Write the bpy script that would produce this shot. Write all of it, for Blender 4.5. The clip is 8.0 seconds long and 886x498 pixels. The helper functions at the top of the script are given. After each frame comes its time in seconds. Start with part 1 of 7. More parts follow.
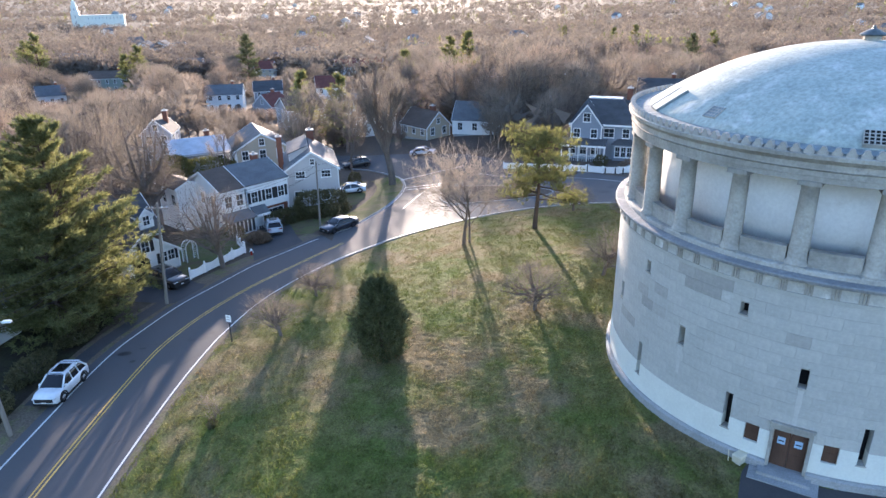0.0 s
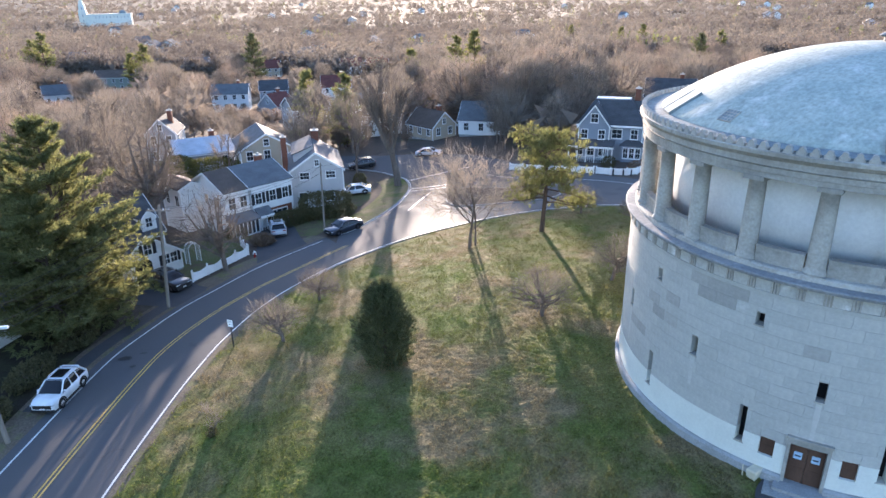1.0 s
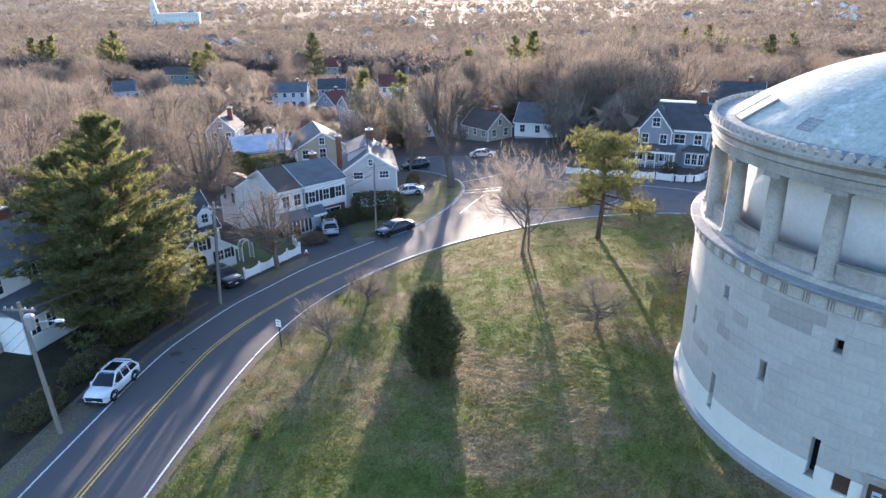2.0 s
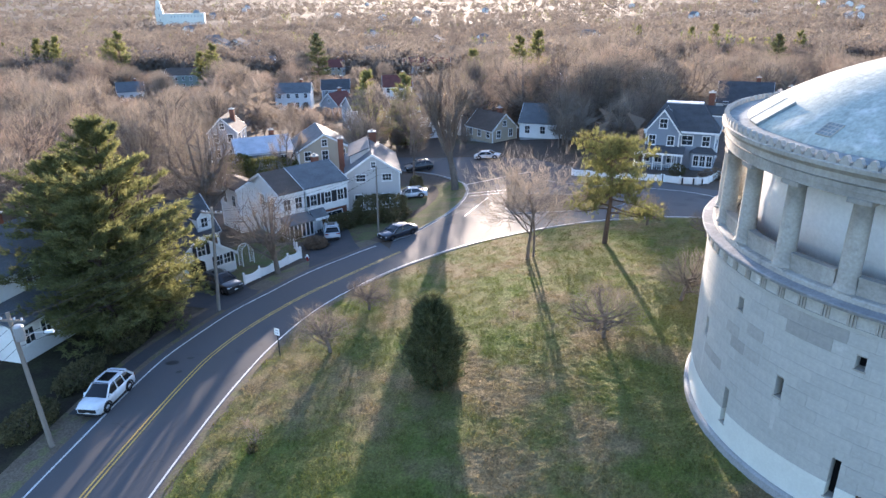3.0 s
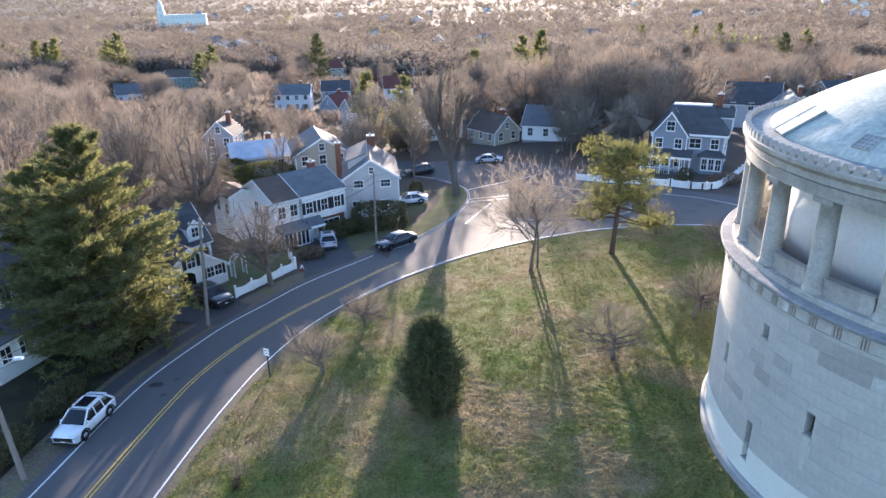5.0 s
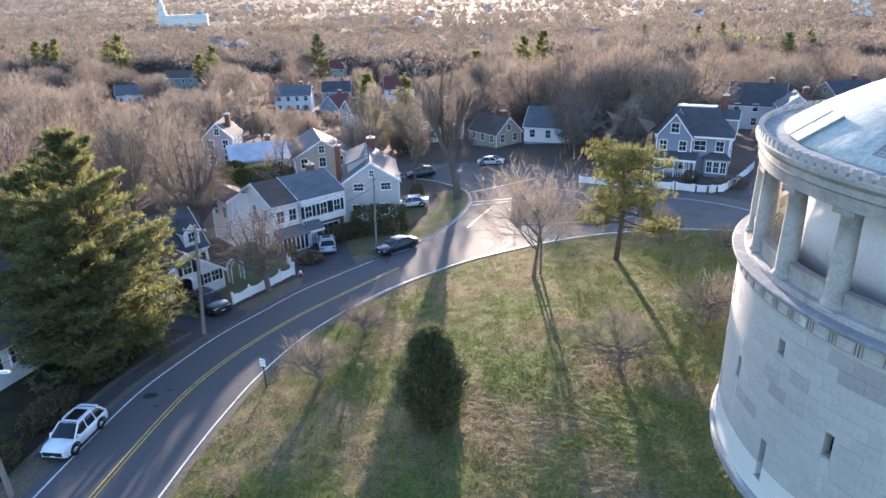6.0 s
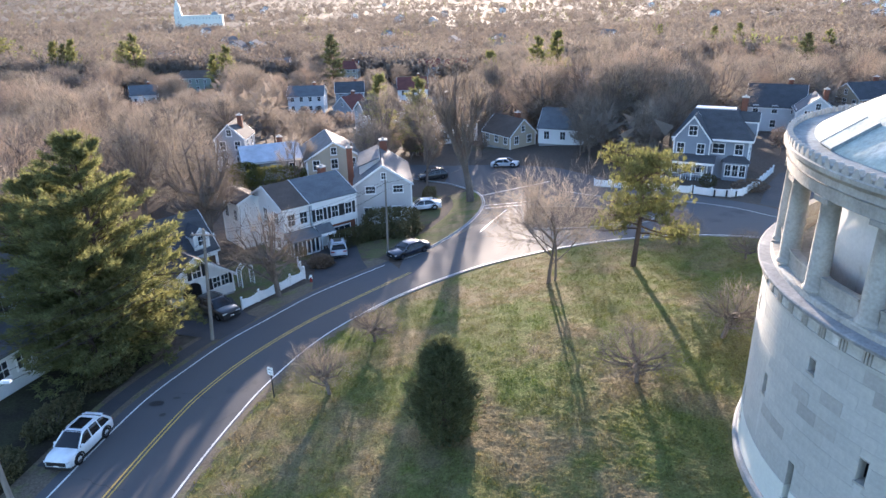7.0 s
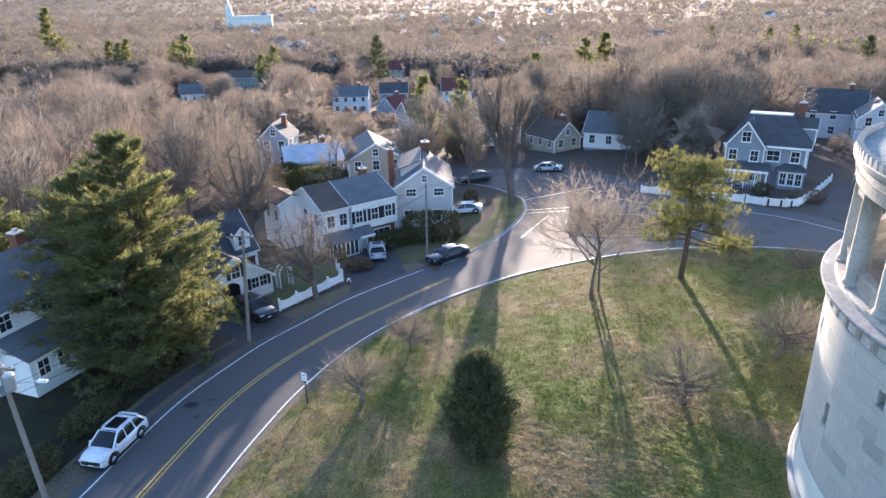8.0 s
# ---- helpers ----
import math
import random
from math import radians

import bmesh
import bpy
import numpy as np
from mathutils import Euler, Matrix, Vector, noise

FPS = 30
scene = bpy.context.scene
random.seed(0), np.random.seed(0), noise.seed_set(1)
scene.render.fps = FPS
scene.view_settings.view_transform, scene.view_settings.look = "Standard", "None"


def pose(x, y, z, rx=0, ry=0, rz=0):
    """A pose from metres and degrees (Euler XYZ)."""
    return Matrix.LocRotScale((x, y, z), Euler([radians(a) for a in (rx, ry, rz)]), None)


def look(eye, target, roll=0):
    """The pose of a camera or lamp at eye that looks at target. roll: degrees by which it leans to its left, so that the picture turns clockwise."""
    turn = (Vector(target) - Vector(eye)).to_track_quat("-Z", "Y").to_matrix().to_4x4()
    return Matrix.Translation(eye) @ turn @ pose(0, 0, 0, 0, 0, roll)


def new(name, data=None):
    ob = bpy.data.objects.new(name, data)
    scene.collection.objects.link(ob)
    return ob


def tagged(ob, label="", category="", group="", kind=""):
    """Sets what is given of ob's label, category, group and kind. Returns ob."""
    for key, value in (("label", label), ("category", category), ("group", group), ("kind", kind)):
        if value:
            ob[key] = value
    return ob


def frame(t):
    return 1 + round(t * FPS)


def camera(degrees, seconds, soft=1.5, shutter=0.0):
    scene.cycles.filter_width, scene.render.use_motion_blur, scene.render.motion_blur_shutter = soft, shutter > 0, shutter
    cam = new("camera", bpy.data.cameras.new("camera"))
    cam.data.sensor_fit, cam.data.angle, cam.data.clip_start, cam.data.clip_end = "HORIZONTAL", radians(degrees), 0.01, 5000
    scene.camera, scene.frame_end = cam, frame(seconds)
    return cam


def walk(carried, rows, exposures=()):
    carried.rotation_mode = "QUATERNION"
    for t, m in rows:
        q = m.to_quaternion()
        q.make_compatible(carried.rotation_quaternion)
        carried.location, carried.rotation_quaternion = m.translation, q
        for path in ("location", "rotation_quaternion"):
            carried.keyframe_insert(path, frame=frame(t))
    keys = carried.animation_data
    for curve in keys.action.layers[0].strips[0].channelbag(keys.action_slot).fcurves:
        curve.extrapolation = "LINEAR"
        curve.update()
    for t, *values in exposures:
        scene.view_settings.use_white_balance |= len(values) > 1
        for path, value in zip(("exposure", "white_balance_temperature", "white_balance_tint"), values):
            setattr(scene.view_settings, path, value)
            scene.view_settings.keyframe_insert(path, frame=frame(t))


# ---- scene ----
cam = camera(67.8, 8.0)
PATH = [
    (0, (0.207, -0.437, 25.209), (0.176, 1.424, 24.476), -0.9),
    (0.5, (0.221, 0.05, 25.215), (0.185, 1.91, 24.481), -0.9),
    (1, (0.201, 0.591, 25.216), (0.153, 2.451, 24.481), -0.9),
    (1.5, (0.193, 1.25, 25.219), (0.079, 3.106, 24.484), -0.9),
    (2, (0.172, 1.905, 25.147), (-0.033, 3.755, 24.414), -0.9),
    (3.5, (0.176, 4.062, 25.112), (-0.045, 5.91, 24.379), -1.1),
    (4, (0.192, 4.817, 25.082), (-0.032, 6.665, 24.349), -1.2),
    (4.5, (0.168, 5.522, 25.108), (-0.058, 7.369, 24.374), -1.3),
    (6, (0.0, 7.526, 25.121), (-0.232, 9.372, 24.388), -1.4),
    (6.5, (-0.072, 8.147, 25.146), (-0.311, 9.992, 24.413), -1.5),
    (7, (-0.135, 8.769, 25.125), (-0.405, 10.611, 24.393), -1.5),
    (7.5, (-0.19, 9.402, 25.149), (-0.519, 11.235, 24.419), -1.5),
    (8, (-0.262, 10.047, 25.111), (-0.653, 11.869, 24.384), -1.5),
]
walk(cam, [(t, look(eye, target, roll)) for t, eye, target, roll in PATH], [(0, 2.68, 5550, 23)])

# ---------- light ----------
SUN_ELEV, SUN_AZ = radians(7.3), radians(-4.0)      # azimuth from +y towards +x
world = bpy.data.worlds.new("sky")
scene.world = world
world.use_nodes = True
wn = world.node_tree.nodes
sky = wn.new("ShaderNodeTexSky")
sky.sky_type = "NISHITA"
sky.sun_disc = False
sky.sun_elevation, sky.sun_rotation = SUN_ELEV, SUN_AZ
sky.air_density, sky.dust_density, sky.ozone_density = 1.0, 0.8, 1.8
world.node_tree.links.new(sky.outputs[0], wn["Background"].inputs[0])
wn["Background"].inputs[1].default_value = 0.125
sun = new("sun", bpy.data.lights.new("sun", "SUN"))
sun.data.energy, sun.data.angle, sun.data.color = 3.7, radians(0.6), (1.0, 0.79, 0.52)
to_sun = Vector((math.sin(SUN_AZ) * math.cos(SUN_ELEV), math.cos(SUN_AZ) * math.cos(SUN_ELEV), math.sin(SUN_ELEV)))
sun.rotation_euler = to_sun.to_track_quat("Z", "Y").to_euler()

# ---------- terrain ----------
HILL = (1.702, 3.221, -0.989, -0.438, 0.249, -1.066, -1.084, 0.098, -0.406, 0.347)


def hold(v, lo, hi, k=8.0):
    """v held between lo and hi with rounded ends."""
    if v <= lo - k:
        return lo
    if v < lo + k:
        return lo + (v - lo + k) ** 2 / (4 * k)
    if v >= hi + k:
        return hi
    if v > hi - k:
        return hi - (hi + k - v) ** 2 / (4 * k)
    return v


def ground(x, y):
    a, b = hold(x, -38, 34), hold(y, 12, 100)
    d = math.hypot(x - a, y - b)
    u, v = a / 30, (b - 50) / 30
    z = sum(c * t for c, t in zip(HILL, (1, u, v, u * u, u * v, v * v, u ** 3, u * u * v, u * v * v, v ** 3)))
    z -= 7 * (1 - math.exp(-(d / 90) ** 2)) + 14 * (1 - math.exp(-(d / 500) ** 2))
    e = math.hypot(x - 22.71, y - 36.71)
    z -= 0.40 * math.exp(-((e - 11.8) / 5) ** 2)
    if d > 150:
        f = min(1.0, (d - 150) / 300)
        z += f * 5 * noise.noise((x / 260, y / 260, 1.7))
    if d > 1500:
        z += 92 * ((min(d, 4700) - 1500) / 3200) ** 2 * (0.80 + 0.35 * noise.noise((x / 900, y / 1500, 4.2)))
    return z


# ---------- materials ----------
def material(name, color, rough=0.8, metal=0.0, vary=0.15, big=0.5, small=12.0, bump=0.2, tint=None, rand=0.0, thin=0.0, grain=(1, 1, 1), patch=None, patch_size=0.3, patch_at=0.6):
    """A node material: a base colour varied at two scales, with fine relief.
    tint: second colour of the large stains; patch: third colour in irregular patches; rand: variation from object to object; thin: share of light let through."""
    m = bpy.data.materials.new(name)
    m.use_nodes = True
    nt = m.node_tree
    n, link = nt.nodes, nt.links.new
    b = n["Principled BSDF"]
    b.inputs["Roughness"].default_value, b.inputs["Metallic"].default_value = rough, metal
    b.inputs["Specular IOR Level"].default_value = 0.5 if rough < 0.6 else 0.3 if rough < 0.8 else 0.12
    tc, mp = n.new("ShaderNodeTexCoord"), n.new("ShaderNodeMapping")
    mp.inputs["Scale"].default_value = grain
    link(tc.outputs["Object"], mp.inputs["Vector"])

    def noise_at(scale, detail):
        t = n.new("ShaderNodeTexNoise")
        t.inputs["Scale"].default_value, t.inputs["Detail"].default_value, t.inputs["Roughness"].default_value = scale, detail, 0.62
        link(mp.outputs[0], t.inputs["Vector"])
        return t.outputs["Fac"]

    def mix(kind, fac, a, c):
        x = n.new("ShaderNodeMix")
        x.data_type, x.blend_type = "RGBA", kind
        for sock, v in ((x.inputs["Factor"], fac), (x.inputs[6], a), (x.inputs[7], c)):
            if isinstance(v, (int, float)):
                sock.default_value = v
            elif isinstance(v, tuple):
                sock.default_value = (*v, 1)
            else:
                link(v, sock)
        return x.outputs[2]

    def ramp(fac, lo, hi):
        r = n.new("ShaderNodeMapRange")
        r.inputs[1].default_value, r.inputs[2].default_value = lo, hi
        link(fac, r.inputs[0])
        return r.outputs[0]

    large, fine = noise_at(big, 4), noise_at(small, 3)
    second = tint or tuple(c * 0.7 for c in color)
    col = mix("MIX", ramp(large, 0.35, 0.68), tuple(color), tuple(second))
    if patch:
        col = mix("MIX", ramp(noise_at(patch_size, 5), patch_at - 0.05, patch_at + 0.08), col, tuple(patch))
    dark = mix("MIX", ramp(fine, 0.25, 0.75), (1 - vary,) * 3, (1 + vary,) * 3)
    col = mix("MULTIPLY", 1.0, col, dark)
    if rand:
        oi, hs = n.new("ShaderNodeObjectInfo"), n.new("ShaderNodeHueSaturation")
        r = n.new("ShaderNodeMapRange")
        r.inputs[3].default_value, r.inputs[4].default_value = 1 - rand, 1 + rand
        link(oi.outputs["Random"], r.inputs[0])
        link(r.outputs[0], hs.inputs["Value"])
        link(col, hs.inputs["Color"])
        col = hs.outputs[0]
    link(col, b.inputs["Base Color"])
    if bump:
        bp = n.new("ShaderNodeBump")
        bp.inputs["Strength"].default_value, bp.inputs["Distance"].default_value = bump, 0.03
        link(fine, bp.inputs["Height"])
        link(bp.outputs[0], b.inputs["Normal"])
    if thin:
        tr, ms = n.new("ShaderNodeBsdfTranslucent"), n.new("ShaderNodeMixShader")
        link(col, tr.inputs[0])
        ms.inputs[0].default_value = thin
        link(b.outputs[0], ms.inputs[1])
        link(tr.outputs[0], ms.inputs[2])
        link(ms.outputs[0], n["Material Output"].inputs[0])
    return m


def island_varied(m, amount):
    """Varies a material from one loose piece of a mesh to the next."""
    n, link = m.node_tree.nodes, m.node_tree.links.new
    b = n["Principled BSDF"]
    src = b.inputs["Base Color"].links[0].from_socket
    g, r, hs = n.new("ShaderNodeNewGeometry"), n.new("ShaderNodeMapRange"), n.new("ShaderNodeHueSaturation")
    r.inputs[3].default_value, r.inputs[4].default_value = 1 - amount, 1 + amount
    link(g.outputs["Random Per Island"], r.inputs[0])
    link(r.outputs[0], hs.inputs["Value"])
    link(src, hs.inputs["Color"])
    link(hs.outputs[0], b.inputs["Base Color"])
    for t in n:
        if t.type == "BSDF_TRANSLUCENT":
            link(hs.outputs[0], t.inputs[0])
    return m


LITTER = material("leaf_litter", (0.098, 0.076, 0.058), 0.97, vary=0.35, big=0.06, small=3.0, bump=0.5, tint=(0.074, 0.059, 0.047), patch=(0.074, 0.072, 0.042), patch_size=0.05, patch_at=0.62)
LAWN = material("lawn_turf", (0.126, 0.116, 0.042), 0.95, vary=0.50, big=0.22, small=7.0, bump=1.0, tint=(0.084, 0.108, 0.022), patch=(0.168, 0.132, 0.068), patch_size=0.16, patch_at=0.52)
LAWN.node_tree.nodes["Bump"].inputs["Distance"].default_value = 0.09
YARD = material("yard_grass", (0.085, 0.100, 0.034), 0.95, vary=0.3, big=0.3, small=6.0, bump=0.6, tint=(0.13, 0.105, 0.055), patch=(0.10, 0.075, 0.05), patch_size=0.35, patch_at=0.58)
DIRT = material("bare_soil", (0.120, 0.095, 0.070), 0.95, vary=0.4, big=0.5, small=8.0, bump=0.6, tint=(0.145, 0.120, 0.085), patch=(0.130, 0.125, 0.060), patch_size=0.7, patch_at=0.55)
# very dark brown ground, blotched with olive
DARK_GROUND = material("dark_brown_ground", (0.030, 0.024, 0.018), 0.97, vary=0.4, big=0.6, small=7.0, bump=0.7, tint=(0.045, 0.045, 0.022))
ASPHALT = material("asphalt", (0.082, 0.083, 0.086), 0.80, vary=0.14, big=0.25, small=25.0, bump=0.15, tint=(0.085, 0.084, 0.084), patch=(0.045, 0.045, 0.048), patch_size=0.16, patch_at=0.66)
DRIVE = material("driveway_asphalt", (0.055, 0.055, 0.058), 0.8, vary=0.2, big=0.4, small=20.0, bump=0.3, tint=(0.075, 0.07, 0.068))
TAR = material("tar_patch", (0.03, 0.03, 0.032), 0.6, vary=0.2, big=1.0, small=20.0)
PAINT_W = material("white_road_paint", (0.62, 0.62, 0.60), 0.6, vary=0.2, big=1.2, small=14.0, tint=(0.45, 0.45, 0.44))
PAINT_Y = material("yellow_road_paint", (0.50, 0.35, 0.09), 0.6, vary=0.2, big=1.2, small=14.0, tint=(0.42, 0.28, 0.06))
GRANITE = material("granite", (0.33, 0.33, 0.33), 0.8, vary=0.25, big=0.7, small=14.0, bump=0.4, tint=(0.24, 0.245, 0.24), rand=0.08)
LIMESTONE = material("limestone_block", (0.44, 0.43, 0.39), 0.85, vary=0.09, big=0.35, small=6.0, bump=0.15, tint=(0.375, 0.37, 0.345), rand=0.05, patch=(0.53, 0.525, 0.49), patch_size=0.8, patch_at=0.67)
LIMESTONE_OLD = material("weathered_limestone", (0.41, 0.39, 0.345), 0.85, vary=0.18, big=0.5, small=7.0, bump=0.3, tint=(0.265, 0.250, 0.220), rand=0.06, patch=(0.22, 0.21, 0.19), patch_size=1.1, patch_at=0.64)
LIMESTONE_DARK = material("darker_limestone_block", (0.350, 0.340, 0.310), 0.85, vary=0.10, big=0.5, small=6.0, bump=0.15, tint=(0.315, 0.305, 0.28), rand=0.10)
FRIEZE = material("frieze_limestone", (0.46, 0.45, 0.41), 0.85, vary=0.14, big=0.8, small=7.0, bump=0.2, tint=(0.36, 0.35, 0.32), patch=(0.60, 0.595, 0.57), patch_size=0.9, patch_at=0.60)
LEDGE = material("stained_ledge_stone", (0.265, 0.268, 0.268), 0.85, vary=0.2, big=0.6, small=7.0, bump=0.3, tint=(0.20, 0.205, 0.21), patch=(0.36, 0.355, 0.34), patch_size=0.9, patch_at=0.62)
MORTAR = material("mortar_joint", (0.41, 0.40, 0.37), 0.95, vary=0.1, big=1.0, small=10.0)
WHITEWASH = material("white_painted_stone", (0.66, 0.665, 0.60), 0.75, vary=0.06, big=0.4, small=8.0, bump=0.1, tint=(0.60, 0.605, 0.55))
STUCCO = material("pale_stucco", (0.78, 0.78, 0.76), 0.85, vary=0.07, big=0.45, small=6.0, bump=0.12, tint=(0.70, 0.70, 0.69), patch=(0.60, 0.58, 0.54), patch_size=0.9, patch_at=0.68)
DOME = material("dome_coating", (0.385, 0.415, 0.368), 0.92, vary=0.24, big=0.5, small=5.0, bump=0.5, tint=(0.30, 0.345, 0.315), patch=(0.475, 0.495, 0.455), patch_size=0.9, patch_at=0.58, grain=(1, 1, 0.6))
GUTTER = material("lead_gutter", (0.23, 0.265, 0.265), 0.85, vary=0.25, big=0.8, small=8.0, tint=(0.14, 0.165, 0.175))
COPPER = material("dark_copper", (0.10, 0.12, 0.12), 0.5, metal=0.4, vary=0.2, big=2.0, small=10.0)
STREAK = material("pale_mineral_streak", (0.475, 0.468, 0.432), 0.9, vary=0.08, big=1.2, small=6.0, bump=0.05, tint=(0.435, 0.428, 0.398))
CREAM = material("cream_plastic", (0.58, 0.53, 0.40), 0.6, vary=0.08, big=2.0, small=8.0, bump=0.05)
BOARD = material("brown_painted_wood", (0.095, 0.052, 0.034), 0.6, vary=0.2, big=1.5, small=12.0, grain=(1, 1, 0.2))
DARK = material("dark_void", (0.012, 0.012, 0.014), 0.9, vary=0.2, bump=0)
NOTICE = material("pale_blue_notice", (0.45, 0.62, 0.80), 0.5, vary=0.05, bump=0)
WHITE = material("white_paint", (0.78, 0.78, 0.76), 0.6, vary=0.05, big=0.8, small=6.0, bump=0.05, tint=(0.70, 0.70, 0.68))
BARK = material("grey_bark", (0.165, 0.135, 0.112), 0.95, vary=0.3, big=1.5, small=9.0, bump=0.7, tint=(0.12, 0.098, 0.082), grain=(1, 1, 0.25))
BARK_RED = material("pine_bark", (0.100, 0.072, 0.054), 0.95, vary=0.3, big=1.5, small=9.0, bump=0.7, tint=(0.065, 0.050, 0.042), grain=(1, 1, 0.3))
TWIG = island_varied(material("bare_twigs", (0.236, 0.200, 0.160), 0.9, vary=0.15, big=0.12, small=3.0, bump=0, tint=(0.180, 0.154, 0.125), rand=0.16, thin=0.42), 0.14)
TWIG_RED = island_varied(material("reddish_twigs", (0.246, 0.192, 0.152), 0.9, vary=0.15, big=0.12, small=3.0, bump=0, tint=(0.194, 0.152, 0.121), rand=0.12, thin=0.42), 0.14)
# own tone of some trees; inside other crowns it paints in the shade
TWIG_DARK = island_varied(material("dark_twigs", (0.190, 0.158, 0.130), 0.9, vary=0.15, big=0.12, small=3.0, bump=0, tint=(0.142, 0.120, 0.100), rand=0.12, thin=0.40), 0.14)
DEADLEAF = island_varied(material("dry_brown_leaves", (0.21, 0.155, 0.11), 0.9, vary=0.2, big=0.8, small=4.0, bump=0, tint=(0.15, 0.11, 0.08), thin=0.35), 0.3)
NEEDLE = island_varied(material("pine_needles", (0.180, 0.178, 0.068), 0.75, vary=0.2, big=0.35, small=3.0, bump=0, tint=(0.118, 0.132, 0.052), rand=0.12, thin=0.56), 0.35)
NEEDLE_DARK = island_varied(material("dark_needles", (0.135, 0.140, 0.062), 0.75, vary=0.25, big=0.8, small=3.0, bump=0, tint=(0.068, 0.080, 0.036), rand=0.1, thin=0.30), 0.45)
NEEDLE_YEL = island_varied(material("yellow_green_needles", (0.205, 0.200, 0.072), 0.75, vary=0.2, big=0.5, small=3.0, bump=0, tint=(0.140, 0.150, 0.055), rand=0.15, thin=0.52), 0.3)
BLADE = island_varied(material("grass_blades", (0.155, 0.142, 0.048), 0.8, vary=0.2, big=0.22, small=3.0, bump=0, tint=(0.102, 0.138, 0.027), patch=(0.205, 0.162, 0.084), patch_size=0.16, patch_at=0.52, thin=0.45), 0.38)
HEDGE = island_varied(material("hedge_leaves", (0.115, 0.100, 0.048), 0.8, vary=0.25, big=0.8, small=4.0, bump=0, tint=(0.076, 0.074, 0.034), thin=0.30), 0.35)
HEDGE_LIT = island_varied(material("olive_shrub_leaves", (0.13, 0.125, 0.04), 0.8, vary=0.25, big=0.6, small=4.0, bump=0, tint=(0.085, 0.09, 0.03), thin=0.4), 0.35)


def glass(name, color=(0.03, 0.035, 0.04), rough=0.06):
    m = material(name, color, rough, vary=0.1, big=0.6, small=3.0, bump=0)
    m.node_tree.nodes["Principled BSDF"].inputs["IOR"].default_value = 1.5
    return m


PANE = glass("window_glass")
CARGLASS = glass("car_glass", (0.012, 0.013, 0.015), 0.04)


def carpaint(name, color):
    m = material(name, color, 0.3, vary=0.03, big=1.0, small=5.0, bump=0)
    m.node_tree.nodes["Principled BSDF"].inputs["Coat Weight"].default_value = 0.6
    return m


def siding(name, color):
    """Clapboard: fine level courses as relief."""
    m = material(name, color, 0.7, vary=0.05, big=0.5, small=5.0, bump=0, tint=tuple(c * 0.9 for c in color))
    n, link = m.node_tree.nodes, m.node_tree.links.new
    tc, w, bp = n.new("ShaderNodeTexCoord"), n.new("ShaderNodeTexWave"), n.new("ShaderNodeBump")
    w.bands_direction, w.wave_profile = "Z", "SAW"
    w.inputs["Scale"].default_value = 1.3
    bp.inputs["Strength"].default_value, bp.inputs["Distance"].default_value = 0.5, 0.03
    link(tc.outputs["Object"], w.inputs["Vector"])
    link(w.outputs["Fac"], bp.inputs["Height"])
    link(bp.outputs[0], n["Principled BSDF"].inputs["Normal"])
    return m


def shingle(name, color):
    return material(name, color, 0.85, vary=0.22, big=0.6, small=7.0, bump=0.5, tint=tuple(c * 0.75 for c in color), grain=(1, 1, 2.5))


S_WHITE, S_BEIGE, S_TAN, S_BLUE, S_GREY, S_PALE = (siding("white_siding", (0.74, 0.74, 0.72)), siding("grey_beige_siding", (0.50, 0.485, 0.47)), siding("tan_siding", (0.42, 0.36, 0.27)),
                                                   siding("slate_blue_siding", (0.225, 0.255, 0.295)), siding("grey_siding", (0.30, 0.31, 0.33)), siding("pale_grey_siding", (0.52, 0.54, 0.56)))
R_DARK, R_GREY, R_BROWN, R_RED = shingle("charcoal_shingles", (0.078, 0.080, 0.085)), shingle("grey_shingles", (0.135, 0.142, 0.15)), shingle("brown_shingles", (0.11, 0.085, 0.07)), shingle("red_shingles", (0.15, 0.06, 0.05))
R_METAL = material("pale_metal_roof", (0.52, 0.54, 0.57), 0.4, metal=0.2, vary=0.08, big=0.6, small=5.0, bump=0.1)
S_GREEN = siding("grey_green_siding", (0.25, 0.29, 0.25))
BRICK = material("red_brick", (0.20, 0.085, 0.055), 0.9, vary=0.3, big=1.0, small=9.0, bump=0.5, tint=(0.14, 0.065, 0.045))
SHUTTER = material("black_shutter", (0.018, 0.019, 0.022), 0.6, vary=0.1, bump=0)
POLEWOOD = material("weathered_pole", (0.235, 0.205, 0.175), 0.9, vary=0.2, big=1.0, small=8.0, bump=0.4, tint=(0.17, 0.15, 0.13), grain=(1, 1, 0.15))
STEEL = material("galvanised_steel", (0.42, 0.43, 0.44), 0.45, metal=0.5, vary=0.1)
BLACKMETAL = material("dark_metal", (0.03, 0.03, 0.032), 0.5, metal=0.3, vary=0.1)
WIRE = material("black_cable", (0.02, 0.02, 0.022), 0.6, vary=0.05, bump=0)
TYRE = material("tyre_rubber", (0.014, 0.014, 0.015), 0.8, vary=0.1, bump=0)
RIM = material("wheel_rim", (0.10, 0.10, 0.11), 0.35, metal=0.6, vary=0.05, bump=0)
LAMPGLASS = material("lamp_lens", (0.6, 0.62, 0.64), 0.15, vary=0.05, bump=0)
TAIL = material("red_lens", (0.25, 0.015, 0.012), 0.2, vary=0.05, bump=0)
CAR_WHITE, CAR_BLACK, CAR_NAVY, CAR_SILVER = carpaint("white_car_paint", (0.72, 0.74, 0.76)), carpaint("black_car_paint", (0.02, 0.02, 0.022)), carpaint("dark_blue_car_paint", (0.018, 0.024, 0.04)), carpaint("silver_car_paint", (0.42, 0.45, 0.48))
PLASTIC = material("black_trim_plastic", (0.02, 0.02, 0.021), 0.6, vary=0.1, bump=0)


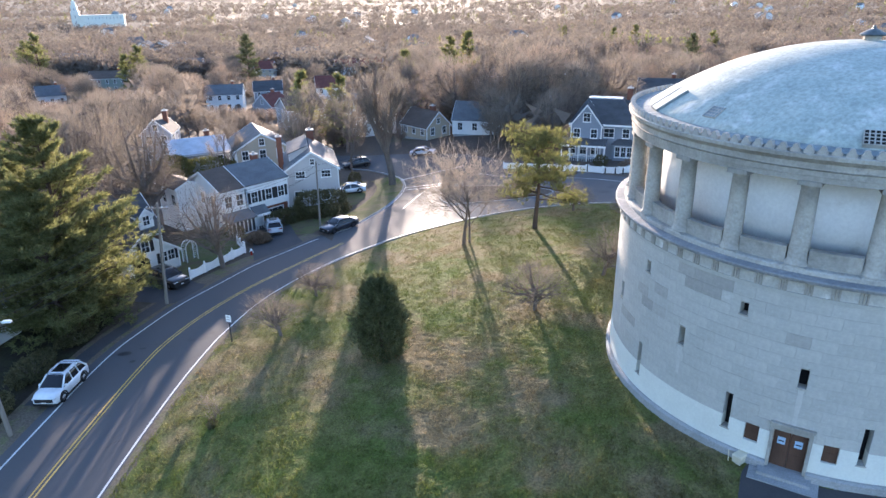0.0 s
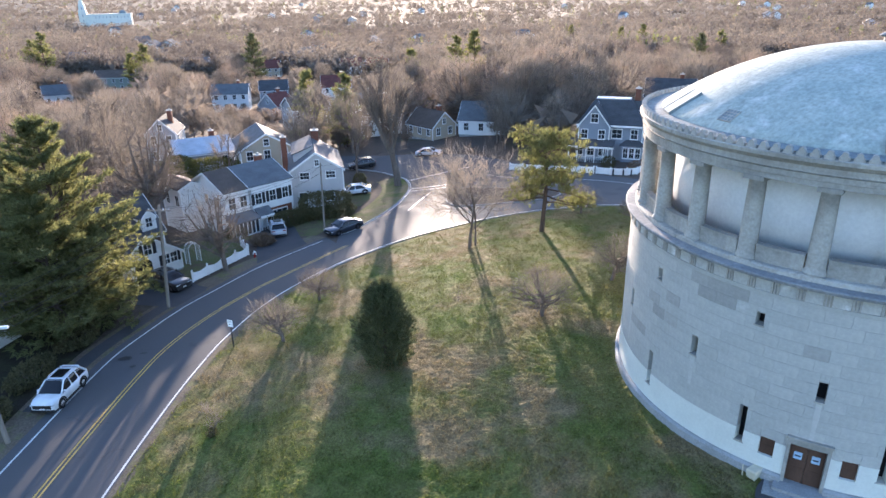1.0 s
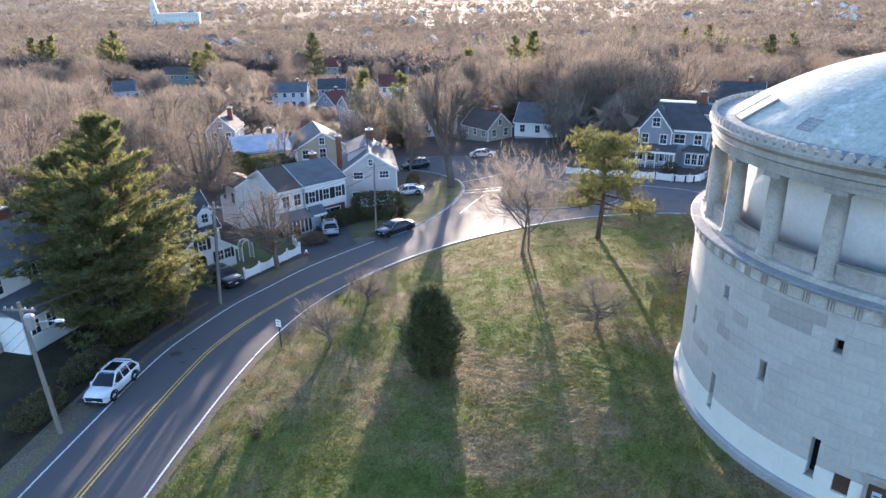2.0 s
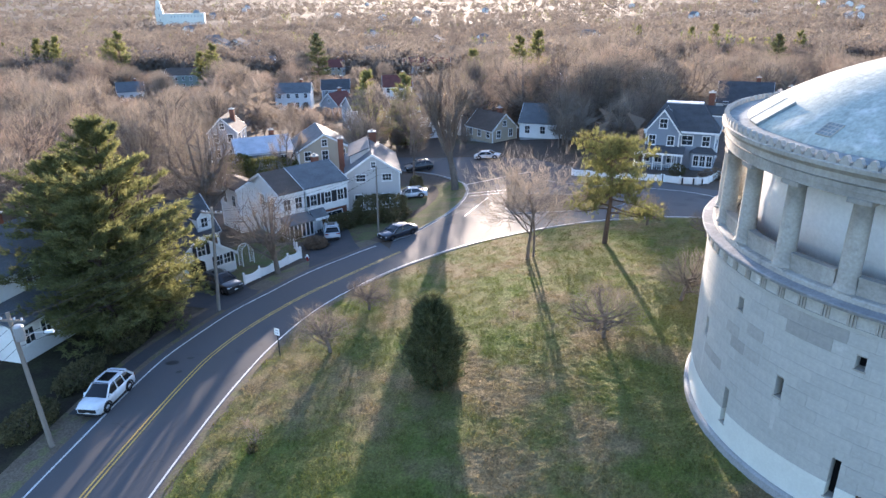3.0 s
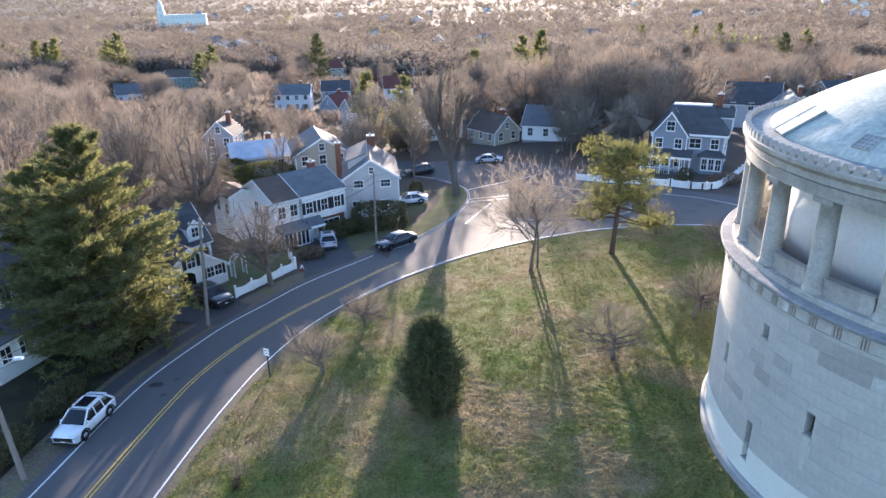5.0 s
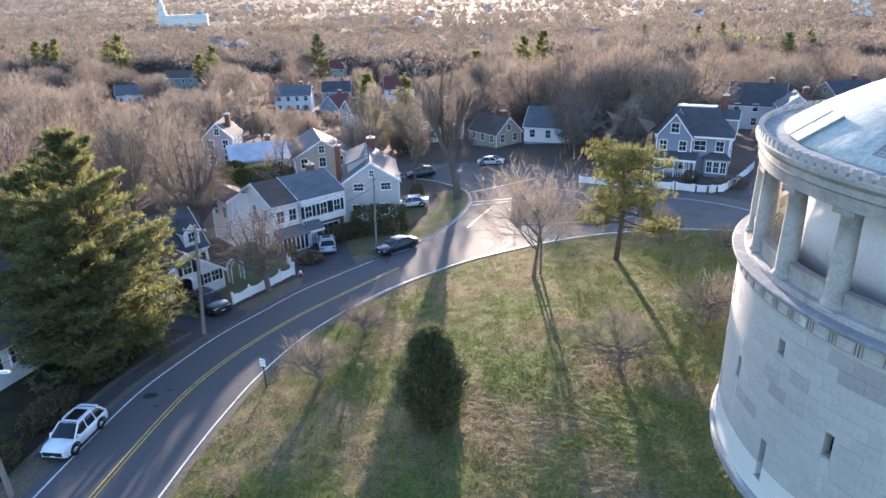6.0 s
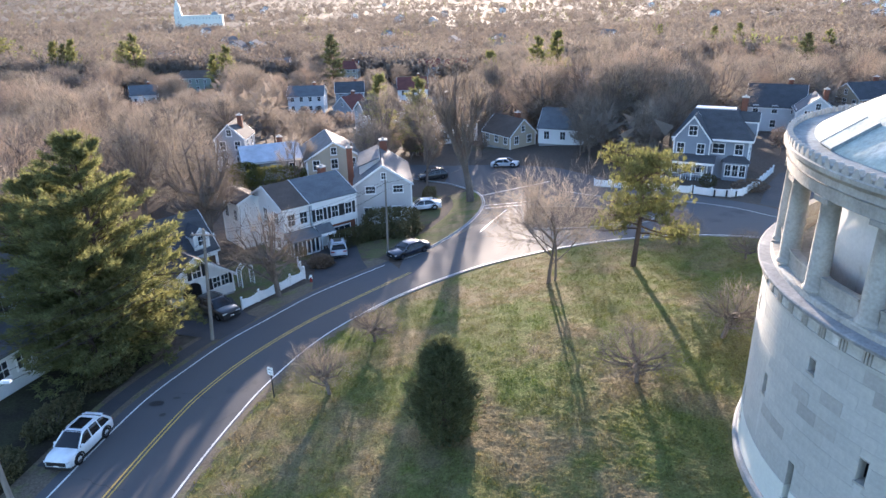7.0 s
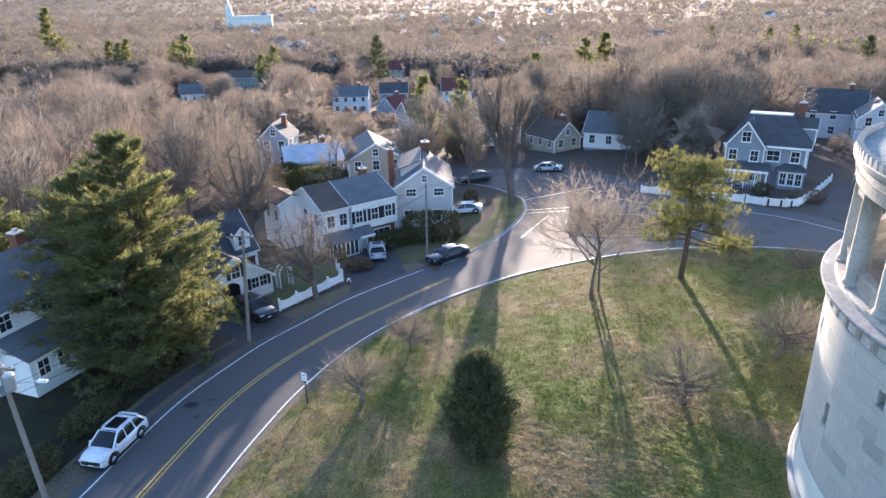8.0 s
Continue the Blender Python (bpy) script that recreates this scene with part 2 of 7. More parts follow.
# ---------- mesh helpers ----------
class Shape:
    """Vertices and faces of one mesh in the making."""

    def __init__(self):
        self.v, self.f = [], []

    def add(self, verts, faces):
        k = len(self.v)
        self.v += [tuple(p) for p in verts]
        self.f += [tuple(i + k for i in q) for q in faces]
        return self

    def box(self, x0, x1, y0, y1, z0, z1, m=None, inset=0.0):
        """A block; inset narrows its top."""
        i = inset
        p = [(x0, y0, z0), (x1, y0, z0), (x1, y1, z0), (x0, y1, z0), (x0 + i, y0 + i, z1), (x1 - i, y0 + i, z1), (x1 - i, y1 - i, z1), (x0 + i, y1 - i, z1)]
        if m is not None:
            p = [m @ Vector(q) for q in p]
        return self.add(p, [(3, 2, 1, 0), (4, 5, 6, 7), (0, 1, 5, 4), (1, 2, 6, 5), (2, 3, 7, 6), (3, 0, 4, 7)])

    def tube(self, pts, radii, sides=6, cap=True):
        """A round tube along points."""
        rings = []
        for i, p in enumerate(pts):
            p = Vector(p)
            d = Vector(pts[min(i + 1, len(pts) - 1)]) - Vector(pts[max(i - 1, 0)])
            d = d.normalized() if d.length > 1e-9 else Vector((0, 0, 1))
            u = d.cross(Vector((0, 0, 1)) if abs(d.z) < 0.9 else Vector((1, 0, 0))).normalized()
            w = d.cross(u)
            rings.append([p + radii[i] * (math.cos(2 * math.pi * k / sides) * u + math.sin(2 * math.pi * k / sides) * w) for k in range(sides)])
        n = len(pts)
        faces = [(i * sides + k, i * sides + (k + 1) % sides, (i + 1) * sides + (k + 1) % sides, (i + 1) * sides + k) for i in range(n - 1) for k in range(sides)]
        if cap:
            faces += [tuple(range(sides - 1, -1, -1)), tuple((n - 1) * sides + k for k in range(sides))]
        return self.add([q for r in rings for q in r], faces)

    def lathe(self, profile, n=96, a0=0.0, a1=360.0, closed=True):
        """Turns a profile of (radius, height) round the z axis."""
        full = abs(a1 - a0 - 360) < 1e-6
        cols = n if full else n + 1
        k = len(profile)
        v = [(r * math.cos(radians(a0 + (a1 - a0) * j / n)), r * math.sin(radians(a0 + (a1 - a0) * j / n)), z) for j in range(cols) for r, z in profile]
        f = []
        for j in range(n):
            c, d = j * k, ((j + 1) % cols) * k
            for i in range(k if closed else k - 1):
                f.append((c + i, d + i, d + (i + 1) % k, c + (i + 1) % k))
        if closed and not full:
            f += [tuple(range(k)), tuple((cols - 1) * k + i for i in range(k - 1, -1, -1))]
        return self.add(v, f)

    def prism(self, poly, y0, y1):
        """A polygon of (x, z) pushed from y0 to y1."""
        k = len(poly)
        return self.add([(x, y0, z) for x, z in poly] + [(x, y1, z) for x, z in poly],
                        [tuple(range(k)), tuple(range(2 * k - 1, k - 1, -1))] + [(i, k + i, k + (i + 1) % k, (i + 1) % k) for i in range(k)])

    def mesh(self, name, mat, smooth=False):
        me = bpy.data.meshes.new(name)
        me.from_pydata(self.v, [], self.f)
        me.materials.append(mat)
        if smooth:
            me.shade_smooth()
        me.update()
        return me


def part(name, shape, mat, parent, label="", smooth=False, at=None):
    """One mesh object under a thing or a part. shape: a Shape, or a mesh to share."""
    me = shape.mesh(name, mat, smooth) if isinstance(shape, Shape) else shape
    ob = new(name, me)
    ob.parent = parent
    if at is not None:
        ob.matrix_basis = at
    if label:
        ob["label"] = label
    return ob


def thing(name, m, label, category, group="", kind=""):
    """An empty at a thing's base, to carry its parts."""
    ob = new(name)
    ob.empty_display_size = 0.2
    ob.matrix_basis = m
    return tagged(ob, label, category, group, kind)


def single(name, shape, mat, label, category, kind="", m=None, smooth=False):
    ob = new(name, shape.mesh(name, mat, smooth))
    if m is not None:
        ob.matrix_basis = m
    return tagged(ob, label, category, "", kind)


def spline(pts, step=1.0):
    """A smooth line through plan points."""
    out = []
    p = [Vector((*q, 0)) for q in pts]
    p = [p[0] * 2 - p[1]] + p + [p[-1] * 2 - p[-2]]
    for i in range(1, len(p) - 2):
        n = max(1, int((p[i + 1] - p[i]).length / step))
        for j in range(n):
            t = j / n
            q = 0.5 * (2 * p[i] + (p[i + 1] - p[i - 1]) * t + (2 * p[i - 1] - 5 * p[i] + 4 * p[i + 1] - p[i + 2]) * t * t + (3 * p[i] - p[i - 1] - 3 * p[i + 1] + p[i + 2]) * t ** 3)
            out.append((q.x, q.y))
    out.append((p[-2].x, p[-2].y))
    return out


def beside(line, d):
    """The line moved d metres to its left."""
    out = []
    for i, (x, y) in enumerate(line):
        a, b = line[max(0, i - 1)], line[min(len(line) - 1, i + 1)]
        l = math.hypot(b[0] - a[0], b[1] - a[1]) or 1
        out.append((x - (b[1] - a[1]) / l * d, y + (b[0] - a[0]) / l * d))
    return out


def resample(line, n):
    s = [0.0]
    for a, b in zip(line, line[1:]):
        s.append(s[-1] + math.dist(a, b))
    out, i = [], 0
    for k in range(n):
        t = s[-1] * k / (n - 1)
        while i < len(s) - 2 and s[i + 1] < t:
            i += 1
        f = (t - s[i]) / max(1e-9, s[i + 1] - s[i])
        out.append((line[i][0] + (line[i + 1][0] - line[i][0]) * f, line[i][1] + (line[i + 1][1] - line[i][1]) * f))
    return out


def loft(a, b, lift, across=8, shape=None):
    """A sheet draped on the terrain between two lines of as many points."""
    s = shape or Shape()
    v = [(p[0] + (q[0] - p[0]) * j / across, p[1] + (q[1] - p[1]) * j / across) for p, q in zip(a, b) for j in range(across + 1)]
    w = across + 1
    return s.add([(x, y, ground(x, y) + lift) for x, y in v], [(i * w + j, i * w + j + 1, (i + 1) * w + j + 1, (i + 1) * w + j) for i in range(len(a) - 1) for j in range(across)])


def ribbon(line, width, lift, shape=None):
    return loft(beside(line, width / 2), beside(line, -width / 2), lift, 1, shape)


def kerb(line, width, height, shape=None):
    """A raised strip with upright sides along a line."""
    s = shape or Shape()
    a, b = beside(line, width / 2), beside(line, -width / 2)
    v = []
    for p, q in zip(a, b):
        za, zb = ground(*p), ground(*q)
        v += [(*p, za - 0.05), (*p, za + height), (*q, zb + height), (*q, zb - 0.05)]
    f = [(4 * i + j, 4 * i + j + 1, 4 * i + j + 5, 4 * i + j + 4) for i in range(len(line) - 1) for j in range(3)]
    return s.add(v, f + [(0, 1, 2, 3), tuple(4 * len(line) - k for k in (1, 2, 3, 4))])


def pad(center, outline, lift, rings=12):
    """A draped sheet inside an outline seen whole from its centre."""
    k = len(outline)
    v = [center] + [(center[0] + (x - center[0]) * r / rings, center[1] + (y - center[1]) * r / rings) for r in range(1, rings + 1) for x, y in outline]
    f = [(0, 1 + i, 1 + (i + 1) % k) for i in range(k)]
    f += [(1 + (r - 1) * k + i, 1 + r * k + i, 1 + r * k + (i + 1) % k, 1 + (r - 1) * k + (i + 1) % k) for r in range(1, rings) for i in range(k)]
    return Shape().add([(x, y, ground(x, y) + lift) for x, y in v], f)


def inside(x, y, poly):
    c = False
    for (x0, y0), (x1, y1) in zip(poly, poly[1:] + poly[:1]):
        if (y0 > y) != (y1 > y) and x < (x1 - x0) * (y - y0) / (y1 - y0) + x0:
            c = not c
    return c


# ---------- ground, road and lawn ----------
def make_ground():
    s = Shape()
    # rings of growing size round the hill, fine where the camera is near
    radii = [0, 4] + [4 * 1.0 + 2.5 * k for k in range(1, 56)]
    while radii[-1] < 4900:
        radii.append(radii[-1] * 1.06)
    n = 160
    c = (0.0, 50.0)
    v = [(*c, ground(*c))]
    for r in radii[1:]:
        for k in range(n):
            x, y = c[0] + r * math.cos(2 * math.pi * k / n), c[1] + r * math.sin(2 * math.pi * k / n)
            v.append((x, y, ground(x, y)))
    f = [(0, 1 + k, 1 + (k + 1) % n) for k in range(n)]
    f += [(1 + (i - 1) * n + k, 1 + i * n + k, 1 + i * n + (k + 1) % n, 1 + (i - 1) * n + (k + 1) % n) for i in range(1, len(radii) - 1) for k in range(n)]
    s.add(v, f)
    return single("ground", s, LITTER, "wooded hilly ground covered with brown leaf litter", "ground", "structure", smooth=True)


make_ground()
INNER = spline([(-12, -24), (-17.2, -8), (-18.6, 8), (-19.0, 22), (-18.9, 34.9), (-18.6, 41.4), (-18.0, 46.4), (-16.2, 53), (-12.3, 59.9), (-8.0, 64.6), (-4.2, 67.6), (1.8, 70.6), (6.9, 72.2), (10.6, 72.7), (14.6, 72.8), (18, 72.4), (22.8, 70.9), (33, 66), (44, 54), (49, 38), (45, 18), (32, 0), (15, -14)], 1.0)
OUTER = spline([(-16, -28), (-23, -10), (-25.6, 8), (-26.2, 22), (-26.2, 34.1), (-26.2, 40.1), (-26.0, 44.2), (-25.2, 48.2), (-24.1, 52.5), (-22.4, 56.5), (-20.2, 61.5), (-17.1, 66.2), (-14.3, 70.0)], 1.0)
CENTRE = spline([(-14, -26), (-20, -9), (-22.2, 8), (-22.8, 22), (-22.8, 34.5), (-22.7, 40.9), (-22.4, 44.7), (-21.2, 49.5), (-18.8, 55.2), (-15.5, 60.7), (-11.8, 66.4)], 1.0)
split = min(range(len(INNER)), key=lambda i: math.dist(INNER[i], (-10.4, 62.4)))
main_in = resample(beside(INNER[:split + 1], -0.45), 110)
main_out = resample(beside(OUTER, 0.75), 110)
road = single("road", loft(main_out, main_in, 0.050, 10), ASPHALT, "curved grey asphalt two-lane road with faded patches", "road", "structure", smooth=True)
KERB_L = spline([(-13.4, 70.6), (-11.8, 72.3), (-10.2, 75.6), (-8.6, 79.7), (-7.4, 84.2), (-6.7, 89.4), (-6.8, 93.7), (-7.7, 97.7), (-9.0, 100), (-11.9, 103.7), (-14.9, 106.3), (-22, 110), (-34, 114)], 0.8)
junction = [p for p in KERB_L if p[0] > -14.6] + [(-13.5, 117), (-5, 115), (3, 110.5), (9, 103), (13.5, 96.6), (19.5, 90.5), (26, 84.5), (30, 76), (23.6, 71.2)] + [p for p in beside(INNER, -0.35) if -13.2 < p[0] < 23.2 and p[1] > 57][::-1]
part("junction_asphalt", pad((-1.0, 92.0), resample(junction + junction[:1], 200)[:-1], 0.056, 26), ASPHALT, road, smooth=True)
ring = [p for p in INNER if p[0] > 22 or (p[1] < 0 and p[0] > 10)]
part("circle_road", loft(resample(beside(ring, 7.5), 60), resample(beside(ring, -0.4), 60), 0.060, 6), ASPHALT, road, smooth=True)
far_street = spline([(-13.2, 111.8), (-22, 114.5), (-34, 118.5), (-60, 128), (-95, 140)], 1.5)
part("side_street", loft(resample(beside(far_street, 4.6), 60), resample(beside(far_street, -4.6), 60), 0.064, 6), ASPHALT, road, smooth=True)
part("edge_line", ribbon(resample(OUTER[:-1], 180), 0.13, 0.064), PAINT_W, road, "worn white edge line")
part("edge_line", ribbon([p for p in INNER if p[0] < 40], 0.13, 0.068), PAINT_W, road, "worn white edge line")
for d in (0.14, -0.14):
    part("centre_line", ribbon(resample(beside(CENTRE, d), 150), 0.11, 0.066), PAINT_Y, road, "yellow double centre line")
part("centre_line", ribbon(spline([(-6.1, 78.8), (-4.9, 83.5), (-3.6, 88.0)], 0.8), 0.16, 0.068), PAINT_W, road, "worn white lane line")
for a, b in (((-6.6, 91.2), (-1.2, 91.6)), ((-6.4, 89.6), (-1.6, 90.0)), ((-8.0, 96.3), (2.0, 102.2))):
    part("crossing_line", ribbon(resample([a, b], 8), 0.28, 0.070), PAINT_W, road, "worn white crossing line")
part("edge_line", ribbon(spline([(4, 96), (8.2, 92.0), (13, 89.6), (18.7, 86.4), (22.5, 83.2), (26.5, 77.6)], 1.0), 0.12, 0.070), PAINT_W, road, "worn white edge line")
part("edge_line", ribbon(resample(KERB_L, 60), 0.10, 0.074), PAINT_W, road, "worn white edge line")
for x, y, r, e in ((-25.0, 43.3, 0.55, 0.6), (-23.9, 44.0, 0.3, 0.5), (-23.8, 42.0, 0.22, 0.9)):
    out = [(x + r * (1 + 0.3 * noise.noise((k, x, 2))) * math.cos(k * 0.524), y + e * r * (1 + 0.3 * noise.noise((k, y, 5))) * math.sin(k * 0.524)) for k in range(12)]
    part("tar_patch", pad((x, y), out, 0.070, 2), TAR, road, "dark repaired patch in the asphalt")
rng = random.Random(4)
for k in range(16):
    i = rng.randrange(40, 100)
    p = Vector(main_in[i]).lerp(Vector(main_out[i]), rng.uniform(0.12, 0.85))
    pts, a = [tuple(p)], rng.uniform(0, 6.28)
    for j in range(rng.randrange(5, 12)):
        a += rng.uniform(-0.7, 0.7)
        pts.append((pts[-1][0] + 0.32 * math.cos(a), pts[-1][1] + 0.32 * math.sin(a)))
    part("road_crack", ribbon(pts, 0.035, 0.069), TAR, road, "dark crack in the asphalt")

single("kerb", kerb(beside(INNER[split - 6:split + 40], -0.42), 0.15, 0.16), GRANITE, "low granite kerb along the lawn", "kerb", "structure")
single("kerb_corner", kerb(beside(KERB_L, 0.25), 0.16, 0.16), GRANITE, "low granite kerb round the street corner", "kerb", "structure")
ISLAND = spline([(-1.4, 81.6), (-1.2, 86.6), (0.4, 88.0), (5, 86.6), (10, 83.6), (12.8, 80.2), (11.6, 78.0), (7.3, 77.4), (2.2, 77.8), (-0.4, 78.9), (-1.4, 81.6)], 0.7)
single("kerb_island", kerb(ISLAND, 0.16, 0.17), GRANITE, "granite kerb round the grass traffic island", "kerb", "structure")
single("traffic_island", pad((4.5, 82.2), ISLAND[:-1], 0.16, 6), LITTER, "traffic island with dead grass and leaf litter", "traffic island", "structure", smooth=True)
LAWN_EDGE = resample([p for p in beside(INNER, -0.62)] + [beside(INNER, -0.62)[0]], 900)[:-1]
APRON = [(15.2, 27.0), (14.6, 26.5), (13.7, 24.7), (12.6, 22), (11.5, 19), (16, 16), (24, 16), (25, 22), (24.5, 24.3), (21, 24.35), (18, 25.1), (16.4, 26.0)]
turf = pad((12.0, 36.0), LAWN_EDGE, 0.075, 210)
# uneven tussocks, flattened towards the edge
turf.v = [(x, y, z + (0.030 * noise.noise((x * 1.3, y * 1.3, 0.3)) + 0.055 * noise.noise((x * 3.4, y * 3.4, 4.1)) + 0.038 * noise.noise((x * 7.5, y * 7.5, 2.7)) + 0.04) * (1.0 if i < len(turf.v) - 1850 and not inside(x, y, APRON) else 0.0)) for i, (x, y, z) in enumerate(turf.v)]
single("lawn", turf, LAWN, "patchy lawn of green and straw-coloured spring grass", "lawn", "structure", smooth=True)
single("tower_apron", pad((18, 21), resample(APRON + APRON[:1], 80)[:-1], 0.13, 8), DRIVE, "dark asphalt apron before the tower steps", "apron", "structure", smooth=True)
soil_edge = INNER[:split - 5]
single("soil_edge", loft(resample(beside(soil_edge, -0.24), 160), resample(beside(soil_edge, -1.05), 160), 0.100, 3), DIRT, "strip of bare soil and straw between road and lawn", "soil strip", "structure", smooth=True)
# verges, shoulders and yards on the far side of the road
shoulder = resample(beside(OUTER, 0.7), 90)
single("shoulder", loft(resample(beside(OUTER, 3.1), 90), shoulder, 0.040, 3), DIRT, "bare brown soil shoulder beside the road", "shoulder", "structure", smooth=True)
walk_line = [p for p in beside(OUTER, 1.9) if 36 < p[1] < 58]
single("pavement", ribbon(walk_line, 1.3, 0.062), DRIVE, "narrow worn asphalt footpath beside the road", "footpath", "structure")
VERGE = [p for p in KERB_L if p[0] > -16][:36]
single("verge", loft(resample(beside(VERGE, 4.2), 40), resample(beside(VERGE, 0.3), 40), 0.075, 4), LAWN, "sunlit grass verge at the street corner", "verge", "structure", smooth=True)
single("front_yard", pad((-22.5, 78.5), resample([(-16.2, 71.5), (-14.8, 75.5), (-13.2, 82), (-12.0, 88), (-13, 98), (-24, 98), (-30, 90), (-33, 78), (-27, 72), (-16.2, 71.5)], 60)[:-1], 0.045, 10), YARD, "dull grass front yard with worn patches", "yard", "structure", smooth=True)
single("fenced_yard", pad((-27.5, 65.5), resample([(-25.6, 58.9), (-22.4, 66.4), (-24.6, 70.5), (-30, 73), (-33, 68), (-29.5, 61.5), (-25.6, 58.9)], 40)[:-1], 0.050, 8), YARD, "small fenced front yard with thin grass", "yard", "structure", smooth=True)
single("mulch_bank", pad((-33, 44), resample([(-29.0, 29), (-29.1, 36), (-29.2, 42), (-29.0, 47), (-29.2, 51.5), (-32, 55), (-40, 56), (-44, 46), (-42, 30), (-36, 24), (-29.0, 29)], 60)[:-1], 0.055, 10), DARK_GROUND, "bank of very dark brown ground under the pines", "garden bed", "structure", smooth=True)
single("driveway", pad((-27.0, 56.5), resample([(-24.9, 52.6), (-23.4, 56.4), (-25.5, 58.3), (-28.2, 61.6), (-31.4, 57.6), (-29.5, 53.6), (-24.9, 52.6)], 40)[:-1], 0.066, 6), DRIVE, "asphalt driveway in front of the garage", "driveway", "structure", smooth=True)
single("driveway_far", pad((-20.8, 70.6), resample([(-20.6, 62.8), (-16.6, 68.4), (-17.8, 70.8), (-20.0, 76.5), (-24.2, 79.5), (-25.2, 76.0), (-22.6, 69.6), (-20.6, 62.8)], 40)[:-1], 0.070, 6), DRIVE, "asphalt driveway beside the white house", "driveway", "structure", smooth=True)
single("drive_court", pad((30, 93), resample([(25.6, 85.5), (28.6, 81.5), (34, 90), (38, 104), (34.6, 106), (30, 97), (25.6, 85.5)], 40)[:-1], 0.068, 6), DRIVE, "asphalt side drive beside the blue house", "driveway", "structure", smooth=True)


# ---------- water tower ----------
TX, TY, TR = 22.71, 36.71, 12.15
DOOR_A = -120.4                       # the door's bearing from the tower's axis


def polar(r, a, z=0.0):
    return (r * math.cos(radians(a)), r * math.sin(radians(a)), z)


def curved(a0, a1, z0, z1, r0, r1, n=2):
    """A curved slab between two bearings."""
    return Shape().lathe([(r0, z0), (r1, z0), (r1, z1), (r0, z1)], n, a0, a1)


def cut(rects, hole):
    """Takes a rectangle (a0, a1, z0, z1) out of rectangles."""
    out = []
    h0, h1, g0, g1 = hole
    for a0, a1, z0, z1 in rects:
        if h1 <= a0 or h0 >= a1 or g1 <= z0 or g0 >= z1:
            out.append((a0, a1, z0, z1))
            continue
        if h0 > a0:
            out.append((a0, h0, z0, z1))
        if h1 < a1:
            out.append((h1, a1, z0, z1))
        m0, m1 = max(a0, h0), min(a1, h1)
        if g0 > z0:
            out.append((m0, m1, z0, g0))
        if g1 < z1:
            out.append((m0, m1, g1, z1))
    return out


